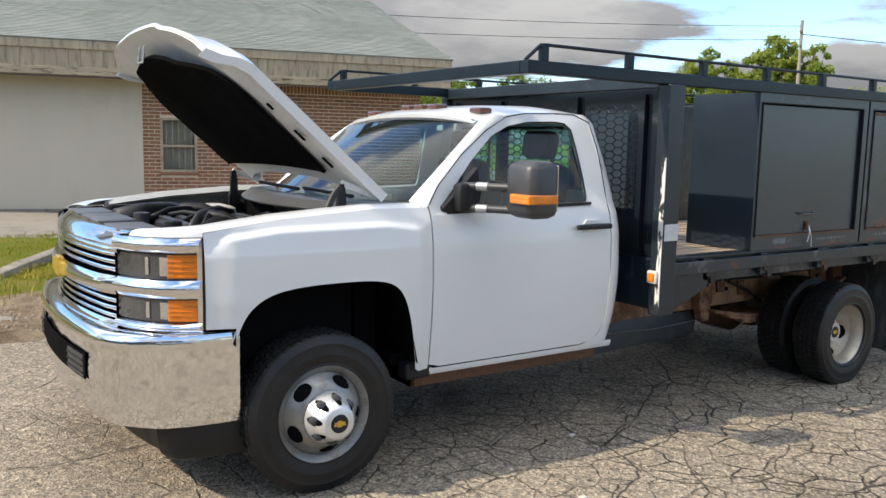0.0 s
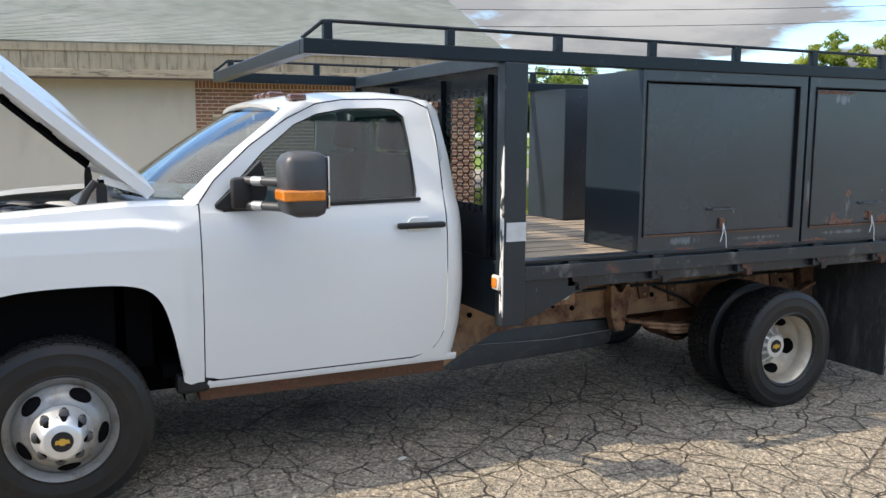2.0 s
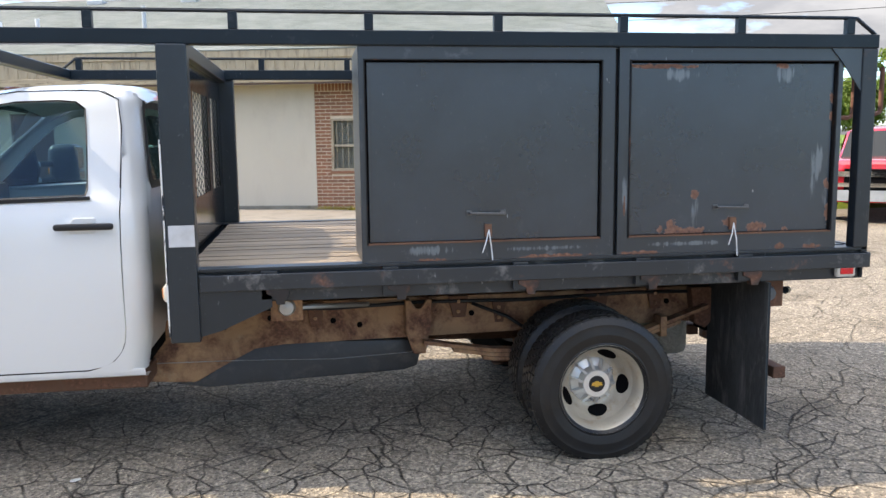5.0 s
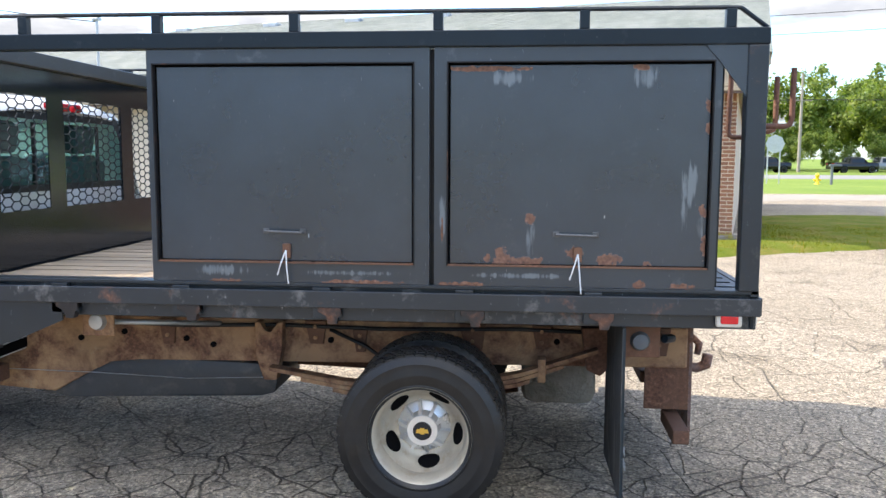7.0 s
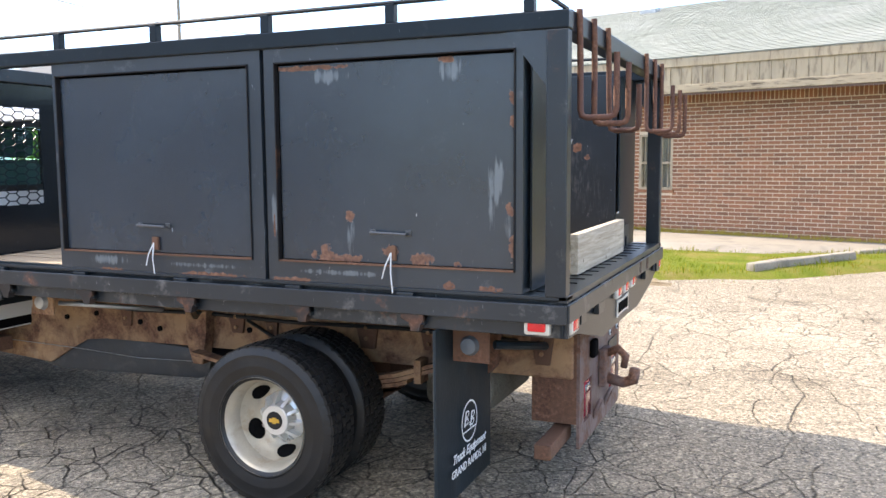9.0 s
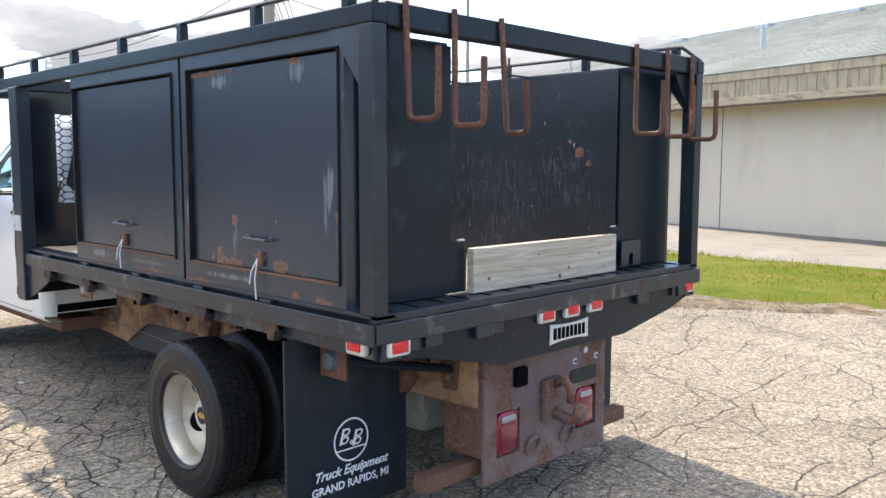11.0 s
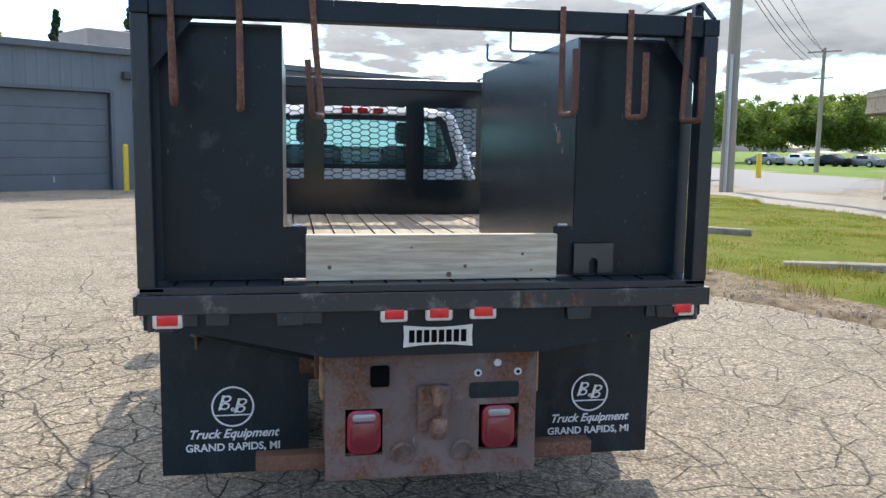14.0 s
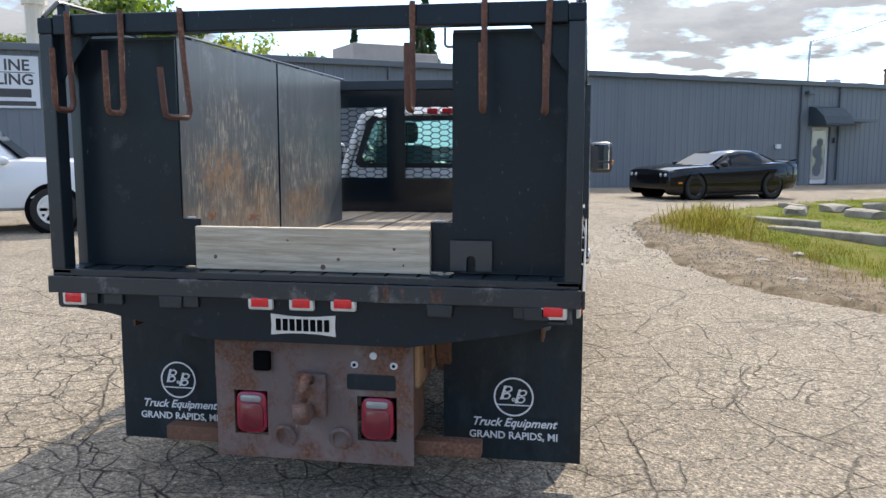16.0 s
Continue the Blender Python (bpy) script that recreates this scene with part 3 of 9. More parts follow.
M_DISH = simple("tan_dusty_steel_wheel", (0.52, 0.47, 0.38), 0.42, 0.5, 0.15, 9, 150, 0.1, 0.0008, dirt=(0.36, 0.25, 0.15), dirt_amt=0.5)
M_TANK = simple("dusty_grey_tank_plastic", (0.035, 0.038, 0.041), 0.5, 0, 0.25, 5, 120, 0.2, 0.001, dirt=(0.12, 0.11, 0.095), dirt_amt=0.4)
M_HANDLE = simple("dull_dark_steel_rod", (0.10, 0.105, 0.11), 0.4, 0.6, 0.15, 8, 90, 0.1)
M_GREYCLOTH = simple("grey_seat_cloth", (0.075, 0.078, 0.085), 0.9, 0, 0.15, 12, 300, 0.3, 0.001)
M_GOLD = simple("gold_badge", (0.65, 0.42, 0.08), 0.3, 0.6, 0.05, 20, 100, 0.05)
M_LETTER = simple("white_stencil_paint", (0.72, 0.73, 0.73), 0.6, 0, 0.1, 20, 200, 0.1)
M_TAPE = simple("silver_tape", (0.55, 0.57, 0.60), 0.35, 0.3, 0.1, 20, 200, 0.1)
M_WHITEWORN = chipped_material("worn_white_paint_edge")
M_BRICK = brick_material()
M_MORTAR = simple("buff_mortar", (0.62, 0.52, 0.39), 0.95, 0, 0.12, 4, 60, 0.4, 0.004)
M_CREAM = simple("cream_painted_masonry", (0.56, 0.50, 0.40), 0.8, 0, 0.06, 0.7, 60, 0.2, 0.003, dirt=(0.42, 0.36, 0.28), dirt_amt=0.35, stretch=(1, 1, 0.4))
M_FASCIA = simple("weathered_beige_fascia_wood", (0.40, 0.33, 0.235), 0.8, 0, 0.16, 2.0, 50, 0.3, 0.004, dirt=(0.14, 0.108, 0.078), dirt_amt=0.7, stretch=(3.5, 3.5, 0.7))
M_FASCIA_LOW = simple("peeling_beige_trim_board", (0.40, 0.33, 0.235), 0.85, 0, 0.2, 1.6, 50, 0.5, 0.006, dirt=(0.05, 0.036, 0.026), dirt_amt=0.95, stretch=(0.9, 0.9, 7.0))
M_BAY = simple("grey_satin_bay_plastic", (0.085, 0.088, 0.093), 0.36, 0, 0.15, 8, 300, 0.12, 0.0006)
M_SHINGLE = shingle_material()
M_CORR = corrugated_material()
M_GREYTRIM = simple("dark_grey_metal_trim", (0.10, 0.115, 0.13), 0.5, 0, 0.1, 2, 60, 0.1)
M_LOUVRE = simple("pale_grey_louvre_metal", (0.25, 0.265, 0.275), 0.5, 0, 0.08, 2, 80, 0.1)
M_GDOOR = simple("slate_overhead_door_panel", (0.11, 0.125, 0.14), 0.5, 0, 0.1, 2, 80, 0.15)
M_BROWN = simple("brown_painted_door", (0.12, 0.075, 0.055), 0.55, 0, 0.08, 3, 80, 0.1)
M_CONC = simple("pale_concrete", (0.225, 0.20, 0.165), 0.92, 0, 0.16, 1.3, 70, 0.5, 0.006, dirt=(0.12, 0.108, 0.09), dirt_amt=0.6)
M_KERB = simple("worn_concrete_kerb", (0.25, 0.225, 0.18), 0.95, 0, 0.28, 3.0, 40, 1.0, 0.02, dirt=(0.13, 0.118, 0.085), dirt_amt=0.7)
M_GRAVEL = simple("grey_brown_gravel_stone", (0.33, 0.28, 0.22), 0.95, 0, 0.25, 9, 60, 0.4)
M_ROAD = simple("grey_road_asphalt", (0.17, 0.165, 0.16), 0.9, 0, 0.1, 0.5, 60, 0.3, 0.005)
M_GRASS = grass_material()
M_LAWN = soil_material("lawn_soil", [(0.3, (0.070, 0.100, 0.010)), (0.48, (0.105, 0.125, 0.016)), (0.64, (0.155, 0.135, 0.035)), (0.78, (0.18, 0.142, 0.075))])
M_DIRT = soil_material("gravelly_dirt", [(0.34, (0.085, 0.060, 0.036)), (0.46, (0.15, 0.115, 0.075)), (0.58, (0.215, 0.17, 0.115)), (0.74, (0.28, 0.225, 0.155))], 4.5)
M_FIELD = soil_material("far_field_grass", [(0.3, (0.09, 0.15, 0.03)), (0.7, (0.17, 0.22, 0.05))], 0.1)
M_BARK = simple("tree_bark", (0.10, 0.075, 0.055), 0.95, 0, 0.3, 6, 40, 0.8, 0.02, stretch=(1, 1, 0.25))
M_LEAF = leaf_material("green_leaf", (0.075, 0.125, 0.02), (0.14, 0.21, 0.04), (0.25, 0.31, 0.08))
M_LEAF2 = leaf_material("yellow_green_leaf", (0.14, 0.20, 0.03), (0.24, 0.31, 0.05), (0.36, 0.38, 0.10))
M_NEEDLE = leaf_material("dark_conifer_needle", (0.02, 0.045, 0.02), (0.035, 0.07, 0.03), (0.06, 0.10, 0.04))
M_POLE = simple("grey_weathered_pole_wood", (0.27, 0.24, 0.20), 0.9, 0, 0.2, 3, 50, 0.5, 0.006, stretch=(1, 1, 0.1))
M_GALV = simple("galvanised_steel", (0.45, 0.47, 0.48), 0.45, 0.7, 0.12, 8, 90, 0.1)
M_YELLOW = simple("yellow_bollard_paint", (0.72, 0.50, 0.02), 0.5, 0, 0.08, 4, 80, 0.15)
M_TARP = simple("dark_teal_tarpaulin", (0.010, 0.040, 0.052), 0.38, 0, 0.5, 5, 60, 0.3, 0.006)
M_ACGREEN = simple("dull_green_casing_paint", (0.045, 0.075, 0.048), 0.55, 0, 0.15, 3, 80, 0.15)
M_WIRE = simple("black_wire", (0.02, 0.02, 0.02), 0.6, 0, 0.1, 5, 50, 0)
M_SIGN = simple("white_sign_board", (0.62, 0.64, 0.66), 0.5, 0, 0.05, 3, 80, 0.05)
M_BLACKCAR = simple("black_car_paint", (0.003, 0.003, 0.0035), 0.10, 0, 0.1, 2, 200, 0, coat=0.25, spec=0.3)
M_REDCAR = simple("red_car_paint", (0.42, 0.012, 0.02), 0.2, 0, 0.05, 2, 200, 0, coat=1.0)
M_GREYCAR = simple("grey_car_paint", (0.16, 0.17, 0.18), 0.25, 0.3, 0.05, 2, 200, 0, coat=1.0)
M_ROOFUNIT = simple("dull_pinkish_beige_sheet_metal", (0.30, 0.26, 0.23), 0.6, 0, 0.12, 2, 60, 0.2)
M_BLINDS = simple("grey_window_blind", (0.27, 0.25, 0.215), 0.8, 0, 0.1, 3, 60, 0.1)
# near-black for black parts; also paints the shade in wells, gaps and holes
M_DARK = simple("black_part_and_void_shade", (0.005, 0.005, 0.0055), 0.9, 0, 0.2, 4, 60, 0.1, spec=0.03)


# ---- building blocks ----
def part(name, bm, material, parent=None, label="", smooth=False, angle=None):
    me = bpy.data.meshes.new(name)
    bmesh.ops.recalc_face_normals(bm, faces=bm.faces[:]) if len(bm.faces) < 60000 else None
    bm.to_mesh(me)
    bm.free()
    me.materials.append(material)
    if smooth:
        for p in me.polygons:
            p.use_smooth = True
        if angle:
            me.set_sharp_from_angle(angle=radians(angle))
    ob = new(name, me)
    if parent is not None:
        ob.parent = parent
        if parent.parent is None:
            ob.matrix_parent_inverse = parent.matrix_basis.inverted()
    if label:
        ob["label"] = label
    return ob


def thing(name, at, label, category, group="", kind=""):
    ob = new(name)
    ob.empty_display_size = 0.1
    ob.matrix_basis = Matrix.Translation(at)
    return tagged(ob, label, category, group, kind)


def add_box(bm, x0, x1, y0, y1, z0, z1, bev=0.0, m=None):
    r = bmesh.ops.create_cube(bm, size=1.0)
    vs = r["verts"]
    for v in vs:
        v.co = Vector(((x0 + x1) / 2 + v.co.x * (x1 - x0), (y0 + y1) / 2 + v.co.y * (y1 - y0), (z0 + z1) / 2 + v.co.z * (z1 - z0)))
    if bev > 0:
        es = list({e for v in vs for e in v.link_edges})
        rr = bmesh.ops.bevel(bm, geom=es, offset=bev, segments=2, profile=0.5, affect="EDGES")
        vs = list({v for f in rr["faces"] for v in f.verts} | {v for v in vs if v.is_valid})
    if m is not None:
        bmesh.ops.transform(bm, matrix=m, verts=[v for v in vs if v.is_valid])
    return bm


def box(x0, x1, y0, y1, z0, z1, bev=0.0, m=None):
    return add_box(bmesh.new(), x0, x1, y0, y1, z0, z1, bev, m)


def add_prism(bm, pts, axis, a, b):
    """Extrudes a polygon along an axis from a to b. pts are the two other coordinates, in x y z order."""
    def mk(p, v):
        q = list(p)
        q.insert("xyz".index(axis), v)
        return bm.verts.new(q)
    lo, hi = [mk(p, a) for p in pts], [mk(p, b) for p in pts]
    bm.faces.new(lo)
    bm.faces.new(hi[::-1])
    n = len(pts)
    for i in range(n):
        bm.faces.new((lo[i], hi[i], hi[(i + 1) % n], lo[(i + 1) % n]))
    return bm


def prism(pts, axis, a, b, bev=0.0):
    bm = add_prism(bmesh.new(), pts, axis, a, b)
    if bev > 0:
        bmesh.ops.bevel(bm, geom=bm.edges[:], offset=bev, segments=2, profile=0.5, affect="EDGES")
    return bm


def add_tube(bm, path, r, sides=8, caps=True):
    path = [Vector(p) for p in path]
    rings = []
    up = None
    for i, p in enumerate(path):
        d = (path[min(i + 1, len(path) - 1)] - path[max(i - 1, 0)]).normalized()
        if up is None:
            up = Vector((0, 0, 1)) if abs(d.z) < 0.9 else Vector((1, 0, 0))
        s = d.cross(up).normalized()
        u = s.cross(d).normalized()
        up = u
        rr = r[i] if isinstance(r, (list, tuple)) else r
        rings.append([bm.verts.new(p + (s * math.cos(2 * math.pi * k / sides) + u * math.sin(2 * math.pi * k / sides)) * rr) for k in range(sides)])
    for a, b in zip(rings, rings[1:]):
        for k in range(sides):
            bm.faces.new((a[k], a[(k + 1) % sides], b[(k + 1) % sides], b[k]))
    if caps:
        bm.faces.new(rings[0][::-1])
        bm.faces.new(rings[-1])
    return bm


def tube(path, r, sides=8):
    return add_tube(bmesh.new(), path, r, sides)


def add_lathe(bm, prof, centre, segs=48, wobble=None, closed=False):
    """Turns a profile of (radius, y) round the y axis at centre."""
    rings = []
    for k in range(segs):
        a = 2 * math.pi * k / segs
        rings.append([bm.verts.new((centre[0] + (r + (wobble(i, k) if wobble else 0)) * math.cos(a), centre[1] + y, centre[2] + (r + (wobble(i, k) if wobble else 0)) * math.sin(a))) for i, (r, y) in enumerate(prof)])
    n = len(prof)
    for k in range(segs):
        a, b = rings[k], rings[(k + 1) % segs]
        for i in range(n if closed else n - 1):
            bm.faces.new((a[i], a[(i + 1) % n], b[(i + 1) % n], b[i]))
    return bm


def lathe(prof, centre, segs=48, wobble=None, closed=False):
    return add_lathe(bmesh.new(), prof, centre, segs, wobble, closed)


def add_grid(bm, rows):
    vs = [[bm.verts.new(p) for p in row] for row in rows]
    for a, b in zip(vs, vs[1:]):
        for i in range(len(a) - 1):
            bm.faces.new((a[i], a[i + 1], b[i + 1], b[i]))
    return vs


def sheet(rows, thick=0.0):
    bm = bmesh.new()
    add_grid(bm, rows)
    if thick:
        bmesh.ops.recalc_face_normals(bm, faces=bm.faces[:])
        bmesh.ops.solidify(bm, geom=bm.faces[:], thickness=thick)
    return bm


def add_ring(bm, outer, inner):
    o, i = [bm.verts.new(p) for p in outer], [bm.verts.new(p) for p in inner]
    n = len(o)
    for k in range(n):
        bm.faces.new((o[k], o[(k + 1) % n], i[(k + 1) % n], i[k]))
    return bm


def plate(axis, pos, thick, us, ws, hole=None):
    """A flat plate across an axis, on a grid of the two other coordinates, with openings left out; one connected piece."""
    bm = bmesh.new()
    vs = {}

    def vert(u, w):
        if (u, w) not in vs:
            q = [u, w]
            q.insert("xyz".index(axis), pos)
            vs[u, w] = bm.verts.new(q)
        return vs[u, w]
    for u0, u1 in zip(us, us[1:]):
        for w0, w1 in zip(ws, ws[1:]):
            if hole and hole((u0 + u1) / 2, (w0 + w1) / 2):
                continue
            bm.faces.new((vert(u0, w0), vert(u1, w0), vert(u1, w1), vert(u0, w1)))
    bmesh.ops.recalc_face_normals(bm, faces=bm.faces[:])
    r = bmesh.ops.extrude_face_region(bm, geom=bm.faces[:])
    k = "xyz".index(axis)
    for g in r["geom"]:
        if isinstance(g, bmesh.types.BMVert):
            g.co[k] += thick
    return bm


def frange(a, b, n):
    return [a + (b - a) * k / n for k in range(n + 1)]


def interp(x, xs, ys):
    return float(np.interp(x, xs, ys))


def smooth01(a, b, x):
    s = min(max((x - a) / (b - a), 0.0), 1.0)
    return s * s * (3 - 2 * s)


def add_text(name, words, size, m, material, parent, label, shear=0.0, thick=0.0006):
    cu = bpy.data.curves.new(name, "FONT")
    cu.body, cu.size, cu.align_x, cu.align_y, cu.shear, cu.extrude, cu.resolution_u = words, size, "CENTER", "CENTER", shear, thick, 3
    cu.offset = size * 0.022
    cu.materials.append(material)
    ob = new(name, cu)
    ob.parent = parent
    if parent.parent is None:
        ob.matrix_parent_inverse = parent.matrix_basis.inverted()
    ob.matrix_basis = m
    ob["label"] = label
    return ob


def ground_z(x, y):
    s = smooth01(8, 18, -x)
    return 0.0366 - 0.093 * math.tanh(x / 6) - 0.0032 * min(max(y, -12), 12) - s * 0.012 * min(max(y, -8), 12)


# ---- ground ----
def ground_sheet():
    def axis(lo, hi, near, step, far):
        out, v = [], 0.0
        vals = [0.0]
        s = step
        while vals[-1] < far:
            s = step if vals[-1] < near else s * 1.35
            vals.append(vals[-1] + s)
        return sorted({-v for v in vals} | set(vals))
    xs = axis(0, 0, 30, 0.75, 1600)
    ys = axis(0, 0, 30, 0.75, 1600)
    bm = bmesh.new()
    grid = []
    for y in ys:
        row = []
        for x in xs:
            z = ground_z(x, y) + 0.012 * (noise.noise(Vector((x * 0.35, y * 0.35, 0.3))))
            row.append(bm.verts.new((x, y, z)))
        grid.append(row)
    for j in range(len(ys) - 1):
        for i in range(len(xs) - 1):
            f = bm.faces.new((grid[j][i], grid[j][i + 1], grid[j + 1][i + 1], grid[j + 1][i]))
            f.smooth = True
            cx, cy = (xs[i] + xs[i + 1]) / 2, (ys[j] + ys[j + 1]) / 2
            if cy > 36 or cx > 60 or cx < -60 or cy < -60:
                f.material_index = 1
    ob = part("ground", bm, M_ASPHALT)
    ob.data.materials.append(M_FIELD)
    for p in ob.data.polygons:
        p.use_smooth = True
    return tagged(ob, "cracked sun-bleached asphalt parking lot with stony aggregate", "ground", kind="structure")


ground = ground_sheet()


def flat_patch(name, pts, lift, material, label, category, step=0.6, rough=0.0, kind="structure", edge_drop=0.06):
    """A gently uneven patch laid over the ground inside an outline; its rim sinks under the ground."""
    xs = [p[0] for p in pts]
    ys = [p[1] for p in pts]

    def inside(x, y):
        c, n = False, len(pts)
        for i in range(n):
            (x1, y1), (x2, y2) = pts[i], pts[(i + 1) % n]
            if (y1 > y) != (y2 > y) and x < (x2 - x1) * (y - y1) / (y2 - y1) + x1:
                c = not c
        return c

    def edge_dist(x, y):
        best, n = 1e9, len(pts)
        for i in range(n):
            (x1, y1), (x2, y2) = pts[i], pts[(i + 1) % n]
            dx, dy = x2 - x1, y2 - y1
            t = min(max(((x - x1) * dx + (y - y1) * dy) / (dx * dx + dy * dy), 0), 1)
            best = min(best, math.hypot(x - x1 - t * dx, y - y1 - t * dy))
        return best if inside(x, y) else -best
    bm = bmesh.new()
    nx, ny = int((max(xs) - min(xs)) / step) + 3, int((max(ys) - min(ys)) / step) + 3
    vs = {}
    for j in range(ny):
        for i in range(nx):
            x, y = min(xs) - step + i * step, min(ys) - step + j * step
            d = edge_dist(x, y)
            if d > -step * 1.6:
                wob = noise.noise(Vector((x * 1.1, y * 1.1, 5))) * rough
                vs[i, j] = bm.verts.new((x, y, ground_z(x, y) + min(lift, d * 0.35 + 0.02) + wob - (edge_drop if d < 0 else 0)))
    for (i, j), v in vs.items():
        q = [vs.get((i, j)), vs.get((i + 1, j)), vs.get((i + 1, j + 1)), vs.get((i, j + 1))]
        if all(q):
            bm.faces.new(q)
    ob = part(name, bm, material, smooth=True)
    return tagged(ob, label, category, kind=kind), inside, edge_dist


LAWN_PTS = [(-13, 6.0), (-9.5, 3.4), (-7.3, 2.85), (-5.4, 3.25), (-3.9, 3.95), (-1.4, 4.35), (-0.2, 4.75), (1.2, 5.25), (1.9, 5.5), (3.4, 6.05), (4.9, 7.15), (6.45, 7.9), (7.7, 9.4), (9.3, 10.4), (13, 12.2), (22, 13.5),
            (40, 17), (40, 22), (11.5, 20), (9.6, 12.9), (7.2, 11.2), (5.0, 10.6), (0.4, 10.4), (-2.5, 10.6), (-4.5, 12.2), (-9.5, 12.8), (-13, 12.9), (-17, 15.5), (-22, 13), (-19, 10.5)]
lawn, lawn_inside, lawn_dist = flat_patch("lawn", LAWN_PTS, 0.10, M_LAWN, "patchy green lawn with bare soil and dry tufts", "lawn", 0.5, 0.03)
dirt_verge, dirt_inside, dirt_dist = flat_patch("dirt_verge", [(-9.5, 2.6), (-6.6, 1.9), (-4.0, 2.1), (-1.8, 2.4), (-0.3, 3.0), (0.6, 3.9), (1.9, 4.6), (3.2, 5.4), (5.2, 6.7), (4.6, 7.6), (1.0, 6.2), (-1, 5.6), (-5, 5.4), (-9, 5.2)], 0.045, M_DIRT,
                  "stony bare dirt along the broken lawn edge", "dirt", 0.25, 0.05)
WALK_PTS = [(-20, 14.3), (-9.5, 12.8), (-4.5, 12.2), (-2.5, 10.6), (0.4, 10.4), (5.0, 10.6), (7.2, 11.2), (9.2, 12.4), (9.3, 13.4), (3.0, 14.4), (-14, 18.6), (-20, 19)]
flat_patch("concrete_apron", WALK_PTS, 0.13, M_CONC, "pale cracked concrete apron along the brick building", "pavement", 0.6, 0.012)


def scatter_grass(name, count, pts_fn, blade, spread, material, label, seed):
    """Many bent blades in tufts, one mesh."""
    rng = random.Random(seed)
    vs, fs = [], []
    for _ in range(count):
        got = pts_fn(rng)
        if got is None:
            continue
        x, y, z, hs = got
        for _b in range(rng.randint(3, 5)):
            a, h = rng.uniform(0, 6.283), blade * hs * rng.uniform(0.5, 1.3)
            px, py = x + rng.uniform(-spread, spread), y + rng.uniform(-spread, spread)
            w = h * 0.022 + 0.0022
            lx, ly = math.cos(a) * h * 0.5, math.sin(a) * h * 0.5
            sx, sy = -math.sin(a) * w, math.cos(a) * w
            i = len(vs)
            vs += [(px - sx, py - sy, z - 0.02), (px + sx, py + sy, z - 0.02), (px + sx * 0.7 + lx * 0.4, py + sy * 0.7 + ly * 0.4, z + h * 0.6), (px - sx * 0.7 + lx * 0.4, py - sy * 0.7 + ly * 0.4, z + h * 0.6), (px + lx, py + ly, z + h)]
            fs += [(i, i + 1, i + 2, i + 3), (i + 3, i + 2, i + 4)]
    me = bpy.data.meshes.new(name)
    me.from_pydata(vs, [], fs)
    me.materials.append(material)
    return tagged(new(name, me), label, "grass", kind="stuff")


def lawn_point(rng):
    x, y = rng.uniform(-16, 16), rng.uniform(2.6, 16)
    d = lawn_dist(x, y)
    if d < -0.9 or (d < 0.15 and rng.random() < 0.80 - 0.35 * min(0, d)):
        return None
    n = noise.noise(Vector((x * 0.8, y * 0.8, 1.0)))
    if n < -0.25 and rng.random() < 0.7:
        return None
    return x, y, ground_z(x, y) + min(0.10, d * 0.35 + 0.02), 0.7 + 0.8 * max(0, n) + (1.8 if d < 0.6 and rng.random() < 0.12 else 0)


scatter_grass("lawn_grass", 60000, lawn_point, 0.036, 0.11, M_GRASS, "uneven green lawn grass with yellowing blades", 3)

def weed_point(rng):
    x = rng.uniform(-9.5, 1.0)
    y = interp(x, [-9.5, -7.3, -5.4, -3.9, -1.4, 1.0], [3.4, 2.85, 3.25, 3.95, 4.35, 5.2]) + rng.gauss(0.30, 0.30)
    k = noise.noise(Vector((x * 0.9, y * 0.9, 7.0)))
    if k < 0.05 and rng.random() < 0.80:
        return None
    return x, y, ground_z(x, y) + 0.02, (1.0 if rng.random() < 0.75 else 2.2) * (2.0 if x < -4.8 else 0.9)


M_WEED = soil_material("dry_yellow_weed", [(0.3, (0.25, 0.25, 0.03)), (0.45, (0.40, 0.34, 0.06)), (0.72, (0.40, 0.29, 0.11))], 2.2)
scatter_grass("dry_weeds", 5200, weed_point, 0.070, 0.13, M_WEED, "dry yellow weeds along the broken lawn edge", 17)


def thicket_point(rng):
    """Tall yellowing clumps at the lawn's west tip and green tufts along kerbs and the brick wall's foot."""
    q = rng.random()
    if q < 0.30:
        a, r = rng.uniform(0, 6.283), abs(rng.gauss(0, 0.55))
        x, y = -6.9 + r * 1.5 * math.cos(a), 3.35 + r * 0.8 * math.sin(a)
        return x, y, ground_z(x, y) + 0.02, rng.uniform(1.2, 3.4)
    if q < 0.7:
        f = rng.uniform(0.0, 6.2)
        p = on_wall(f, abs(rng.gauss(0.05, 0.09)), 0.0)
        return p.x, p.y, ground_z(p.x, p.y) + 0.10, rng.uniform(0.6, 1.5)
    f = rng.uniform(-1.3, 1.3)
    x, y = -0.02 + f * 0.5, 6.70 + f * 0.86
    x, y = x + rng.gauss(0.18, 0.12), y + rng.gauss(-0.10, 0.12)
    return (x, y, ground_z(x, y) + 0.08, rng.uniform(0.6, 1.4)) if rng.random() < 0.4 else None


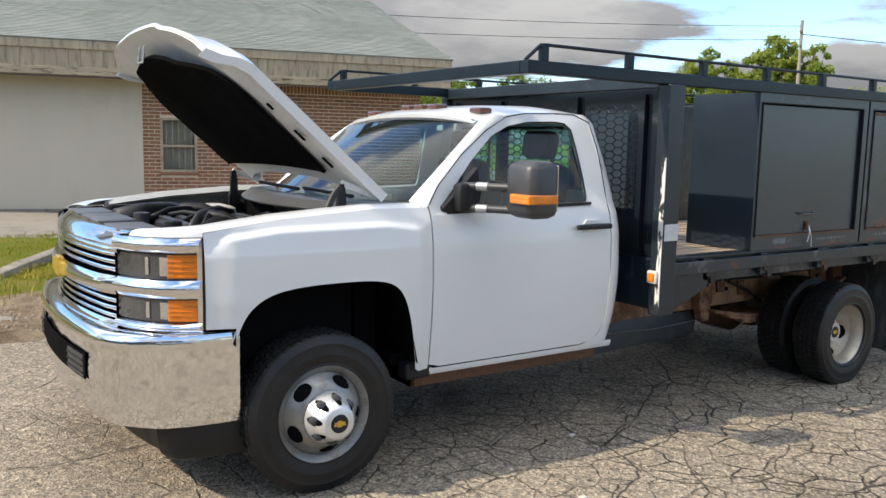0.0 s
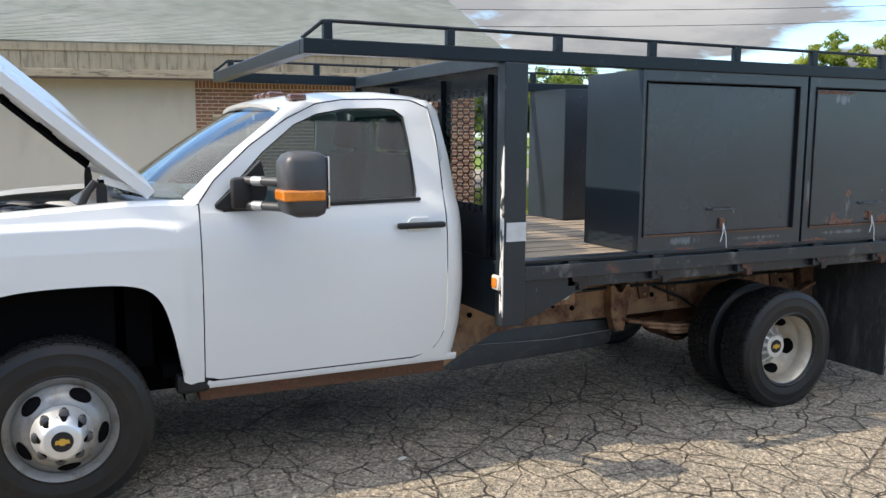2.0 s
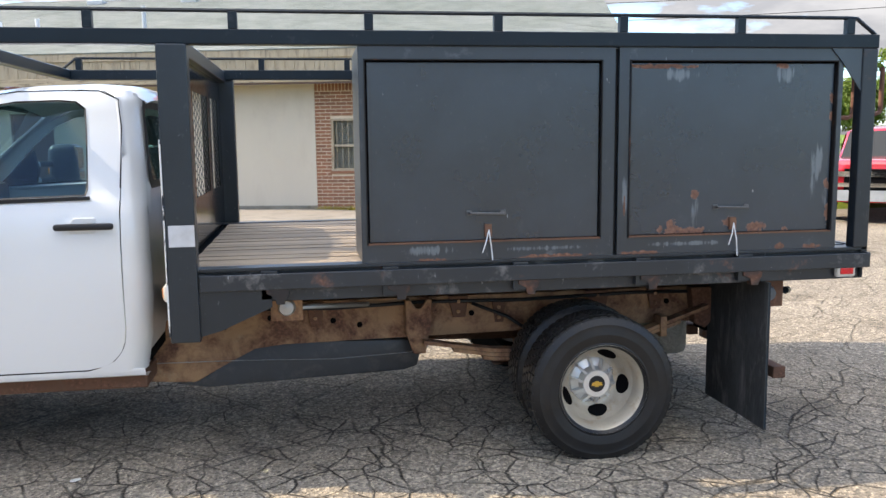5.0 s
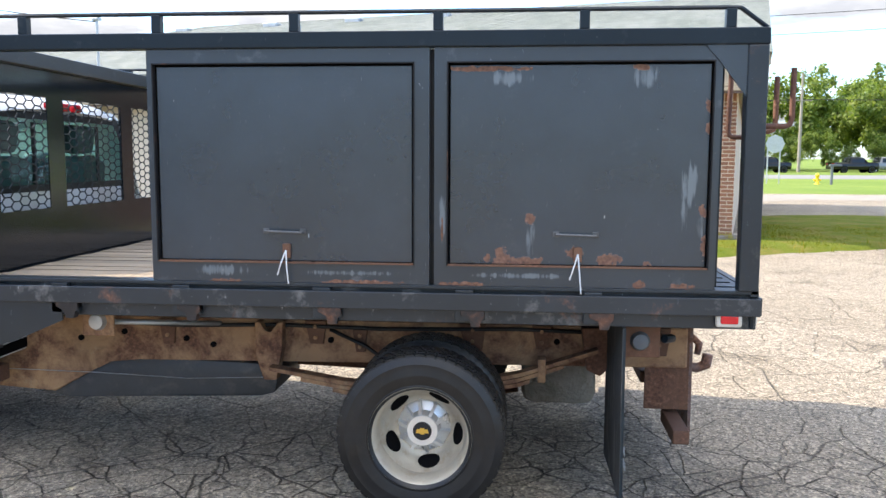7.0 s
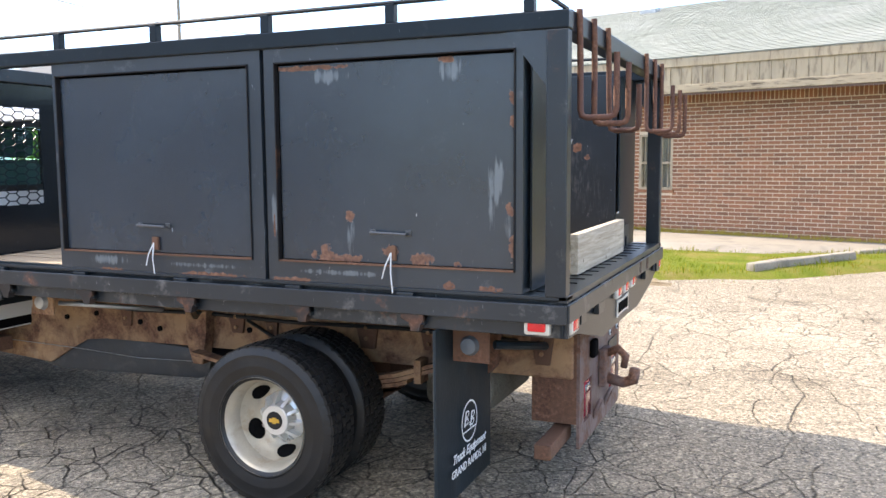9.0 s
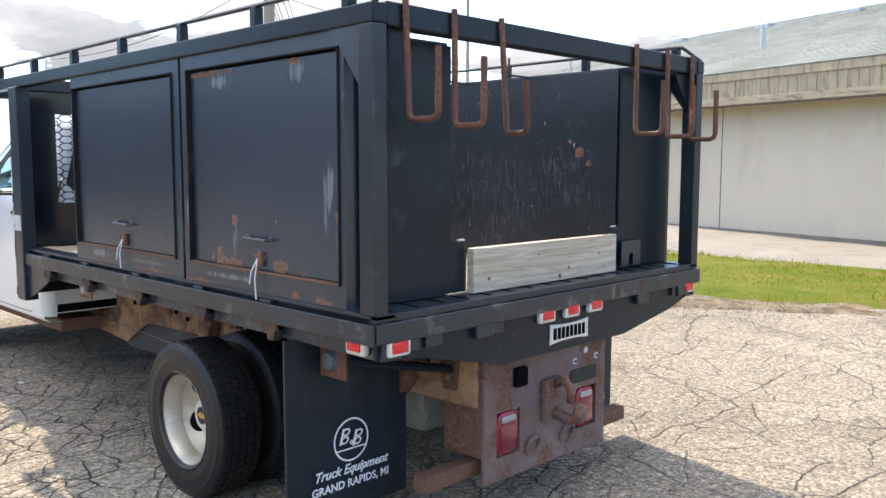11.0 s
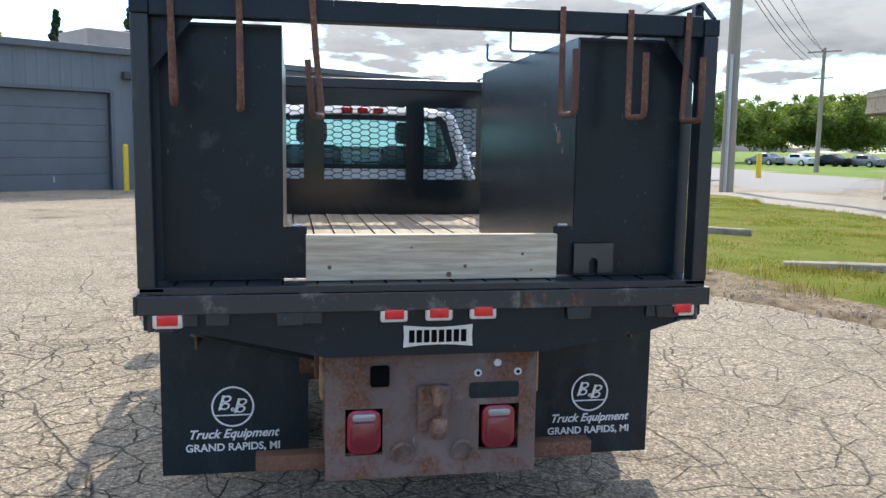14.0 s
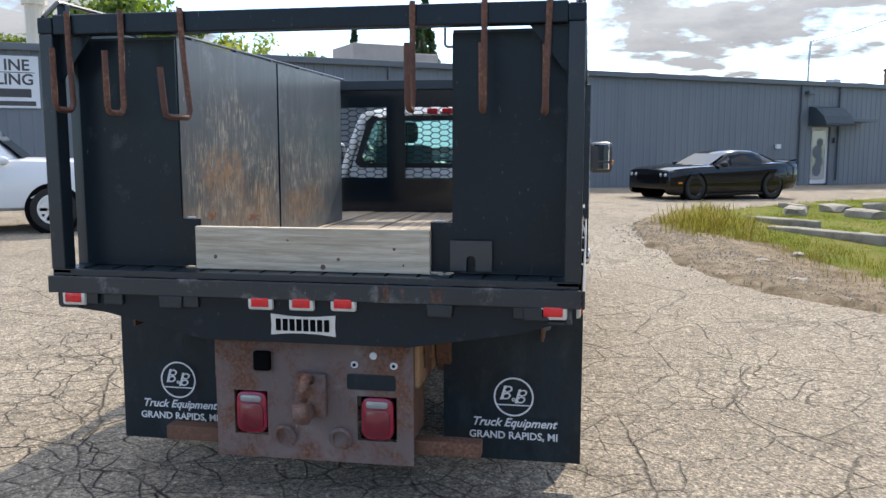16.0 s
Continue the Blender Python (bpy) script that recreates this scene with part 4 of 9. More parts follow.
def scatter_gravel(name, count, seed):
    rng = random.Random(seed)
    vs, fs = [], []
    for _ in range(count):
        x = rng.uniform(-7.5, 4.5)
        y = interp(x, [-7.5, -4.0, -1.8, -0.3, 1.9, 4.5], [2.4, 2.7, 3.2, 3.8, 5.0, 6.4]) + rng.gauss(0, 0.45)
        r = rng.choice((0.006, 0.008, 0.011, 0.018))
        d = dirt_dist(x, y)
        z = ground_z(x, y)
        if d > 0.05:
            z += max(0.0, min(0.045, d * 0.35 + 0.02) + noise.noise(Vector((x * 1.1, y * 1.1, 5))) * 0.05)
        i = len(vs)
        a = rng.uniform(0, 6.28)
        ring = [(x + r * rng.uniform(0.7, 1.3) * math.cos(a + k * 1.257), y + r * rng.uniform(0.7, 1.3) * math.sin(a + k * 1.257), z - 0.02) for k in range(5)]
        vs += ring + [(p[0] * 0.6 + x * 0.4, p[1] * 0.6 + y * 0.4, z + r * rng.uniform(0.5, 0.9)) for p in ring]
        fs += [(i + k, i + (k + 1) % 5, i + 5 + (k + 1) % 5, i + 5 + k) for k in range(5)] + [tuple(i + 5 + k for k in range(5))]
    me = bpy.data.meshes.new(name)
    me.from_pydata(vs, [], fs)
    me.materials.append(M_GRAVEL)
    return tagged(new(name, me), "loose grey gravel on the dirt verge", "gravel", kind="stuff")


scatter_gravel("gravel", 4200, 23)

# street beyond the lawn, a verge and a hydrant
flat_patch("road", [(12, 27), (140, 60), (140, 74), (8, 34)], 0.02, M_CONC, "pale concrete driveway running past the building", "road", 4.0, 0.0)
flat_patch("street", [(-60, 52), (160, 86), (160, 106), (-60, 70)], 0.03, M_ROAD, "grey asphalt street beyond the verge", "road", 5.0, 0.0)
flat_patch("far_street", [(-70, 20), (-24, 17.5), (-20, 19), (-30, 34), (-80, 44)], 0.03, M_ROAD, "pale asphalt side street beside the metal building", "road", 3.0, 0.0)


def kerb_stone(at, length, yaw, h=0.13, w=0.15, label="weathered concrete parking kerb half sunk in grass"):
    rng = random.Random(int(at[0] * 100) + 7)
    bm = box(-length / 2, length / 2, -w / 2, w / 2, -0.08, h, 0.025)
    bmesh.ops.subdivide_edges(bm, edges=bm.edges[:], cuts=3)
    for v in bm.verts:
        v.co += Vector((noise.noise(v.co * 3 + Vector((at[0], at[1], 0))), noise.noise(v.co * 4), noise.noise(v.co * 5))) * 0.022
    ob = part("concrete_kerb", bm, M_KERB, smooth=True, angle=40)
    ob.matrix_basis = pose(at[0], at[1], ground_z(at[0], at[1]) + 0.015 + (0.065 if lawn_dist(*at) > 0.2 else 0.0), rng.uniform(-3, 3), rng.uniform(-2, 2), yaw)
    return tagged(ob, label, "kerb", "parking kerbs")


for kx, ky, kl, kyaw in [(-0.14, 6.78, 2.47, 60), (-4.82, 4.86, 2.4, 29), (-6.78, 4.66, 1.75, 30), (-10.9, 5.8, 1.0, 20), (-4.4, 6.6, 1.4, 52), (6.6, 9.0, 2.4, 55), (8.3, 12.0, 2.4, 42)]:
    kerb_stone((kx, ky), kl, kyaw)


def debris(name, at, size, material, label, category, seed):
    rng = random.Random(seed)
    bm = bmesh.new()
    bmesh.ops.create_icosphere(bm, subdivisions=2, radius=1.25)
    for v in bm.verts:
        k = 1 + 0.25 * noise.noise(v.co * 1.6 + Vector((seed, 0, 0)))
        v.co = Vector([max(-0.82, min(0.82, q)) for q in v.co])
        v.co = Vector((v.co.x * size[0] * k, v.co.y * size[1] * k, v.co.z * size[2] * k))
    ob = part(name, bm, material, smooth=True, angle=25)
    ob.matrix_basis = pose(at[0], at[1], ground_z(*at) + size[2] * 0.4 + (0.08 if lawn_dist(*at) > 0.2 else 0.0), 0, 0, rng.uniform(0, 360))
    return tagged(ob, label, category)


for i, (dx, dy) in enumerate([(1.3, 4.85), (2.1, 5.3), (0.4, 5.0)]):
    debris("paper_scrap", (dx, dy), (0.11, 0.07, 0.025), M_SIGN, "crumpled white paper scrap on the dirt verge", "litter", 11 + i)
for i, (dx, dy) in enumerate([(1.05, -1.75), (1.62, -1.05)]):
    debris("paper_scrap", (dx, dy), (0.028, 0.014, 0.005), M_BEZEL, "small pale scrap on the asphalt beneath the truck", "litter", 31 + i)
for i, (dx, dy) in enumerate([(3.2, 12.2), (4.4, 11.6), (5.2, 12.0), (2.2, 11.6), (6.4, 12.3), (-9.08, 5.43), (-10.0, 6.45), (-8.6, 6.64), (-11.0, 7.67), (-5.2, 5.6), (-2.4, 3.5), (-0.9, 3.6), (-3.1, 4.1)]):
    debris("stone_chunk", (dx, dy), ((0.16, 0.12, 0.08) if i < 5 else ((0.45, 0.26, 0.15) if i < 9 else (0.12, 0.10, 0.05))), M_KERB, "broken concrete chunk lying on the ground", "rubble", 51 + i)


# ---- brick and cream building ----
BA = math.atan(-0.26)
BX, BY, BZ = 2.93, 14.08, 0.02          # the joint between cream and brick


def on_wall(u, v, z):
    """Building place to world: u along the wall to the east, v outwards, z up."""
    return Vector((BX + u * math.cos(BA) + v * math.sin(BA), BY + u * math.sin(BA) - v * math.cos(BA), BZ + z))


WALL_M = Matrix(((math.cos(BA), math.sin(BA), 0, BX), (math.sin(BA), -math.cos(BA), 0, BY), (0, 0, 1, BZ), (0, 0, 0, 1)))


def wallpart(name, bm, material, parent, label="", smooth=False):
    bmesh.ops.transform(bm, matrix=WALL_M, verts=bm.verts[:])
    return part(name, bm, material, parent, label, smooth)


house = thing("brick_building", (BX, BY, BZ), "low brick and cream masonry building with a hipped grey shingle roof", "building")
U0, U1, DEPTH, SOFFIT, EAVE = -19.3, 6.25, 15.0, 2.92, 3.58
WIN = (0.36, 1.12, 0.93, 2.10)


def brick_wall_core():
    return plate("y", -0.25, 0.25, [0.0, WIN[0], WIN[1], U1], [-0.3, WIN[2], WIN[3], SOFFIT + 0.05], lambda u, z: WIN[0] < u < WIN[1] and WIN[2] < z < WIN[3])


brick_wall = wallpart("wall", brick_wall_core(), M_MORTAR, house, "red-brown running-bond brick wall with buff mortar")
DOOR_U = (-7.25, -6.25)
wallpart("side_wall", box(U1 - 0.25, U1 - 0.004, -DEPTH, -0.25, -0.3, SOFFIT + 0.05), M_MORTAR, house)
wallpart("side_wall", box(U0, U0 + 0.25, -DEPTH, -0.25, -0.3, SOFFIT + 0.05), M_CREAM, house)
wallpart("back_wall", box(U0, U1, -DEPTH - 0.2, -DEPTH, -0.3, SOFFIT + 0.05), M_CREAM, house)
bm = plate("y", -0.25, 0.262, [U0, DOOR_U[0], DOOR_U[1], 0.0], [-0.3, 2.28, SOFFIT + 0.05], lambda u, z: DOOR_U[0] < u < DOOR_U[1] and z < 2.28)
cream_wall = wallpart("wall", bm, M_CREAM, house, "cream painted masonry wall with vertical joints")
for su in (-4.14, -11.45):
    wallpart("wall_joint", box(su - 0.012, su + 0.012, 0.010, 0.016, 0.1, SOFFIT), M_GREYTRIM, cream_wall)
wallpart("foundation", box(U0, 0.0, 0.012, 0.03, -0.3, 0.14, 0.005), M_KERB, house)

entry = wallpart("door", box(DOOR_U[0] + 0.03, DOOR_U[1] - 0.03, -0.09, -0.03, 0.17, 2.25, 0.004), M_BROWN, house, "closed brown steel service door")
wallpart("door_frame", add_box(add_box(box(DOOR_U[0] - 0.02, DOOR_U[0] + 0.04, -0.1, 0.02, 0.15, 2.3), DOOR_U[1] - 0.04, DOOR_U[1] + 0.02, -0.1, 0.02, 0.15, 2.3), DOOR_U[0] + 0.04, DOOR_U[1] - 0.04, -0.1, 0.02, 2.25, 2.3), M_BROWN, entry)
wallpart("door_knob", lathe([(0.0, 0.05), (0.03, 0.045), (0.03, 0.02), (0.015, 0.0)], (DOOR_U[1] - 0.12, -0.03, 1.15), 12), M_GALV, entry)
wallpart("door_sign", box(-6.82, -6.68, -0.03, -0.026, 1.72, 1.78), M_SIGN, entry)
wallpart("step", box(DOOR_U[0] - 0.1, DOOR_U[1] + 0.1, -0.05, 0.12, -0.1, 0.16, 0.01), M_KERB, house)

scatter_grass("edge_weeds", 3000, thicket_point, 0.085, 0.12, M_WEED, "tall yellow-green weeds at the wall foot and kerbs", 29)


def joint_point(rng):
    """Grass in the joints of the old concrete before the cream wall."""
    a, b = rng.choice((((-7.2, 12.1), (-4.3, 12.3)), ((-4.3, 12.3), (-1.9, 10.6)), ((-2.4, 12.0), (-1.7, 10.2)), ((-7.1, 14.4), (-5.9, 14.9))))
    f = rng.random()
    x, y = a[0] + (b[0] - a[0]) * f + rng.gauss(0, 0.09), a[1] + (b[1] - a[1]) * f + rng.gauss(0, 0.07)
    if noise.noise(Vector((x * 1.2, y * 1.2, 3.0))) < -0.12:
        return None
    return x, y, ground_z(x, y) + 0.05, rng.uniform(0.6, 1.3)


scatter_grass("joint_grass", 1500, joint_point, 0.045, 0.10, M_GRASS, "green grass in the joints of the old concrete", 37)

# barred window
win = wallpart("window", box(WIN[0] + 0.05, WIN[1] - 0.05, -0.16, -0.14, WIN[2] + 0.05, WIN[3] - 0.05), M_BLINDS, house, "barred sash window with pale blinds")
bm = bmesh.new()
for a, b, c, d in ((WIN[0], WIN[0] + 0.05, WIN[2], WIN[3]), (WIN[1] - 0.05, WIN[1], WIN[2], WIN[3]), (WIN[0] + 0.05, WIN[1] - 0.05, WIN[2], WIN[2] + 0.05), (WIN[0] + 0.05, WIN[1] - 0.05, WIN[3] - 0.05, WIN[3]), (WIN[0] + 0.05, WIN[1] - 0.05, 1.47, 1.52)):
    add_box(bm, a, b, -0.12, 0.006, c, d)
wallpart("window_frame", bm, M_FASCIA, win)
wallpart("pane", box(WIN[0] + 0.05, WIN[1] - 0.05, -0.10, -0.094, WIN[2] + 0.05, WIN[3] - 0.05), M_PANE, win)
for k in range(22):
    zz = WIN[2] + 0.07 + k * 0.047
    wallpart("blind_slat", box(WIN[0] + 0.06, WIN[1] - 0.06, -0.139, -0.125, zz, zz + 0.030), M_BLINDS, win)
for k in range(5):
    uu = WIN[0] + 0.12 + k * 0.13
    wallpart("bar", box(uu - 0.007, uu + 0.007, -0.05, -0.036, WIN[2] + 0.05, WIN[3] - 0.05), M_FASCIA, win)
wallpart("sill", box(WIN[0] - 0.04, WIN[1] + 0.04, -0.06, 0.04, WIN[2] - 0.07, WIN[2] - 0.004, 0.006), M_BRICK, win)

# eaves: soffit, boarded fascia with battens, trim
OV = 0.55
bm = bmesh.new()
add_box(bm, U0 - OV, U1 + OV, -DEPTH - OV, OV, SOFFIT, SOFFIT + 0.05)
wallpart("soffit", bm, M_FASCIA, house, "weathered beige boarded eaves")


def fascia_run(name, length, m):
    bm = bmesh.new()
    add_box(bm, 0, length, -0.04, 0.0, SOFFIT - 0.02, EAVE)
    add_box(bm, 0, length, 0.0, 0.045, EAVE - 0.17, EAVE + 0.005, 0.006)
    for v in bm.verts:
        v.co.y += 0.004 * noise.noise(v.co * 2.0)
    bmesh.ops.transform(bm, matrix=m, verts=bm.verts[:])
    f = wallpart(name, bm, M_FASCIA, house, "weathered peeling beige fascia boards")
    b2 = box(0, length, 0.0, 0.035, SOFFIT - 0.03, SOFFIT + 0.13, 0.006)
    bmesh.ops.transform(b2, matrix=m, verts=b2.verts[:])
    wallpart("lower_trim", b2, M_FASCIA_LOW, f, "peeling stained lower trim board")
    # added dark strip that draws the shadow line below the fascia
    b2 = box(0, length, -0.03, 0.012, SOFFIT - 0.075, SOFFIT - 0.034)
    bmesh.ops.transform(b2, matrix=m, verts=b2.verts[:])
    wallpart("drip_board", b2, M_BROWN, f, "dark strip painting the shadow line under the fascia")
    n = int(length / 0.22)
    for k in range(n):
        b2 = box(k * 0.22 + 0.008, k * 0.22 + 0.212, 0.0, 0.012 + 0.004 * ((k * 7) % 3), SOFFIT + 0.13, EAVE - 0.17)
        bmesh.ops.transform(b2, matrix=m, verts=b2.verts[:])
        wallpart("board", b2, M_FASCIA, f)
    return f


fascia_run("fascia", U1 - U0 + 2 * OV, Matrix.Translation((U0 - OV, OV, 0)))
fascia_run("fascia", DEPTH + 2 * OV, Matrix.Translation((U0 - OV, -DEPTH - OV, 0)) @ Matrix.Rotation(radians(90), 4, "Z"))

# hipped roof with shingle courses
PITCH = 0.31


def roof_mesh():
    bm = bmesh.new()
    ov = OV + 0.05
    x0, x1, y0, y1 = U0 - ov, U1 + ov, -DEPTH - ov, ov
    half = (y1 - y0) / 2
    course = 0.15
    n = int(half / course)
    rng = random.Random(5)
    for c in range(n):
        a, b = c * course, (c + 1) * course + 0.02
        za, zb = EAVE + a * PITCH + 0.029, EAVE + b * PITCH + 0.02
        # front slope in tabs, sides and back plain strips
        u = x0 + a - rng.uniform(0, 0.3)
        while u < x1:
            w = rng.choice((0.3, 0.3, 0.33, 0.28))
            p, q = max(u, x0 + a), min(u + w - 0.006, x1)
            if q > p:
                p2, q2 = max(p, x0 + b), q
                if q2 > p2:
                    dz = rng.uniform(0, 0.003)
                    vs = [bm.verts.new(v) for v in ((p, y1 - a, za + dz), (q, y1 - a, za + dz), (q2, y1 - b, zb), (p2, y1 - b, zb))]
                    bm.faces.new(vs)
                    lo = [bm.verts.new((p, y1 - a, za - 0.02)), bm.verts.new((q, y1 - a, za - 0.02))]
                    bm.faces.new((lo[0], lo[1], vs[1], vs[0]))
            u += w
        for s in (0,):
            xx = (x0 + a, x0 + b)
            v = y0 + a
            while v < y1 - a:
                w = 0.9
                p, q = v, min(v + w - 0.006, y1 - a)
                p2, q2 = max(p, y0 + b), min(q, y1 - b)
                if q2 > p2:
                    bm.faces.new([bm.verts.new(k) for k in ((xx[0], p, za), (xx[0], q, za), (xx[1], q2, zb), (xx[1], p2, zb))])
                v += w
        bm.faces.new([bm.verts.new(k) for k in ((x0 + a, y0 + a, za), (x1, y0 + a, za), (x1, y0 + b, zb), (x0 + b, y0 + b, zb))])
    # deck below the shingles
    top = EAVE + half * PITCH
    e = [bm.verts.new(k) for k in ((x0, y0, EAVE), (x1, y0, EAVE), (x1, y1, EAVE), (x0, y1, EAVE))]
    r = [bm.verts.new((x0 + half, (y0 + y1) / 2, top)), bm.verts.new((x1, (y0 + y1) / 2, top))]
    for f in ((e[3], e[2], r[1], r[0]), (e[2], e[1], r[1]), (e[1], e[0], r[0], r[1]), (e[0], e[3], r[0]), (e[0], e[1], e[2], e[3])):
        bm.faces.new(f)
    return bm, top


rbm, ROOF_TOP = roof_mesh()
roof = wallpart("roof", rbm, M_SHINGLE, house, "hipped roof of weathered grey-green shingles")
HALF = DEPTH / 2
wallpart("gable_wall", prism([(0.0, SOFFIT + 0.05), (-DEPTH, SOFFIT + 0.05), (-HALF, ROOF_TOP - 0.15)], "x", U1 - 0.2, U1 - 0.02), M_FASCIA, house, "beige boarded gable")
for side in (0, 1):
    ya, yb = (OV, -HALF) if side == 0 else (-DEPTH - OV, -HALF)
    wallpart("rake_board", prism([(ya, EAVE - 0.22), (ya, EAVE + 0.01), (yb, ROOF_TOP + 0.01), (yb, ROOF_TOP - 0.22)], "x", U1 + OV - 0.03, U1 + OV + 0.03), M_FASCIA, house, "beige gable rake board")
for vu, vv, vh in ((-8.2, -1.3, 0.45), (-7.4, -1.6, 0.45), (-4.9, -2.2, 0.6)):
    zz = EAVE + (OV - vv) * PITCH
    wallpart("vent_pipe", tube([(vu, vv, zz - 0.1), (vu, vv, zz + vh)], 0.055, 10), M_GALV if vh > 0.5 else M_SIGN, roof)
for vu in (-12, -8.5, -5.5, -2.5, 1.0):
    wallpart("ridge_vent", box(vu - 0.25, vu + 0.25, -DEPTH / 2 + 0.5, -DEPTH / 2 + 0.9, ROOF_TOP - 0.36, ROOF_TOP - 0.12, 0.02), M_GALV, roof)

# service mast, meter, pipes on the cream wall
mast = thing("electric_service_mast", on_wall(-9.6, 0.1, 1.2), "grey service mast with electric meter and boxes on the cream wall", "electric meter")
wallpart("pipe", tube([(-9.55, 0.09, 1.7), (-9.55, 0.09, SOFFIT), (-9.55, 0.09, 5.1)], 0.035, 10), M_GALV, mast)
wallpart("weather_cap", box(-9.68, -9.45, 0.0, 0.16, 5.08, 5.16, 0.02), M_GALV, mast)
wallpart("meter_socket", box(-9.5, -9.22, 0.03, 0.14, 1.62, 1.90, 0.01), M_GALV, mast)
wallpart("meter", lathe([(0.0, 0.1), (0.08, 0.09), (0.085, 0.0)], (-9.36, 0.14, 2.0), 20), M_LAMP_CLEAR, mast)
wallpart("panel_box", box(-9.85, -9.55, 0.02, 0.14, 1.1, 1.52, 0.01), M_GALV, mast)
wallpart("switch_box", box(-9.5, -9.28, 0.02, 0.12, 1.25, 1.5, 0.01), M_GALV, mast)
wallpart("rusty_box", box(-10.05, -9.87, 0.02, 0.12, 1.3, 1.6, 0.01), M_RUST, mast)
wallpart("conduit", tube([(-9.95, 0.06, 1.25), (-9.98, 0.06, 0.7), (-10.6, 0.06, 0.62)], 0.02, 8), M_GALV, mast)
wallpart("conduit", tube([(-9.3, 0.06, 1.2), (-9.22, 0.06, 0.8), (-9.0, 0.06, 0.75)], 0.02, 8), M_GALV, mast)

acu = thing("air_conditioner_unit", on_wall(-11.4, 0.9, 0.12), "green slatted air conditioning unit on the concrete apron", "air conditioner")
wallpart("base_slab", box(-11.95, -10.9, 0.4, 1.32, 0.10, 0.19, 0.01), M_KERB, acu)
wallpart("body", box(-11.85, -11.0, 0.5, 1.22, 0.19, 0.68, 0.015), M_ACGREEN, acu)
wallpart("top_grille", box(-11.87, -10.98, 0.48, 1.24, 0.68, 0.70, 0.006), M_GDOOR, acu)
for k in range(14):
    wallpart("slat", box(-11.82 + k * 0.058, -11.785 + k * 0.058, 1.22, 1.235, 0.24, 0.64), M_DARK if k % 2 else M_ACGREEN, acu)
for k in range(10):
    wallpart("slat", box(-11.862, -11.85, 0.54 + k * 0.066, 0.58 + k * 0.066, 0.24, 0.64), M_ACGREEN, acu)
gas = thing("gas_meter", on_wall(-10.95, 0.2, 0.7), "grey gas meter with pipes on the cream wall", "gas meter")
wallpart("body", box(-11.18, -10.86, 0.10, 0.30, 0.80, 1.08, 0.05), M_GALV, gas, "", True)
wallpart("regulator", lathe([(0.0, 0.1), (0.07, 0.08), (0.09, 0.03), (0.09, 0.0), (0.04, -0.04)], (-11.3, 0.22, 1.0), 16), M_GALV, gas, "", True)
wallpart("riser", tube([(-11.02, 0.2, 0.80), (-11.0, 0.2, 0.5), (-10.85, 0.2, 0.45), (-10.8, 0.2, 0.1)], 0.04, 8), M_GALV, gas, "", True)
wallpart("riser", tube([(-11.02, 0.2, 1.06), (-10.8, 0.16, 1.12), (-10.62, 0.12, 1.12)], 0.028, 8), M_GALV, gas, "", True)


# ---- grey metal building ----
GD = Vector((-0.724, 1.0, 0)).normalized()              # along the wall, away to the right
GN = Vector((1.0, 0.724, 0)).normalized()               # outwards
GREY_M = Matrix(((GD.x, GN.x, 0, -20.76), (GD.y, GN.y, 0, 0.0), (0, 0, 1, 0.0), (0, 0, 0, 1)))
shop = thing("metal_building", (-20.76, 0, 0.1), "long low metal-sided workshop painted slate grey", "building")


def shoppart(name, bm, material, parent, label="", smooth=False):
    bmesh.ops.transform(bm, matrix=GREY_M, verts=bm.verts[:])
    return part(name, bm, material, parent, label, smooth)


GTOP = 4.25
GDOORS = ((-14.3, -12.2), (-10.3, -7.05))            # overhead doors along the wall
ED0, ED1 = 12.85, 13.95            # glazed entrance


def siding():
    """Ribbed wall sheet with openings left out."""
    bm = bmesh.new()
    rib = 0.305

    def run(a, b, z0, z1):
        s = a
        while s < b - 1e-6:
            e = min(s + rib, b)
            prof = [(s, 0.0), (s + 0.02, 0.0), (s + 0.04, 0.014), (min(s + 0.085, e), 0.014), (min(s + 0.105, e), 0.0), (e, 0.0)]
            for (p, vp), (q, vq) in zip(prof, prof[1:]):
                if q > p:
                    bm.faces.new([bm.verts.new(k) for k in ((p, vp, z0), (q, vq, z0), (q, vq, z1), (p, vp, z1))])
            s = e
    a = -26
    for d0, d1 in GDOORS:
        run(a, d0, -0.3, GTOP)
        run(d0, d1, 3.0, GTOP)
        a = d1
    run(a, ED0, -0.3, GTOP)
    run(ED0, ED1, 2.42, GTOP)
    run(ED1, 29.0, -0.3, GTOP)
    return bm


shoppart("wall", siding(), M_CORR, shop, "ribbed slate-grey metal siding")
bm = bmesh.new()
for d0, d1, z in ((-26, -14.3, -0.3), (-14.3, -12.2, 3.0), (-12.2, -10.3, -0.3), (-10.3, -7.05, 3.0), (-7.05, ED0, -0.3)):
    add_box(bm, d0, d1, -0.2, -0.01, z, GTOP)
add_box(bm, ED0, ED1, -0.2, -0.01, 2.42, GTOP)
add_box(bm, ED1, 29, -0.2, -0.01, -0.3, GTOP)
add_box(bm, 28.8, 29, -30, -0.2, -0.3, GTOP)
add_box(bm, -26, -25.8, -30, -0.2, -0.3, GTOP)
add_box(bm, -26, 29, -30.2, -30, -0.3, GTOP)
shoppart("backing_wall", bm, M_GREYTRIM, shop)
rf = bmesh.new()
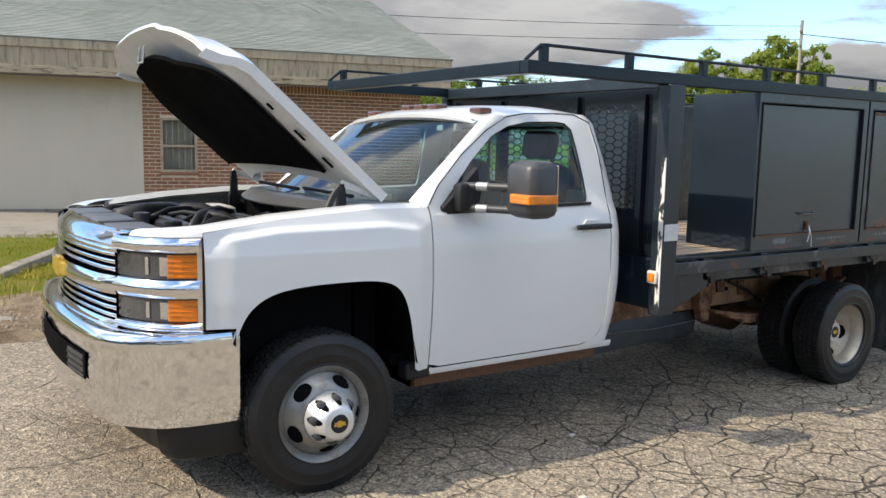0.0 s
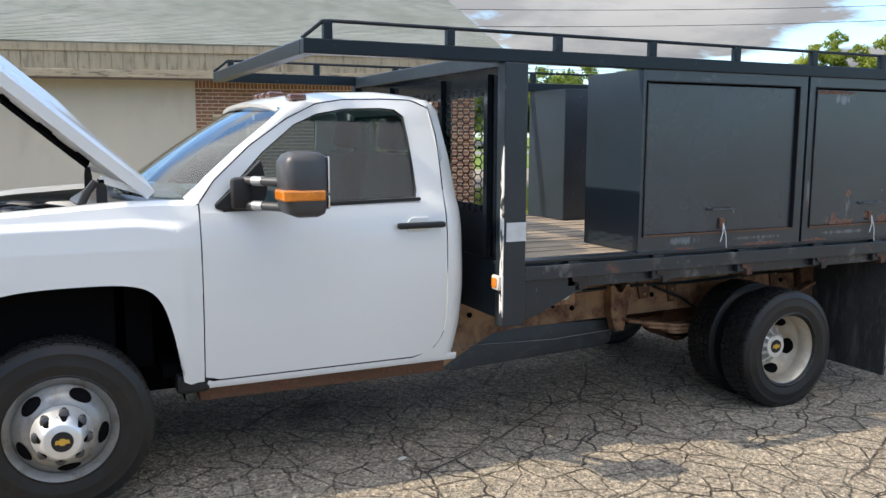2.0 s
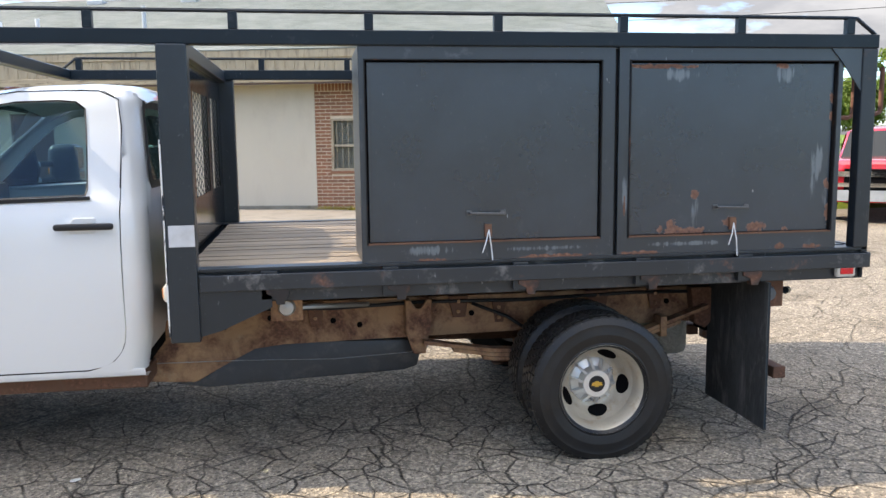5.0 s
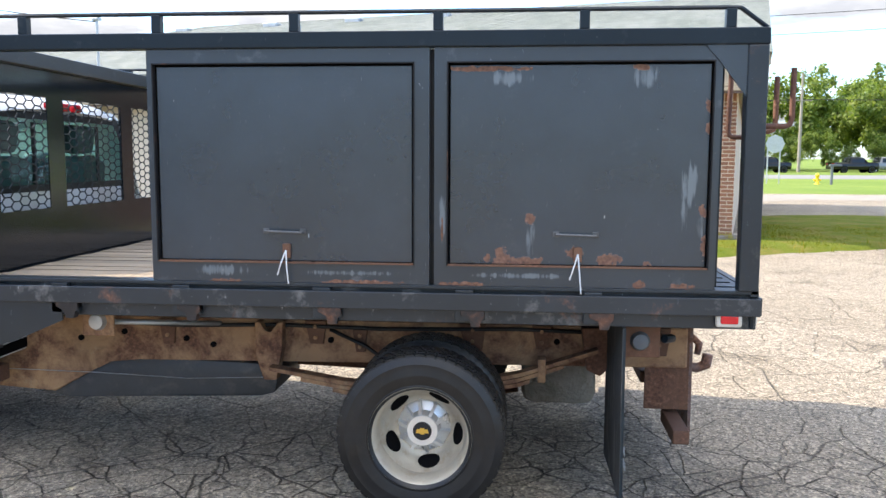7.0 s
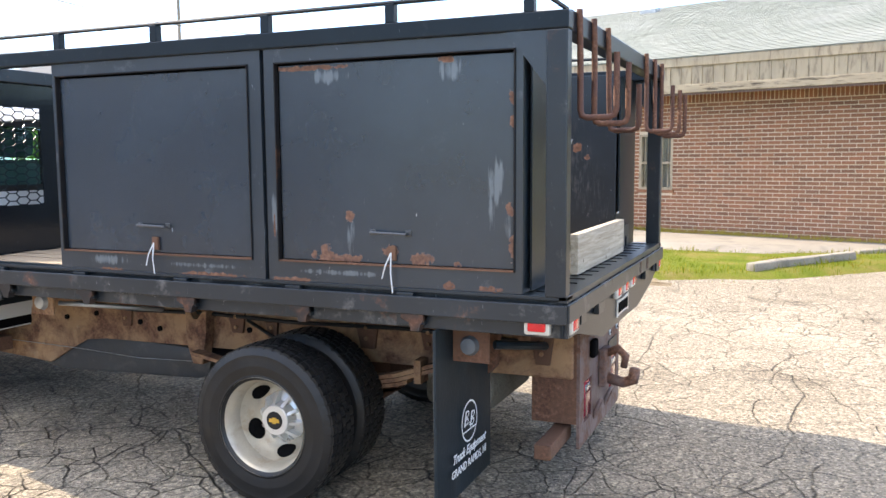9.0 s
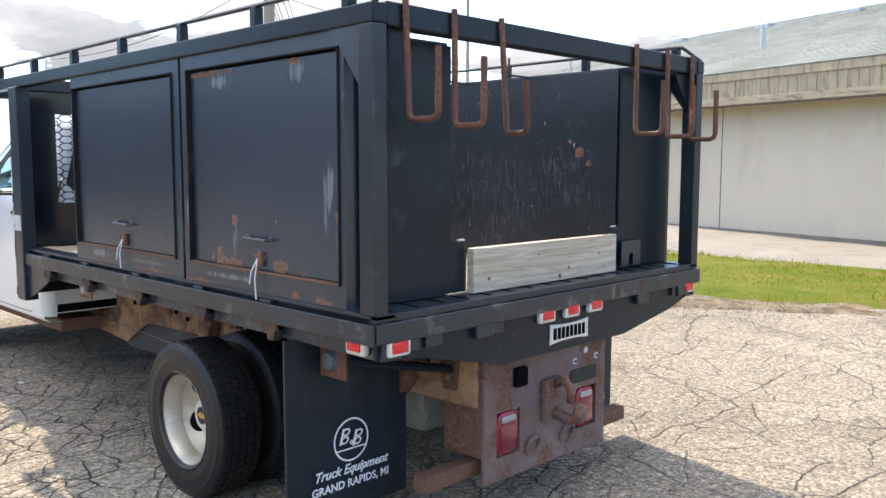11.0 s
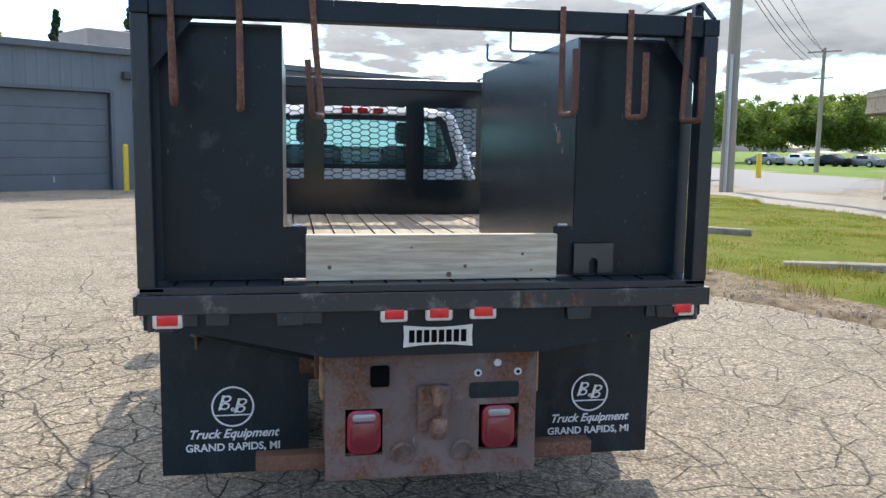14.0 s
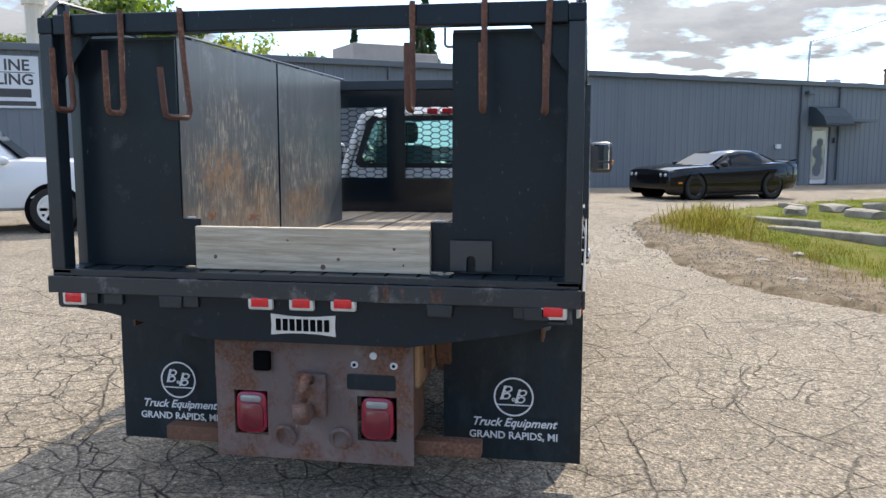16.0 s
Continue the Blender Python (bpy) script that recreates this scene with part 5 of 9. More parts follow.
for pts in (((-26.2, 0.1, GTOP), (29.2, 0.1, GTOP), (29.2, -15, GTOP + 0.7), (-26.2, -15, GTOP + 0.7)), ((-26.2, -30.3, GTOP), (29.2, -30.3, GTOP), (29.2, -15, GTOP + 0.7), (-26.2, -15, GTOP + 0.7))):
    rf.faces.new([rf.verts.new(p) for p in pts])
shop_roof = shoppart("roof", rf, M_GALV, shop, "low metal roof with a grey gutter edge")
shoppart("gutter", box(-26.2, 29.2, 0.03, 0.17, GTOP - 0.16, GTOP + 0.03, 0.015), M_GREYTRIM, shop_roof)
for s in (-6.3, 12.1, 14.4, 22.0, -20.0):
    shoppart("downspout", box(s - 0.05, s + 0.05, 0.03, 0.11, 0.15, GTOP - 0.15, 0.01), M_GREYTRIM, shop)
for d0, d1 in GDOORS:
    od = shoppart("overhead_door", box(d0, d1, -0.19, -0.15, 0.05, 3.0), M_GDOOR, shop, "closed slate-grey sectional overhead door")
    for k in range(6):
        shoppart("panel", box(d0 + 0.02, d1 - 0.02, -0.15, -0.125, 0.20 + k * 0.465, 0.655 + k * 0.465, 0.01), M_GDOOR, od)
    shoppart("bottom_seal", box(d0 + 0.02, d1 - 0.02, -0.149, -0.12, 0.10, 0.19, 0.01), M_GREYTRIM, od)
    shoppart("lift_handle", box((d0 + d1) / 2 - 0.02, (d0 + d1) / 2 + 0.02, -0.125, -0.10, 0.45, 0.62, 0.005), M_GALV, od)
    shoppart("door_frame", add_box(add_box(box(d0 - 0.10, d0, -0.15, 0.035, 0.1, 3.08), d1, d1 + 0.10, -0.15, 0.035, 0.1, 3.08), d0, d1, -0.15, 0.035, 3.0, 3.10), M_GREYTRIM, od)
gd = shoppart("entrance_door", box(ED0, ED1, -0.12, -0.09, 0.02, 2.4), M_SIGN, shop, "white-framed glazed entrance door with stickers")
shoppart("pane", box(ED0 + 0.14, ED1 - 0.14, -0.089, -0.08, 0.2, 2.25), M_LAMP_CLEAR, gd)
for k, (zz, rr) in enumerate(((1.75, 0.20), (1.35, 0.30), (0.95, 0.24), (0.6, 0.28))):
    shoppart("sticker", lathe([(0.0, 0.004), (rr, 0.003)], (ED0 + 0.55 + 0.07 * (-1) ** k, -0.079, zz), 9), M_GREYTRIM, gd)
aw = bmesh.new()
add_prism(aw, [(0.03, 3.25), (0.35, 3.18), (0.75, 2.85), (0.9, 2.55), (0.9, 2.45), (0.03, 2.45)], "x", ED0 - 0.25, ED1 + 0.35)
shoppart("awning", aw, M_AWNING, shop, "dark blue-grey canvas entrance awning")
shoppart("canopy", box(ED1 + 0.35, ED1 + 1.9, 0.03, 0.8, 2.62, 2.75, 0.01), M_GREYTRIM, shop)
shoppart("wall_lamp", box(-6.72, -6.4, 0.03, 0.25, 3.4, 3.62, 0.02), M_DARKGREY, shop)
vent = shoppart("louvre_vent", box(-5.25, -4.35, 0.015, 0.06, 1.23, 2.10, 0.01), M_LOUVRE, shop, "pale grey louvred wall vent")
for k in range(8):
    shoppart("slat", prism([(0.06, 1.29 + k * 0.1), (0.10, 1.27 + k * 0.1), (0.10, 1.285 + k * 0.1), (0.06, 1.36 + k * 0.1)], "x", -5.2, -4.4), M_LOUVRE, vent)
shoppart("wall_box", box(10.7, 10.95, 0.03, 0.14, 1.5, 1.68, 0.01), M_SIGN, shop)
shoppart("wall_box", box(14.1, 14.25, 0.03, 0.12, 1.75, 1.95, 0.01), M_DARKGREY, shop)
shoppart("wall_lamp", box(12.3, 12.65, 0.03, 0.25, 3.72, 3.86, 0.02), M_GREYTRIM, shop)
shoppart("roof_mast", tube([(12.8, -0.3, GTOP - 0.2), (12.8, -0.3, GTOP + 1.0), (12.85, -0.3, GTOP + 1.7), (13.0, -0.3, GTOP + 1.75)], 0.045, 8), M_GALV, shop)
for s, h in ((4.3, 0.12), (6.0, 0.2), (8.6, 0.22), (10.6, 0.18), (16.6, 0.3), (18.5, 0.2), (1.4, 0.1)):
    shoppart("roof_vent", box(s - 0.22, s + 0.22, -2.4, -1.9, GTOP, GTOP + 0.1 + h, 0.03), M_GALV, shop_roof)

hv = thing("rooftop_unit", GREY_M @ Vector((-5.4, -3.0, GTOP)), "beige rooftop heating and cooling unit", "rooftop unit")
shoppart("casing", box(-6.6, -4.4, -4.6, -2.4, GTOP + 0.05, GTOP + 0.85, 0.03), M_ROOFUNIT, hv)
shoppart("hood", box(-4.4, -3.3, -4.3, -2.6, GTOP + 0.05, GTOP + 0.62, 0.03), M_ROOFUNIT, hv)
ch = thing("chimney_pipe", GREY_M @ Vector((-16.3, -1.5, GTOP)), "pale roof chimney stack with a flat cap", "chimney")
shoppart("stack", tube([(-16.3, -1.5, GTOP - 0.2), (-16.3, -1.5, GTOP + 1.25)], 0.26, 14), M_CREAM, ch)
shoppart("cap", tube([(-16.3, -1.5, GTOP + 1.25), (-16.3, -1.5, GTOP + 1.38)], 0.34, 14), M_CREAM, ch)

vt = thing("roof_ventilator", GREY_M @ Vector((21.7, -3.0, GTOP)), "rusty brown drum ventilator on the metal roof", "ventilator")
shoppart("drum", tube([(21.7, -3.0, GTOP + 0.1), (21.7, -3.0, GTOP + 1.05)], 0.30, 14), M_RUST, vt, "", True)
shoppart("cap", tube([(21.7, -3.0, GTOP + 1.05), (21.7, -3.0, GTOP + 1.12), (21.7, -3.0, GTOP + 1.18)], [0.36, 0.36, 0.10], 14), M_RUST, vt, "", True)

# wall sign: readable endings of the words, the number and address as bars
sg = thing("wall_sign", GREY_M @ Vector((-17.3, 0.05, 3.2)), "white wall sign with dark lettering on the metal siding", "sign")
shoppart("board", box(-19.3, -16.3, 0.03, 0.06, 2.6, 3.95, 0.004), M_SIGN, sg)


def sign_text(words, s, z, size):
    p = GREY_M @ Vector((s, 0.064, z))
    add_text("lettering", words, size, Matrix.Translation(p) @ Matrix(((GD.x, 0, GN.x, 0), (GD.y, 0, GN.y, 0), (0, 1, 0, 0), (0, 0, 0, 1))), M_DARKGREY, sg, "dark sign lettering")


sign_text("INE", -16.82, 3.70, 0.40)
sign_text("LING", -16.88, 3.33, 0.40)
shoppart("lettering_bar", box(-17.4, -16.5, 0.06, 0.065, 2.88, 3.10), M_DARKGREY, sg)
shoppart("lettering_bar", box(-17.9, -16.4, 0.06, 0.065, 2.66, 2.78), M_DARKGREY, sg)
shoppart("rule", box(-19.2, -16.4, 0.06, 0.064, 3.51, 3.53), M_DARKGREY, sg)


def bollard(at):
    t = thing("bollard", (*at, ground_z(*at)), "yellow painted steel bollard by the overhead door", "bollard", "yellow bollards")
    z = ground_z(*at)
    part("post", tube([(*at, z - 0.1), (*at, z + 1.28)], 0.075, 16), M_YELLOW, t, smooth=True, angle=40)
    part("cap", lathe_up([(0.075, 0.0), (0.06, 0.04), (0.0, 0.06)], (*at, z + 1.28), 16), M_YELLOW, t, smooth=True)


def lathe_up(prof, c, segs=16):
    bm = bmesh.new()
    rings = [[bm.verts.new((c[0] + r * math.cos(6.28318 * k / segs), c[1] + r * math.sin(6.28318 * k / segs), c[2] + z)) for k in range(segs)] for r, z in prof]
    for a, b in zip(rings, rings[1:]):
        for k in range(segs):
            bm.faces.new((a[k], a[(k + 1) % segs], b[(k + 1) % segs], b[k]))
    return bm


for s in (-6.9, -10.4, -12.12, -14.42):
    p = GREY_M @ Vector((s, 0.55, 0))
    bollard((p.x, p.y))

# tarpaulin-covered machine by the wall
tp = GREY_M @ Vector((-3.5, 0.7, 0.12))
tarp_t = thing("tarpaulin_cover", tp, "dark teal tarpaulin with pale patches draped over a parked machine", "tarpaulin")
TARP_M = Matrix.Translation(tp) @ Matrix.Rotation(math.atan2(GD.y, GD.x), 4, "Z")


def drape(x, y, z):
    """Cloth hanging in pinched folds from an uneven ridge; x, y, z run over a unit cube."""
    top = 1.42 - 0.16 * smooth01(0.05, 0.5, x) - 0.32 * smooth01(-0.18, -0.5, x) + 0.06 * noise.noise(Vector((x * 6, y * 5, 0)))
    h = (z + 0.5)
    fold = (0.030 * math.sin(x * 27 + 3 * noise.noise(Vector((x * 4, 0, z * 2)))) + 0.05 * noise.noise(Vector((x * 8, y * 8, z * 3)))) * (1 - 0.6 * h)
    lean = 0.10 * noise.noise(Vector((x * 3.1, z * 3.7, 4.0)))
    return Vector((x * (1.50 - 0.30 * h) + fold * 0.6, y * (1.0 - 0.35 * h) + (fold + lean) * (2 * y), h * top))


bm = bmesh.new()
bmesh.ops.create_cube(bm, size=1.0)
bmesh.ops.subdivide_edges(bm, edges=bm.edges[:], cuts=23, use_grid_fill=True)
for v in bm.verts:
    v.co = TARP_M @ drape(*v.co)
part("cover", bm, M_TARP, tarp_t, smooth=True)
for a, b, c, d in ((-0.06, 0.22, -0.22, -0.13), (-0.01, 0.05, -0.13, 0.05), (0.12, 0.19, -0.13, 0.10), (-0.12, 0.30, 0.08, 0.16)):
    rows = [[TARP_M @ (drape(x + 0.03 * noise.noise(Vector((x * 9, z * 9, 2))), -0.5, z) + Vector((0, -0.012, 0))) for x in frange(a, b, 8)] for z in frange(c, d, 6)]
    part("pale_print", sheet(rows), M_LOUVRE, tarp_t, "pale patch on the cover", True)


# ---- poles and wires ----
def pole(at, h, r, label, name="utility_pole", arms=()):
    z = ground_z(*at)
    t = thing(name, (*at, z), label, "utility pole", "poles")
    part("post", tube([(*at, z - 0.3), (*at, z + h * 0.5), (*at, z + h)], [r, r * 0.86, r * 0.7], 14), M_POLE, t, smooth=True, angle=50)
    for zz, ln, yaw in arms:
        c, s = math.cos(radians(yaw)), math.sin(radians(yaw))
        part("crossarm", box(-ln / 2, ln / 2, -0.06, 0.06, -0.06, 0.06, 0, Matrix.Translation((*at, z + zz)) @ Matrix.Rotation(radians(yaw), 4, "Z")), M_POLE, t)
    return t


def wire(name, a, b, sag, r, label="black overhead wire sagging between poles"):
    a, b = Vector(a), Vector(b)
    pts = [a.lerp(b, k / 14) - Vector((0, 0, sag * 4 * (k / 14) * (1 - k / 14))) for k in range(15)]
    ob = part(name, tube(pts, r, 5), M_WIRE)
    return tagged(ob, label, "wire", "overhead wires")


P1 = (-20.6, 15.9)
pole(P1, 11.5, 0.27, "tall grey weathered utility pole beside the lawn")
part("conduit", tube([(P1[0] + 0.25, P1[1] - 0.2, -0.1), (P1[0] + 0.25, P1[1] - 0.2, 5.2)], 0.06, 8), M_GALV, bpy.data.objects["utility_pole"])


# ---- the truck ----
truck = thing("flatbed_truck", (2.1, 0, 0.0), "white regular-cab dual-wheel truck with black steel flatbed, hood raised", "truck")


def side_y(z):
    """Half width of the cab at a height."""
    return interp(z, [0.40, 0.50, 0.60, 0.80, 1.0, 1.2, 1.32, 1.385, 1.60, 1.85, 1.90, 1.93], [0.955, 0.985, 1.0, 1.022, 1.03, 1.022, 1.003, 0.972, 0.905, 0.81, 0.775, 0.70])


def tpart(name, bm, mat, parent=None, label="", smooth=False, angle=None):
    return part(name, bm, mat, parent or truck, label, smooth, angle)


def both(fn):
    for s in (-1, 1):
        fn(s)


def side_strip(xs, lo, hi, s, rows=12, inset=0.0, extra=None):
    """Body side between two height curves over x, following the cab's curvature."""
    out = []
    for k in range(rows + 1):
        f = k / rows
        row = []
        for x in xs:
            z = lo(x) * (1 - f) + hi(x) * f
            y = side_y(z) - inset + (extra(x, z) if extra else 0)
            row.append((x, s * y, z))
        out.append(row)
    return out


def rail_z(x):          # belt line
    return interp(x, [-0.9, -0.6, -0.2, 0.3, 0.64, 1.0, 2.0], [1.27, 1.315, 1.365, 1.40, 1.40, 1.385, 1.375])


def door_low(x):
    return interp(x, [0.63, 0.645, 0.665, 1.70, 1.77, 1.82, 1.86, 1.88, 1.89], [0.570, 0.552, 0.548, 0.548, 0.560, 0.585, 0.63, 0.68, 0.75])


# door skin with its glass
GLASS = [(0.705, 1.388), (0.79, 1.466), (0.95, 1.628), (1.125, 1.766), (1.25, 1.822), (1.40, 1.850), (1.60, 1.857), (1.68, 1.85), (1.725, 1.815), (1.735, 1.70), (1.742, 1.55), (1.745, 1.43), (1.735, 1.395), (1.5, 1.390), (1.2, 1.380), (1.0, 1.371), (0.735, 1.360)]
FRAME = [(0.635, 1.40), (0.71, 1.50), (0.89, 1.66), (1.09, 1.795), (1.25, 1.872), (1.40, 1.897), (1.62, 1.905), (1.78, 1.902), (1.875, 1.86), (1.895, 1.72), (1.895, 1.56), (1.893, 1.43), (1.892, 1.372), (1.5, 1.366), (1.2, 1.356), (0.95, 1.346), (0.636, 1.346)]


def doors(s):
    xs = frange(0.634, 1.70, 16) + [1.74, 1.77, 1.795, 1.815, 1.835, 1.85, 1.862, 1.872, 1.88, 1.886, 1.89]
    bm = sheet(side_strip(xs, door_low, lambda x: interp(x, [0.634, 0.95, 1.2, 1.5, 1.89], [1.350, 1.352, 1.360, 1.370, 1.376]), s, 14), 0.02)
    d = tpart("door", bm, M_WHITE, None, "white cab door with black mirror and handle", True, 35)
    bm = bmesh.new()
    add_ring(bm, [(x, s * side_y(z), z) for x, z in FRAME], [(x, s * (side_y(z) - 0.006), z) for x, z in GLASS])
    bmesh.ops.recalc_face_normals(bm, faces=bm.faces[:])
    bmesh.ops.solidify(bm, geom=bm.faces[:], thickness=0.025)
    tpart("window_frame", bm, M_WHITE, d, "", True, 40)
    bm = bmesh.new()
    vs = [bm.verts.new((x, s * (side_y(z) - 0.022), z)) for x, z in GLASS]
    f = bm.faces.new(vs)
    bmesh.ops.triangulate(bm, faces=[f])
    g = tpart("pane", bm, M_GLASS, d)
    seam = [(x, s * (side_y(z) + 0.0005), z) for x, z in FRAME[:12]]
    tpart("door_seam", tube(seam, 0.0032, 5), M_DARK, d)
    # black belt seal and window seal
    tpart("belt_seal", prism([(0.74, 1.352), (1.2, 1.364), (1.755, 1.378), (1.755, 1.394), (1.2, 1.382), (0.74, 1.370)], "y", *sorted((s * 0.968, s * 0.987))), M_PLASTIC, d)
    bm = bmesh.new()
    inn = [(x + (1.28 - x) * 0.02, z + (1.6 - z) * 0.03) for x, z in GLASS]
    add_ring(bm, [(x, s * (side_y(z) - 0.004), z) for x, z in GLASS], [(x, s * (side_y(z) - 0.012), z) for x, z in inn])
    tpart("window_seal", bm, M_PLASTIC, d)
    # mirror sail
    tpart("mirror_sail", prism([(0.735, 1.360), (0.93, 1.370), (0.955, 1.46), (0.925, 1.598), (0.86, 1.530), (0.79, 1.460), (0.705, 1.388), (0.708, 1.368)], "y", *sorted((s * 0.945, s * 0.992)), 0.006), M_PLASTIC, d)
    h = bmesh.new()
    add_box(h, 1.60, 1.87, *sorted((s * 1.030, s * 1.060)), 1.238, 1.270, 0.012)
    tpart("handle", h, M_PLASTIC, d, "black plastic pull handle", True, 40)
    tpart("handle_recess", prism([(1.67, 1.22), (1.78, 1.22), (1.80, 1.255), (1.78, 1.295), (1.69, 1.295), (1.65, 1.255)], "y", *sorted((s * 1.012, s * 1.0245)), 0.004), M_WHITE, d)
    tpart("lower_seam", box(0.66, 1.86, *sorted((s * 0.975, s * 0.9865)), 0.540, 0.547), M_DARK, d)


both(doors)


def mirrors(s):
    y0, y1 = 1.20, 1.42
    bm = bmesh.new()
    add_box(bm, 0.925, 1.13, *sorted((s * y0, s * y1)), 1.35, 1.64, 0.045)
    for v in bm.verts:                     # bowed front, flatter rear
        if v.co.x < 1.0:
            v.co.x += 0.025 * ((v.co.z - 1.5) / 0.15) ** 2
    mir = tpart("side_mirror", bm, M_DARKGREY, None, "dark grey telescopic towing mirror", True, 50)
    mm = Matrix.Translation((1.127, s * (y0 + y1) / 2, 0)) @ Matrix.Rotation(radians(-6.5 * s), 4, "Z")
    tpart("mirror_pane", box(-0.004, 0.006, -0.078, 0.078, 1.46, 1.62, 0.004, mm), M_MIRROR, mir)
    tpart("spot_pane", box(-0.004, 0.006, -0.078, 0.078, 1.385, 1.445, 0.004, mm), M_MIRROR, mir)
    tpart("turn_lens", box(0.918, 1.112, *sorted((s * 1.27, s * (y1 + 0.006))), 1.425, 1.475, 0.01), M_AMBER, mir)
    for z in (1.50, 1.385):
        tpart("arm", tube([(0.83, s * 1.0, z), (0.90, s * 1.10, z), (0.98, s * 1.24, z)], 0.021, 10), M_DARKGREY, mir, "", True, 40)
        tpart("arm_tube", tube([(0.872, s * 1.06, z), (0.905, s * 1.11, z)], 0.0235, 10), M_GALV, mir, "", True, 40)
    tpart("arm_base", box(0.775, 0.865, *sorted((s * 0.965, s * 1.045)), 1.365, 1.515, 0.022), M_PLASTIC, mir, "", True, 40)


both(mirrors)


# cab corner behind the door, sill, rear wall, roof
def cab_back_x(z):
    return interp(z, [0.5, 0.7, 0.9, 1.25, 1.6, 1.86, 1.93], [1.96, 2.0, 2.015, 2.01, 1.985, 1.955, 1.90])


def cab_sides(s):
    rows = []
    for k in range(49):
        z = 0.53 + (1.905 - 0.53) * k / 48
        x0 = interp(z, [0.50, 0.548, 0.56, 0.585, 0.63, 0.68, 0.75, 1.40, 1.72, 1.86, 1.905], [1.60, 1.70, 1.775, 1.824, 1.864, 1.884, 1.894, 1.897, 1.90, 1.88, 1.80])
        xe, ye = cab_back_x(z), side_y(z)
        row = [(x0 + (xe - 0.09 - x0) * q / 4, s * ye, z) for q in range(5)]
        for a in (20, 45, 70, 90):
            row.append((xe - 0.09 + 0.09 * math.sin(radians(a)), s * (ye - 0.09 + 0.09 * math.cos(radians(a))), z))
        rows.append(row)
    tpart("cab_corner", sheet(rows), M_WHITE, None, "", True)
    rows = [[(x, s * y, z) for x in frange(0.56, 1.965, 14)] for y, z in ((0.985, 0.545), (0.988, 0.53), (0.975, 0.505), (0.93, 0.49), (0.85, 0.49))]
    tpart("rocker_panel", sheet(rows), M_WHITE, None, "", True, 40)
    tpart("sill_beam", box(0.62, 1.95, *sorted((s * 0.60, s * 0.87)), 0.41, 0.50, 0.01), M_RUST, None, "rusted underbody sill")


both(cab_sides)

# rear wall with window
RW = [(-0.75, 1.435), (-0.79, 1.48), (-0.69, 1.80), (-0.65, 1.84), (0.65, 1.84), (0.69, 1.80), (0.79, 1.48), (0.75, 1.435)]
bm = bmesh.new()
outer = []
for y, z in RW:
    outer.append((2.008 if z < 1.6 else 1.932, y * (1.13 if z < 1.6 else 1.05), 1.25 if z < 1.6 else 1.895))
add_ring(bm, outer, [(cab_back_x(z) + 0.006, y, z) for y, z in RW])
add_grid(bm, [[(cab_back_x(z), y, z) for y in frange(-0.93, 0.93, 6)] for z in (0.55, 0.8, 1.0, 1.25, 1.30)])
tpart("rear_wall", bm, M_WHITE, None, "white cab rear wall", True, 40)
bm = bmesh.new()
f = bm.faces.new([bm.verts.new((cab_back_x(z) + 0.003, y, z)) for y, z in RW])
tpart("rear_window", bm, M_REAR_GLASS, None, "tinted sliding rear window")
bm = bmesh.new()
add_ring(bm, [(cab_back_x(z) + 0.008, y * 1.03, z + (0.02 if z > 1.6 else -0.02)) for y, z in RW], [(cab_back_x(z) + 0.010, y * 0.95, z + (-0.02 if z > 1.6 else 0.02)) for y, z in RW])
for yy in (-0.35, 0.35):
    add_box(bm, 1.985, 2.004, yy - 0.006, yy + 0.006, 1.45, 1.80)
tpart("window_seal", bm, M_PLASTIC)


def roof_z(x, y):
    c = interp(x, [1.02, 1.10, 1.2, 1.4, 1.7, 1.88, 1.95, 1.98], [1.875, 1.905, 1.93, 1.958, 1.968, 1.955, 1.92, 1.87])
    return c - 0.058 * (abs(y) / 0.757) ** 3.0


rows = []
for k in range(21):
    x = 1.06 + (1.975 - 1.06) * k / 20
    hw = interp(x, [1.06, 1.2, 1.4, 1.8, 1.86, 1.91, 1.95, 1.975], [0.745, 0.757, 0.760, 0.760, 0.745, 0.715, 0.66, 0.60])
    rows.append([(x - 0.04 * (1 - (j / 8 - 1) ** 2) * max(0, 1 - (x - 1.06) / 0.3), hw * (j / 8 - 1), roof_z(x, hw * (j / 8 - 1))) for j in range(17)])
tpart("roof", sheet(rows, 0.02), M_WHITE, None, "white cab roof", True, 40)


# A pillars between the door frame and the windshield
def pillars(s):
    fx = [0.635, 0.71, 0.89, 1.09, 1.25]
    fz = [1.392, 1.50, 1.66, 1.795, 1.872]
    rows = []
    for k in range(17):
        f = k / 16
        x = 0.60 + 0.65 * f
        z = interp(x, fx, fz) if x > 0.635 else 1.375
        a = Vector((x + 0.004, s * (side_y(z) - 0.001), z + 0.004))
        e = Vector((0.575 + 0.515 * f, s * (0.865 - 0.10 * f), 1.418 + 0.432 * f))
        m1 = a.lerp(e, 0.25) + Vector((-0.012, s * 0.012, 0.014))
        m2 = a.lerp(e, 0.65) + Vector((-0.012, s * 0.010, 0.014))
        rows.append([a, m1, m2, e])
    tpart("windshield_pillar", sheet(rows, 0.015), M_WHITE, None, "", True, 60)


both(pillars)

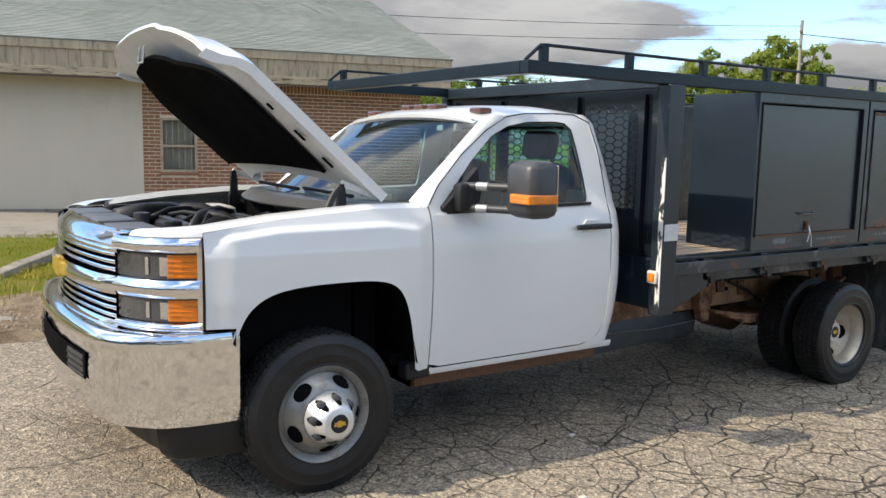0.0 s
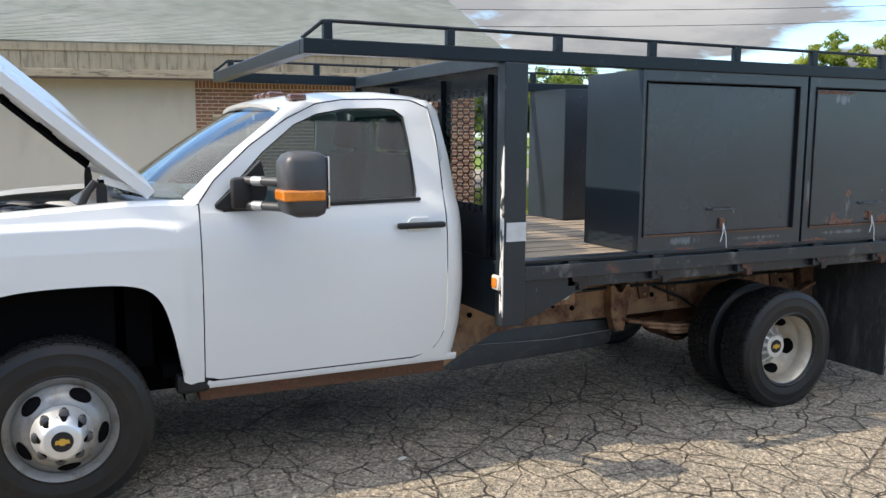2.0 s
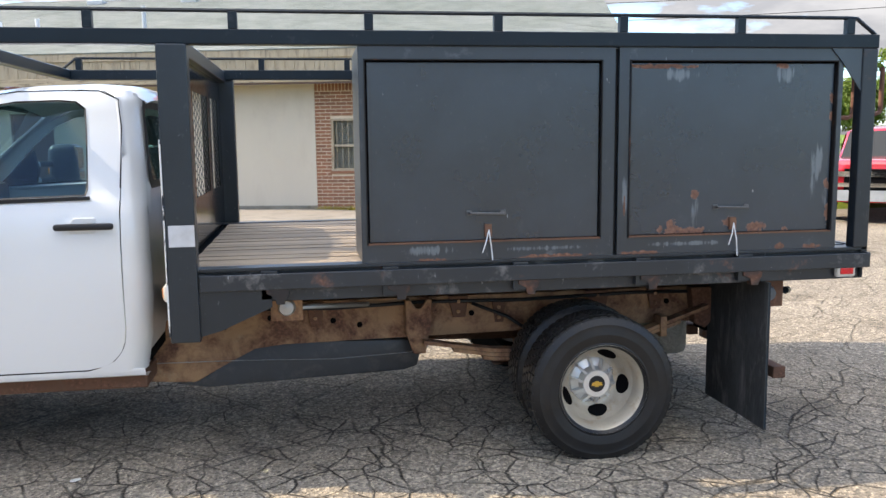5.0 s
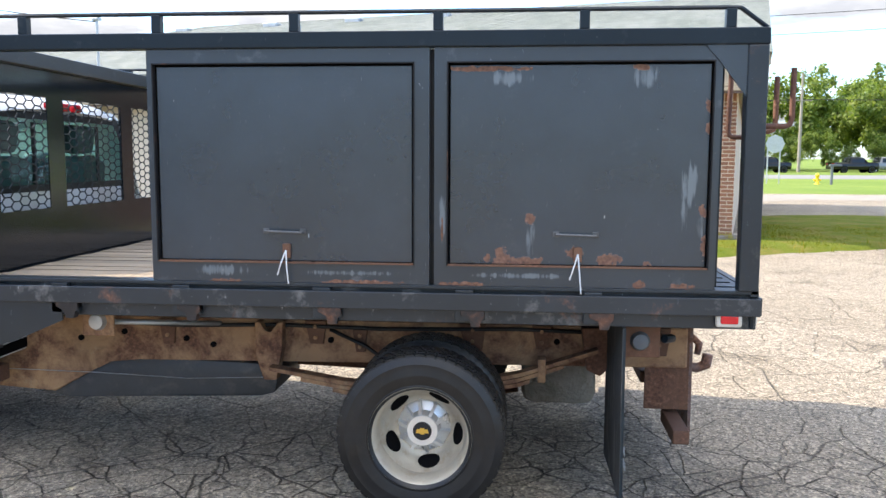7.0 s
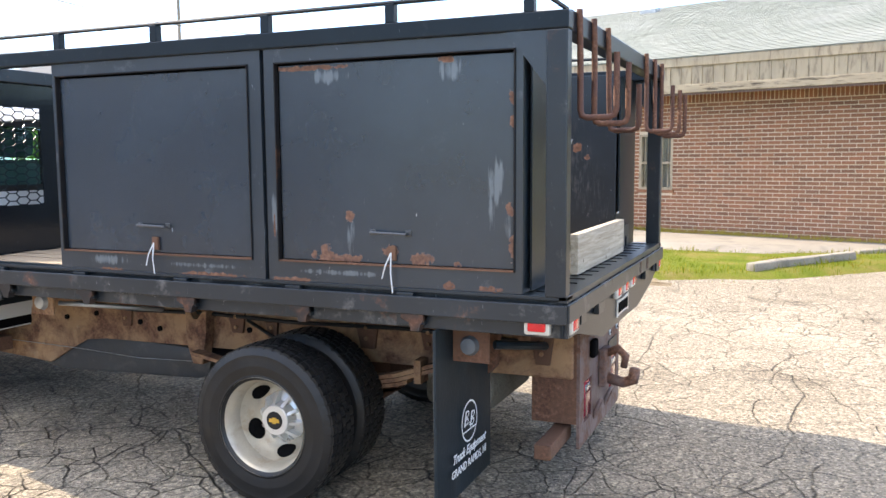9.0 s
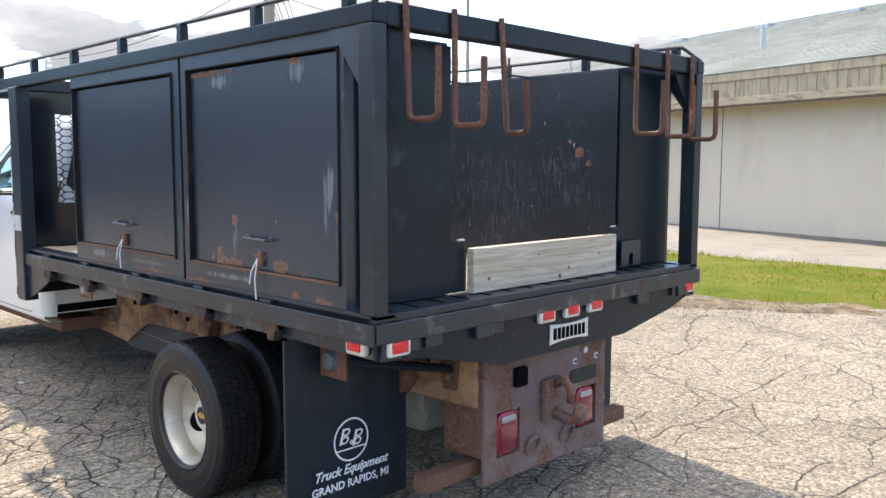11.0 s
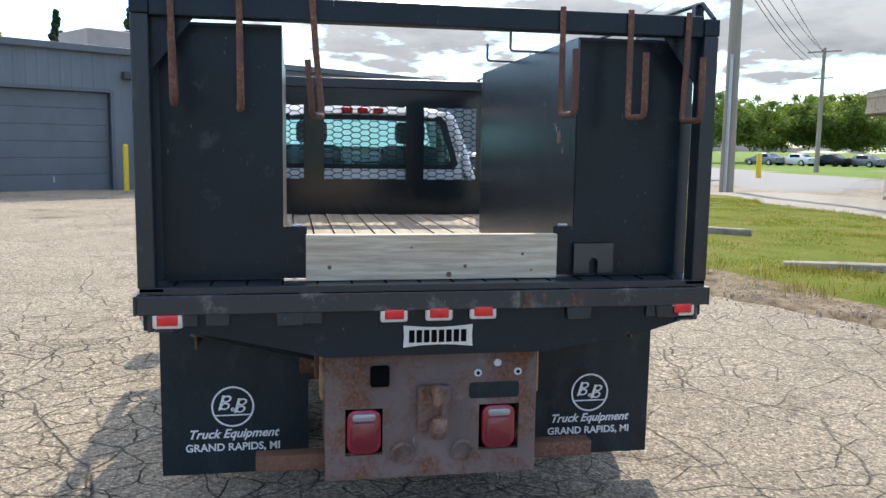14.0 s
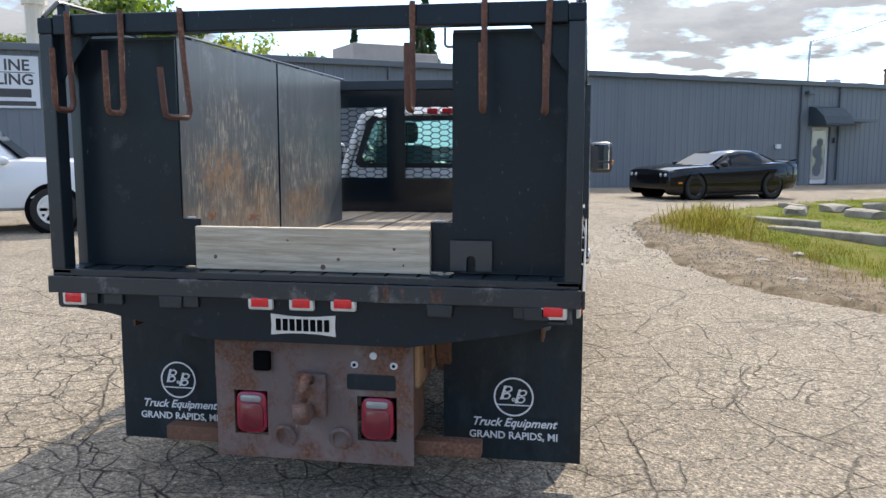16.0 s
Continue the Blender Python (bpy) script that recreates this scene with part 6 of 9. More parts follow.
rows = []
for k in range(11):
    f = k / 10
    row = []
    for j in range(17):
        v = j / 8 - 1
        hw = 0.865 - 0.10 * f
        x = 0.32 + 0.72 * f + (0.255 - 0.205 * f) * v * v
        row.append((x, hw * v, 1.40 + 0.475 * f + (0.018 - 0.043 * f) * v * v + 0.02 * math.sin(math.pi * f) * (1 - v * v)))
    rows.append(row)
tpart("windshield", sheet(rows), M_SCREEN, None, "raked tinted windshield", True)
rows = [[(p[0] - 0.004, p[1] * 0.95, p[2] + 0.003) for p in r] for r in rows[-3:]]
tpart("sun_band", sheet([[tuple(Vector(a).lerp(Vector(b), 0.35)) for a, b in zip(rows[1], rows[2])], rows[2]]), M_GLASS_DARK, None, "", True)
# cowl and wipers
rows = [[(0.12 + 0.22 * v * v + d, 0.86 * v, z) for v in frange(-1, 1, 12)] for d, z in ((-0.02, 1.36), (0.04, 1.40), (0.20, 1.405), (0.24, 1.385))]
tpart("cowl_panel", sheet(rows, 0.01), M_BAY, None, "grey plastic cowl panel", True, 40)
for yy in (-0.35, 0.35):
    tpart("wiper", tube([(0.36, yy - 0.3, 1.43), (0.33, yy, 1.44), (0.36, yy + 0.32, 1.44)], 0.011, 6), M_PLASTIC)
for yy in (-0.62, -0.16, 0.0, 0.16, 0.62):
    b = box(1.155, 1.245, yy - 0.055, yy + 0.055, roof_z(1.2, yy) - 0.005, roof_z(1.2, yy) + 0.028, 0.012)
    tpart("clearance_lamp", b, simple("smoked_amber_lens", (0.10, 0.03, 0.015), 0.2, coat=0.8) if "smoked_amber_lens" not in bpy.data.materials else bpy.data.materials["smoked_amber_lens"], None, "smoked amber roof clearance lamp", True, 40)
for yy in (-0.13, 0.0, 0.13):
    tpart("brake_lamp", box(1.955, 2.0, yy - 0.045, yy + 0.045, 1.875, 1.925, 0.012), M_RED, None, "red high brake lamp", True, 40)
tpart("inspection_sticker", box(1.0, 1.002, -0.53, -0.47, 1.79, 1.82), M_CAP)

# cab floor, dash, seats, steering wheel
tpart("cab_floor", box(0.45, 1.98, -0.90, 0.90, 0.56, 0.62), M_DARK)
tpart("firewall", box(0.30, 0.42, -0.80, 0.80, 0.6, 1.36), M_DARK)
bm = box(0.44, 0.80, -0.86, 0.86, 1.08, 1.40, 0.05)
dash = tpart("dashboard", bm, M_DARKGREY, None, "dark grey dashboard", True, 40)
tpart("instrument_hood", box(0.62, 0.86, -0.60, -0.22, 1.30, 1.45, 0.04), M_DARKGREY, dash, "", True, 40)
bm = bmesh.new()
tor = [(0.93 + 0.19 * math.sin(radians(a)) * math.sin(radians(25)) * 1, -0.41 + 0.19 * math.cos(radians(a)), 1.30 + 0.19 * math.sin(radians(a)) * math.cos(radians(25))) for a in range(0, 361, 15)]
add_tube(bm, tor, 0.016, 8)
add_box(bm, 0.90, 0.95, -0.55, -0.27, 1.27, 1.33, 0.01)
add_tube(bm, [(0.75, -0.41, 1.2), (0.93, -0.41, 1.30)], 0.03, 8)
tpart("steering_wheel", bm, M_PLASTIC, None, "black steering wheel", True, 40)
for yy in (-0.42, 0.42):
    seat = tpart("seat", box(1.20, 1.72, yy - 0.27, yy + 0.27, 0.80, 1.02, 0.06), M_GREYCLOTH, None, "dark grey cloth bucket seat", True, 40)
    bm = box(-0.09, 0.09, -0.25, 0.25, 0.0, 0.62, 0.06, pose(1.70, yy, 1.0, 0, 12, 0))
    tpart("backrest", bm, M_GREYCLOTH, seat, "", True, 40)
    tpart("headrest", box(-0.06, 0.06, -0.13, 0.13, 0.64, 0.82, 0.04, pose(1.70, yy, 1.0, 0, 10, 0)), M_GREYCLOTH, seat, "", True, 40)
tpart("centre_seat", box(1.22, 1.74, -0.14, 0.14, 0.80, 1.30, 0.05), M_GREYCLOTH, None, "", True, 40)


# fenders with raised wheel arches


ARCH = [(-0.428, 0.74), (-0.425, 0.80), (-0.41, 0.87), (-0.36, 0.955), (-0.27, 1.015), (-0.12, 1.045), (0.10, 1.052), (0.28, 1.045), (0.385, 1.015), (0.445, 0.945), (0.485, 0.82), (0.515, 0.66), (0.53, 0.565), (0.535, 0.50)]


def eased(pts, n=8):
    """Rounded curve through the points, which run along x."""
    out = []
    for k in range(1, len(pts) - 2):
        p0, p1, p2, p3 = (Vector(p) for p in pts[k - 1:k + 3])
        for q in range(n):
            f = q / n
            out.append(tuple(0.5 * (2 * p1 + (p2 - p0) * f + (2 * p0 - 5 * p1 + 4 * p2 - p3) * f * f + (3 * p1 - p0 - 3 * p2 + p3) * f ** 3)))
    return out + [pts[-2]]


ARCH_CURVE = sorted(eased(ARCH))


def arch_z(x):
    """Top edge of the wheel opening."""
    return interp(x, [p[0] for p in ARCH_CURVE], [p[1] for p in ARCH_CURVE])


def flare(x, z):
    """Square-shouldered swelling over the wheel."""
    top = interp(x, [-0.62, -0.45, -0.2, 0.35, 0.60, 0.64], [1.12, 1.285, 1.312, 1.318, 1.29, 1.22])
    a = smooth01(top + 0.014, top - 0.012, z)
    b = smooth01(-0.56, -0.40, x) * (1 - smooth01(0.53, 0.62, x))
    return 0.036 * a * b


def fenders(s):
    xs = [-0.55, -0.52, -0.49, -0.46, -0.44, -0.425, -0.41, -0.385, -0.36, -0.31, -0.27, -0.2, -0.12, 0, 0.10, 0.2, 0.28, 0.34, 0.385, 0.415, 0.445, 0.465, 0.485, 0.515, 0.53, 0.56, 0.60, 0.628]

    def low(x):
        if x < -0.425:
            return 0.885
        if x > 0.53:
            return 0.545
        return max(arch_z(x), 0.545)
    xs = sorted(set(xs[:5] + [-0.4251] + xs[6:] + [round(p[0], 4) for p in ARCH_CURVE[::2]]))
    bm = bmesh.new()
    add_grid(bm, side_strip(xs, low, lambda x: rail_z(x) - 0.012, s, 44, 0, flare))
    # fender top rolling inwards to the hood gap
    rows = []
    for dy, dz in ((0.0, -0.012), (0.02, 0.0), (0.06, 0.008), (0.13, 0.006), (0.15, -0.02)):
        rows.append([(x, s * (side_y(rail_z(x)) - dy - 0.012 * smooth01(-0.2, -0.55, x)), rail_z(x) + dz) for x in xs])
    add_grid(bm, rows)
    bmesh.ops.remove_doubles(bm, verts=bm.verts[:], dist=0.002)
    f = tpart("fender", bm, M_WHITE, None, "white front fender with squared wheel arch", True, 50)
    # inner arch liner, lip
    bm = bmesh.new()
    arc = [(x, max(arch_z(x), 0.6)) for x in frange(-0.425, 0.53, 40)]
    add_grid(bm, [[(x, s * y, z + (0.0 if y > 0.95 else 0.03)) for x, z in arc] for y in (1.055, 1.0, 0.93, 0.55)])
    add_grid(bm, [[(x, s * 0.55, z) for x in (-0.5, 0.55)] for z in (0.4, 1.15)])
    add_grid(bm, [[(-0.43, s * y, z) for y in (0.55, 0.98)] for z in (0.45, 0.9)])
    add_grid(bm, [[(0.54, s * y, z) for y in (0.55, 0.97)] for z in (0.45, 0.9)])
    # liner colour carries the deep shade of the wheel well
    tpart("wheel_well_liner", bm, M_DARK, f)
    tpart("lip_moulding", box(0.50, 0.655, *sorted((s * 0.90, s * 0.99)), 0.49, 0.585, 0.02), M_PLASTIC, f)
    return f


both(fenders)

# radiator support, engine bay
bay = tpart("radiator_cover", sheet([[(x, y, z + 0.01 * math.sin(9 * y) * (abs(y) < 0.6)) for y in frange(-w, w, 20)] for x, z, w in ((-0.89, 1.25, 0.55), (-0.85, 1.275, 0.64), (-0.76, 1.285, 0.76), (-0.60, 1.28, 0.80), (-0.56, 1.20, 0.80))], 0.02), M_BAY, None, "grey plastic radiator cover under the open hood", True, 40)
for yy, w in ((-0.45, 0.16), (0.05, 0.22), (0.48, 0.16)):
    tpart("cover_rib", box(-0.82, -0.62, yy - w, yy + w, 1.268, 1.30, 0.012), M_BAY, bay, "", True, 40)
tpart("engine_cover", box(-0.45, 0.16, -0.30, 0.32, 1.05, 1.26, 0.04), M_PLASTIC, None, "black ribbed engine cover", True, 40)
for k in range(6):
    tpart("cover_rib", box(-0.40 + k * 0.09, -0.36 + k * 0.09, -0.26, 0.28, 1.26, 1.275, 0.004), M_DARKGREY, bay)
eng = tpart("battery", box(-0.42, -0.16, -0.80, -0.52, 1.0, 1.25, 0.012), M_PLASTIC, None, "black battery box", True, 40)
tpart("terminal", box(-0.36, -0.30, -0.78, -0.74, 1.25, 1.28, 0.004), M_RED, eng)
tpart("air_cleaner", box(-0.45, -0.05, 0.48, 0.82, 0.98, 1.28, 0.05), M_PLASTIC, None, "black air cleaner housing", True, 40)
tpart("coolant_tank", box(-0.06, 0.16, 0.5, 0.8, 1.05, 1.30, 0.05), M_BEZEL, None, "pale coolant tank", True, 40)
tpart("fuse_box", box(-0.08, 0.16, -0.80, -0.50, 1.02, 1.285, 0.02), M_DARKGREY, None, "black fuse box", True, 40)
tpart("brake_reservoir", tube([(0.20, -0.55, 1.1), (0.20, -0.55, 1.33)], 0.05, 12), M_BEZEL, None, "", True, 40)
rng = random.Random(9)
for k in range(9):
    a = Vector((rng.uniform(-0.5, 0.2), rng.uniform(-0.7, 0.7), 1.26))
    b = Vector((rng.uniform(-0.5, 0.2), rng.uniform(-0.7, 0.7), 1.24))
    mid = (a + b) / 2 + Vector((0, 0, 0.05))
    tpart("hose", tube([a, a.lerp(mid, 0.5) + Vector((0, 0, 0.02)), mid, mid.lerp(b, 0.5), b], rng.choice((0.012, 0.018, 0.03)), 8), M_PLASTIC, None, "", True)
for k, (x, y) in enumerate(((-0.50, -0.62), (-0.48, -0.30), (-0.50, 0.25), (-0.46, 0.60))):
    tpart("filler_cap", tube([(x, y, 1.24), (x, y, 1.295), (x, y, 1.30)], [0.045, 0.045, 0.03], 14), M_PLASTIC if k % 2 else M_DARKGREY, None, "", True, 40)
for k in range(7):
    yy = -0.72 + k * 0.24
    tpart("clip", box(-0.83, -0.80, yy - 0.02, yy + 0.02, 1.275, 1.29, 0.004), M_DARK, bay)
tpart("intake_duct", tube([(-0.62, 0.30, 1.25), (-0.45, 0.36, 1.28), (-0.30, 0.45, 1.28), (-0.2, 0.55, 1.25)], [0.07, 0.065, 0.06, 0.06], 14), M_PLASTIC, None, "ribbed black air intake duct", True)
tpart("fuel_rail", tube([(-0.35, -0.36, 1.24), (0.12, -0.36, 1.25)], 0.014, 8), M_GALV, None, "", True)
tpart("wiring_loom", tube([(-0.50, -0.78, 1.27), (-0.2, -0.70, 1.30), (0.1, -0.66, 1.31), (0.22, -0.4, 1.32), (0.24, 0.1, 1.32)], 0.016, 8), M_PLASTIC, None, "", True)
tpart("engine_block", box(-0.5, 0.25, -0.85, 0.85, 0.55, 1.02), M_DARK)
for s in (-1, 1):
    tpart("inner_fender", box(-0.55, 0.3, *sorted((s * 0.80, s * 0.85)), 1.10, 1.30, 0.01), M_PLASTIC)
tpart("strut", tube([(0.10, -0.83, 1.33), (0.16, -0.83, 1.45), (0.20, -0.83, 1.50)], 0.018, 8), M_PLASTIC)

# raised hood
HA = radians(41.2)
HO = Vector((0.43, 0, 1.425))
HU = Vector((-math.cos(HA), 0, math.sin(HA)))
HN = Vector((math.sin(HA), 0, math.cos(HA)))


def hood_pt(u, y, n):
    return HO + HU * u + Vector((0, y, 0)) + HN * n


def hood_len(v):
    return 1.295 - 0.05 * v * v - 0.115 * abs(v) ** 6


def hood_crown(f, v):
    return 0.045 + 0.035 * (1 - v * v) + 0.03 * smooth01(0.55, 0.3, abs(v)) * smooth01(0.1, 0.4, f) - 0.10 * smooth01(0.82, 1.0, f) - 0.012 * smooth01(0.94, 1.0, abs(v))


def hood_rear(v):
    return 0.17 * (1 - abs(v) ** 4)


top = [[hood_pt(hood_rear(j / 12 - 1) + (hood_len(j / 12 - 1) - hood_rear(j / 12 - 1)) * k / 16, 0.86 * (j / 12 - 1) * (1 - 0.05 * (k / 16) ** 2), hood_crown(k / 16, j / 12 - 1)) for j in range(25)] for k in range(17)]
hood = tpart("hood", sheet(top, 0.012), M_WHITE, None, "white hood raised on its hinges", True, 50)
inner = [[hood_pt(hood_rear(v) + 0.015 + (hood_len(v) - hood_rear(v) - 0.018) * f, 0.852 * v * (1 - 0.05 * f * f), hood_crown(f, v) * (0.6 + 0.4 * smooth01(0.8, 1.0, f)) - 0.070 + 0.057 * smooth01(0.84, 1.0, max(abs(v), f))) for v in frange(-1, 1, 24)] for f in frange(0, 1, 16)]
tpart("hood_inner_panel", sheet(inner, 0.008), M_WHITE_IN, hood, "pale inner hood frame", True, 50)
for q in (0, -1):
    flange = [[tuple(r[q]) for r in top], [tuple(Vector(r[q]) - HN * 0.05 + Vector((0, 0.006 if q == 0 else -0.006, 0))) for r in top]]
    tpart("hood_flange", sheet(flange, 0.006), M_WHITE, hood, "", True, 50)


def felt_pt(f, v):
    return hood_pt(0.285 + 0.885 * f, 0.715 * v, hood_crown(f, v) * 0.6 - 0.098 + 0.02 * max(abs(v), abs(2 * f - 1)) ** 6)


fl = []
for f in frange(0, 1, 36):
    w = max(0.015, 1 - max(0.0, (f - 0.52) / 0.48) ** 2.5) ** 0.5
    fl.append([felt_pt(f, v * w) for v in frange(-1, 1, 18)])
tpart("hood_liner", sheet(fl, 0.02), M_FELT, hood, "black felt hood liner", True, 60)
bm = bmesh.new()
pl = [hood_pt(1.21, 0.10, -0.03), hood_pt(1.16, 0.10, -0.10), hood_pt(1.16, 0.20, -0.10), hood_pt(1.21, 0.20, -0.03)]
add_tube(bm, pl, 0.007, 6)
tpart("hood_latch", bm, M_GALV, hood, "bent wire hood striker")
for s in (-1, 1):
    tpart("hinge", prism([(0.185, 1.28), (0.265, 1.28), (0.262, 1.345), (0.245, 1.37), (0.248, 1.45), (0.238, 1.51), (0.208, 1.51), (0.20, 1.45), (0.205, 1.37), (0.188, 1.345)], "y", *sorted((s * 0.775, s * 0.80)), 0.004), M_PLASTIC, hood, "black hood hinge link")
    tpart("hinge", prism([(0.205, 1.495), (0.225, 1.525), (0.44, 1.445), (0.425, 1.42)], "y", *sorted((s * 0.785, s * 0.80)), 0.003), M_WHITE_IN, hood, "pale hood hinge arm")
    for u, w in ((0.33, 0.036), (0.53, 0.036), (0.73, 0.02)):
        p = hood_pt(u, s * 0.80, 0.0)
        b2 = box(-w, w, -0.009, 0.009, -0.004, 0.004, 0, Matrix.Translation(hood_pt(u, s * 0.775, -0.042)) @ Matrix.Rotation(HA, 4, "Y"))
        tpart("slot", b2, M_DARK, hood)

# front end: grille, lamps, bumper


def nose_x(y):
    return -0.925 + 0.085 * (y / 0.68) ** 2


def nose_bar(z0, z1, y0, y1, out, depth, n=16):
    rows = []
    b = min(0.018, (z1 - z0) * 0.25)
    for x, z in [(depth, z0)] + [(-out - b * math.sin(math.pi * q / 6), z0 + (z1 - z0) * q / 6) for q in range(7)] + [(depth, z1)]:
        rows.append([(nose_x(y) + (x if x > 0 else x * (1 - 0.55 * smooth01(0.60, 0.70, abs(y)))), y, z) for y in frange(y0, y1, n)])
    return sheet(rows)


grille = tpart("grille", nose_bar(0.86, 1.25, -0.70, 0.70, -0.05, 0.06), M_DARK, None, "chrome two-bar grille with horizontal slats", True, 40)
cap = sheet([[(nose_x(y) + dx, y, z) for y in frange(-0.70, 0.70, 20)] for dx, z in ((-0.010, 1.222), (-0.018, 1.240), (0.005, 1.275), (0.055, 1.298), (0.085, 1.295))], 0.006)
tpart("bar", cap, M_CHROME, grille, "broad chrome cap over the grille", True, 40)
for z0, z1, out in ((1.205, 1.225, 0.015), (1.015, 1.10, 0.035), (0.845, 0.895, 0.02)):
    tpart("bar", nose_bar(z0, z1, -0.70, 0.70, out, 0.05, 28), M_CHROME, grille, "bright chrome bar", True, 40)
for z in (1.118, 1.152, 1.186, 0.905, 0.940, 0.975):
    tpart("slat", nose_bar(z, z + 0.017, -0.682, 0.682, 0.014, 0.03), M_CHROME, grille, "", True, 40)
tpart("badge", prism([(-0.15, 1.03), (-0.06, 1.03), (-0.06, 1.01), (0.06, 1.01), (0.06, 1.03), (0.15, 1.03), (0.13, 1.09), (0.06, 1.09), (0.06, 1.11), (-0.06, 1.11), (-0.06, 1.09), (-0.13, 1.09)], "x", -0.985, -0.958, 0.004), M_GOLD, grille, "gold cross-shaped badge")


def corner_pts(s, n=10):
    """Plan of the lamp corner from the grille round to the fender."""
    out = []
    for k in range(n + 1):
        f = k / n
        p0, p1, p2, p3 = Vector((nose_x(0.68), 0.68)), Vector((-0.79, 0.82)), Vector((-0.71, 0.955)), Vector((-0.545, 0.985))
        q = p0 * (1 - f) ** 3 + p1 * 3 * f * (1 - f) ** 2 + p2 * 3 * f * f * (1 - f) + p3 * f ** 3
        out.append((q.x, s * q.y))
    return out


def lamp_band(s, z0, z1, a, b, out, n=12, bulge=0.0):
    pts = corner_pts(s, n)
    i0, i1 = round(a * n), round(b * n)
    sel = pts[i0:i1 + 1]
    rows = []
    prof = [(0.03, z0), (-out, z0 + 0.004), (-out, z1 - 0.004), (0.03, z1)]
    if bulge:
        prof = [(0.03, z0)] + [(-out - bulge * math.sin(math.pi * q / 8), z0 + (z1 - z0) * q / 8) for q in range(9)] + [(0.03, z1)]
    for d, z in prof:
        rows.append([(x + d, y + (0.2 * d if s < 0 else -0.2 * d) * 0 - s * d * 0.6, z) for x, y in sel])
    return sheet(rows)


def lamps(s):
    h = tpart("headlamp", lamp_band(s, 0.87, 1.27, 0.0, 1.0, -0.012), M_DARKGREY, None, "stacked headlamps with amber side lenses", True, 40)
    for z0, z1 in ((1.105, 1.215), (0.912, 1.015)):
        tpart("clear_lens", lamp_band(s, z0, z1, 0.0, 0.66, -0.004, 24), M_LAMP_DARK, h, "clear lamp lens", True, 40)
        tpart("reflector", lamp_band(s, z0 + 0.01, z1 - 0.01, 0.59, 0.66, 0.0, 24), M_CHROME, h, "", True, 40)
        tpart("reflector", lamp_band(s, z0 + 0.012, z1 - 0.012, 0.42, 0.44, 0.0, 24), M_CHROME, h, "", True, 40)
        tpart("amber_lens", lamp_band(s, z0, z1, 0.66, 0.94, 0.0, 24), M_AMBER, h, "ribbed amber turn lens", True, 40)
        for k in range(5):
            zz = z0 + (z1 - z0) * (k + 0.5) / 5
            tpart("lens_rib", lamp_band(s, zz - 0.004, zz + 0.004, 0.67, 0.94, 0.004, 24), M_AMBER, h, "", True, 40)
    for z0, z1, o in ((1.222, 1.285, 0.008), (1.02, 1.10, 0.010), (0.868, 0.908, 0.008)):
        tpart("chrome_trim", lamp_band(s, z0, z1, 0.0, 1.0, o, 12, 0.016), M_CHROME, h, "", True, 40)
    tpart("chrome_end", lamp_band(s, 0.868, 1.285, 0.96, 1.0, 0.006, 24), M_CHROME, h, "", True, 40)


both(lamps)


def fender_nose(s):
    """White fender tip running forward over the headlamp."""
    pts = [p for p in corner_pts(s, 14)][3:]
    rows = []
    for k, (inn, z0, z1) in enumerate(((0.0, 1.288, 1.290), (0.006, 1.300, 1.312), (0.03, 1.310, 1.330), (0.08, 1.314, 1.336), (0.13, 1.306, 1.330))):
        row = []
        for q, (x, y) in enumerate(pts):
            f = q / (len(pts) - 1)
            row.append((x + inn * 0.75 * (1 - f * 0.8), y - s * inn * (0.5 + 0.5 * f), z0 * (1 - f) + z1 * f))
        rows.append(row)
    tpart("fender_tip", sheet(rows, 0.004), M_WHITE, None, "", True, 50)


both(fender_nose)


def bumper_plan(off=0.0):
    pts = [(-0.40, -1.03), (-0.50, -1.026), (-0.62, -1.012), (-0.74, -0.975), (-0.84, -0.915), (-0.905, -0.845), (-0.945, -0.765), (-0.975, -0.62), (-1.0, -0.42), (-1.018, -0.2), (-1.022, 0.0)]
    pts += [(x, -y) for x, y in pts[-2::-1]]
    return [(x + off * (1 if abs(y) < 0.95 else 0.2), y * (1 - off * 0.6)) for x, y in pts]


rows = []
for off, z in ((0.10, 0.865), (0.045, 0.872), (0.012, 0.862), (0.0, 0.84), (0.0, 0.80), (0.012, 0.78), (0.01, 0.66), (0.016, 0.56), (0.026, 0.48), (0.04, 0.445), (0.08, 0.44)):
    p = bumper_plan(off)
    rows.append([(x, y, z) for x, y in p])
bumper = tpart("front_bumper", sheet(rows, 0.006), M_CHROME, None, "chrome front bumper", True, 45)
def on_bumper(y, off):
    pts = sorted((abs(q[1]), q[0]) for q in bumper_plan(0.0))
    return interp(abs(y), [q[0] for q in pts], [q[1] for q in pts]) + off


tpart("air_intake", sheet([[(on_bumper(y, 0.004 - 0.0), y, z) for y in frange(-0.60, 0.60, 20)] for z in (0.615, 0.735)], 0.004), M_DARK, bumper, "black lower grille opening")
for s in (-1, 1):
    tpart("intake_vane", sheet([[(on_bumper(y, -0.002), y, z) for y in frange(s * 0.36, s * 0.585, 6)] for z in (0.625, 0.725)], 0.006), M_DARKGREY, bumper, "ribbed grey intake panel")
    for k in range(3):
        tpart("vane_rib", sheet([[(on_bumper(y, -0.008), y, z + 0.03 * k) for y in frange(s * 0.36, s * 0.585, 6)] for z in (0.64, 0.648)], 0.004), M_PLASTIC, bumper)
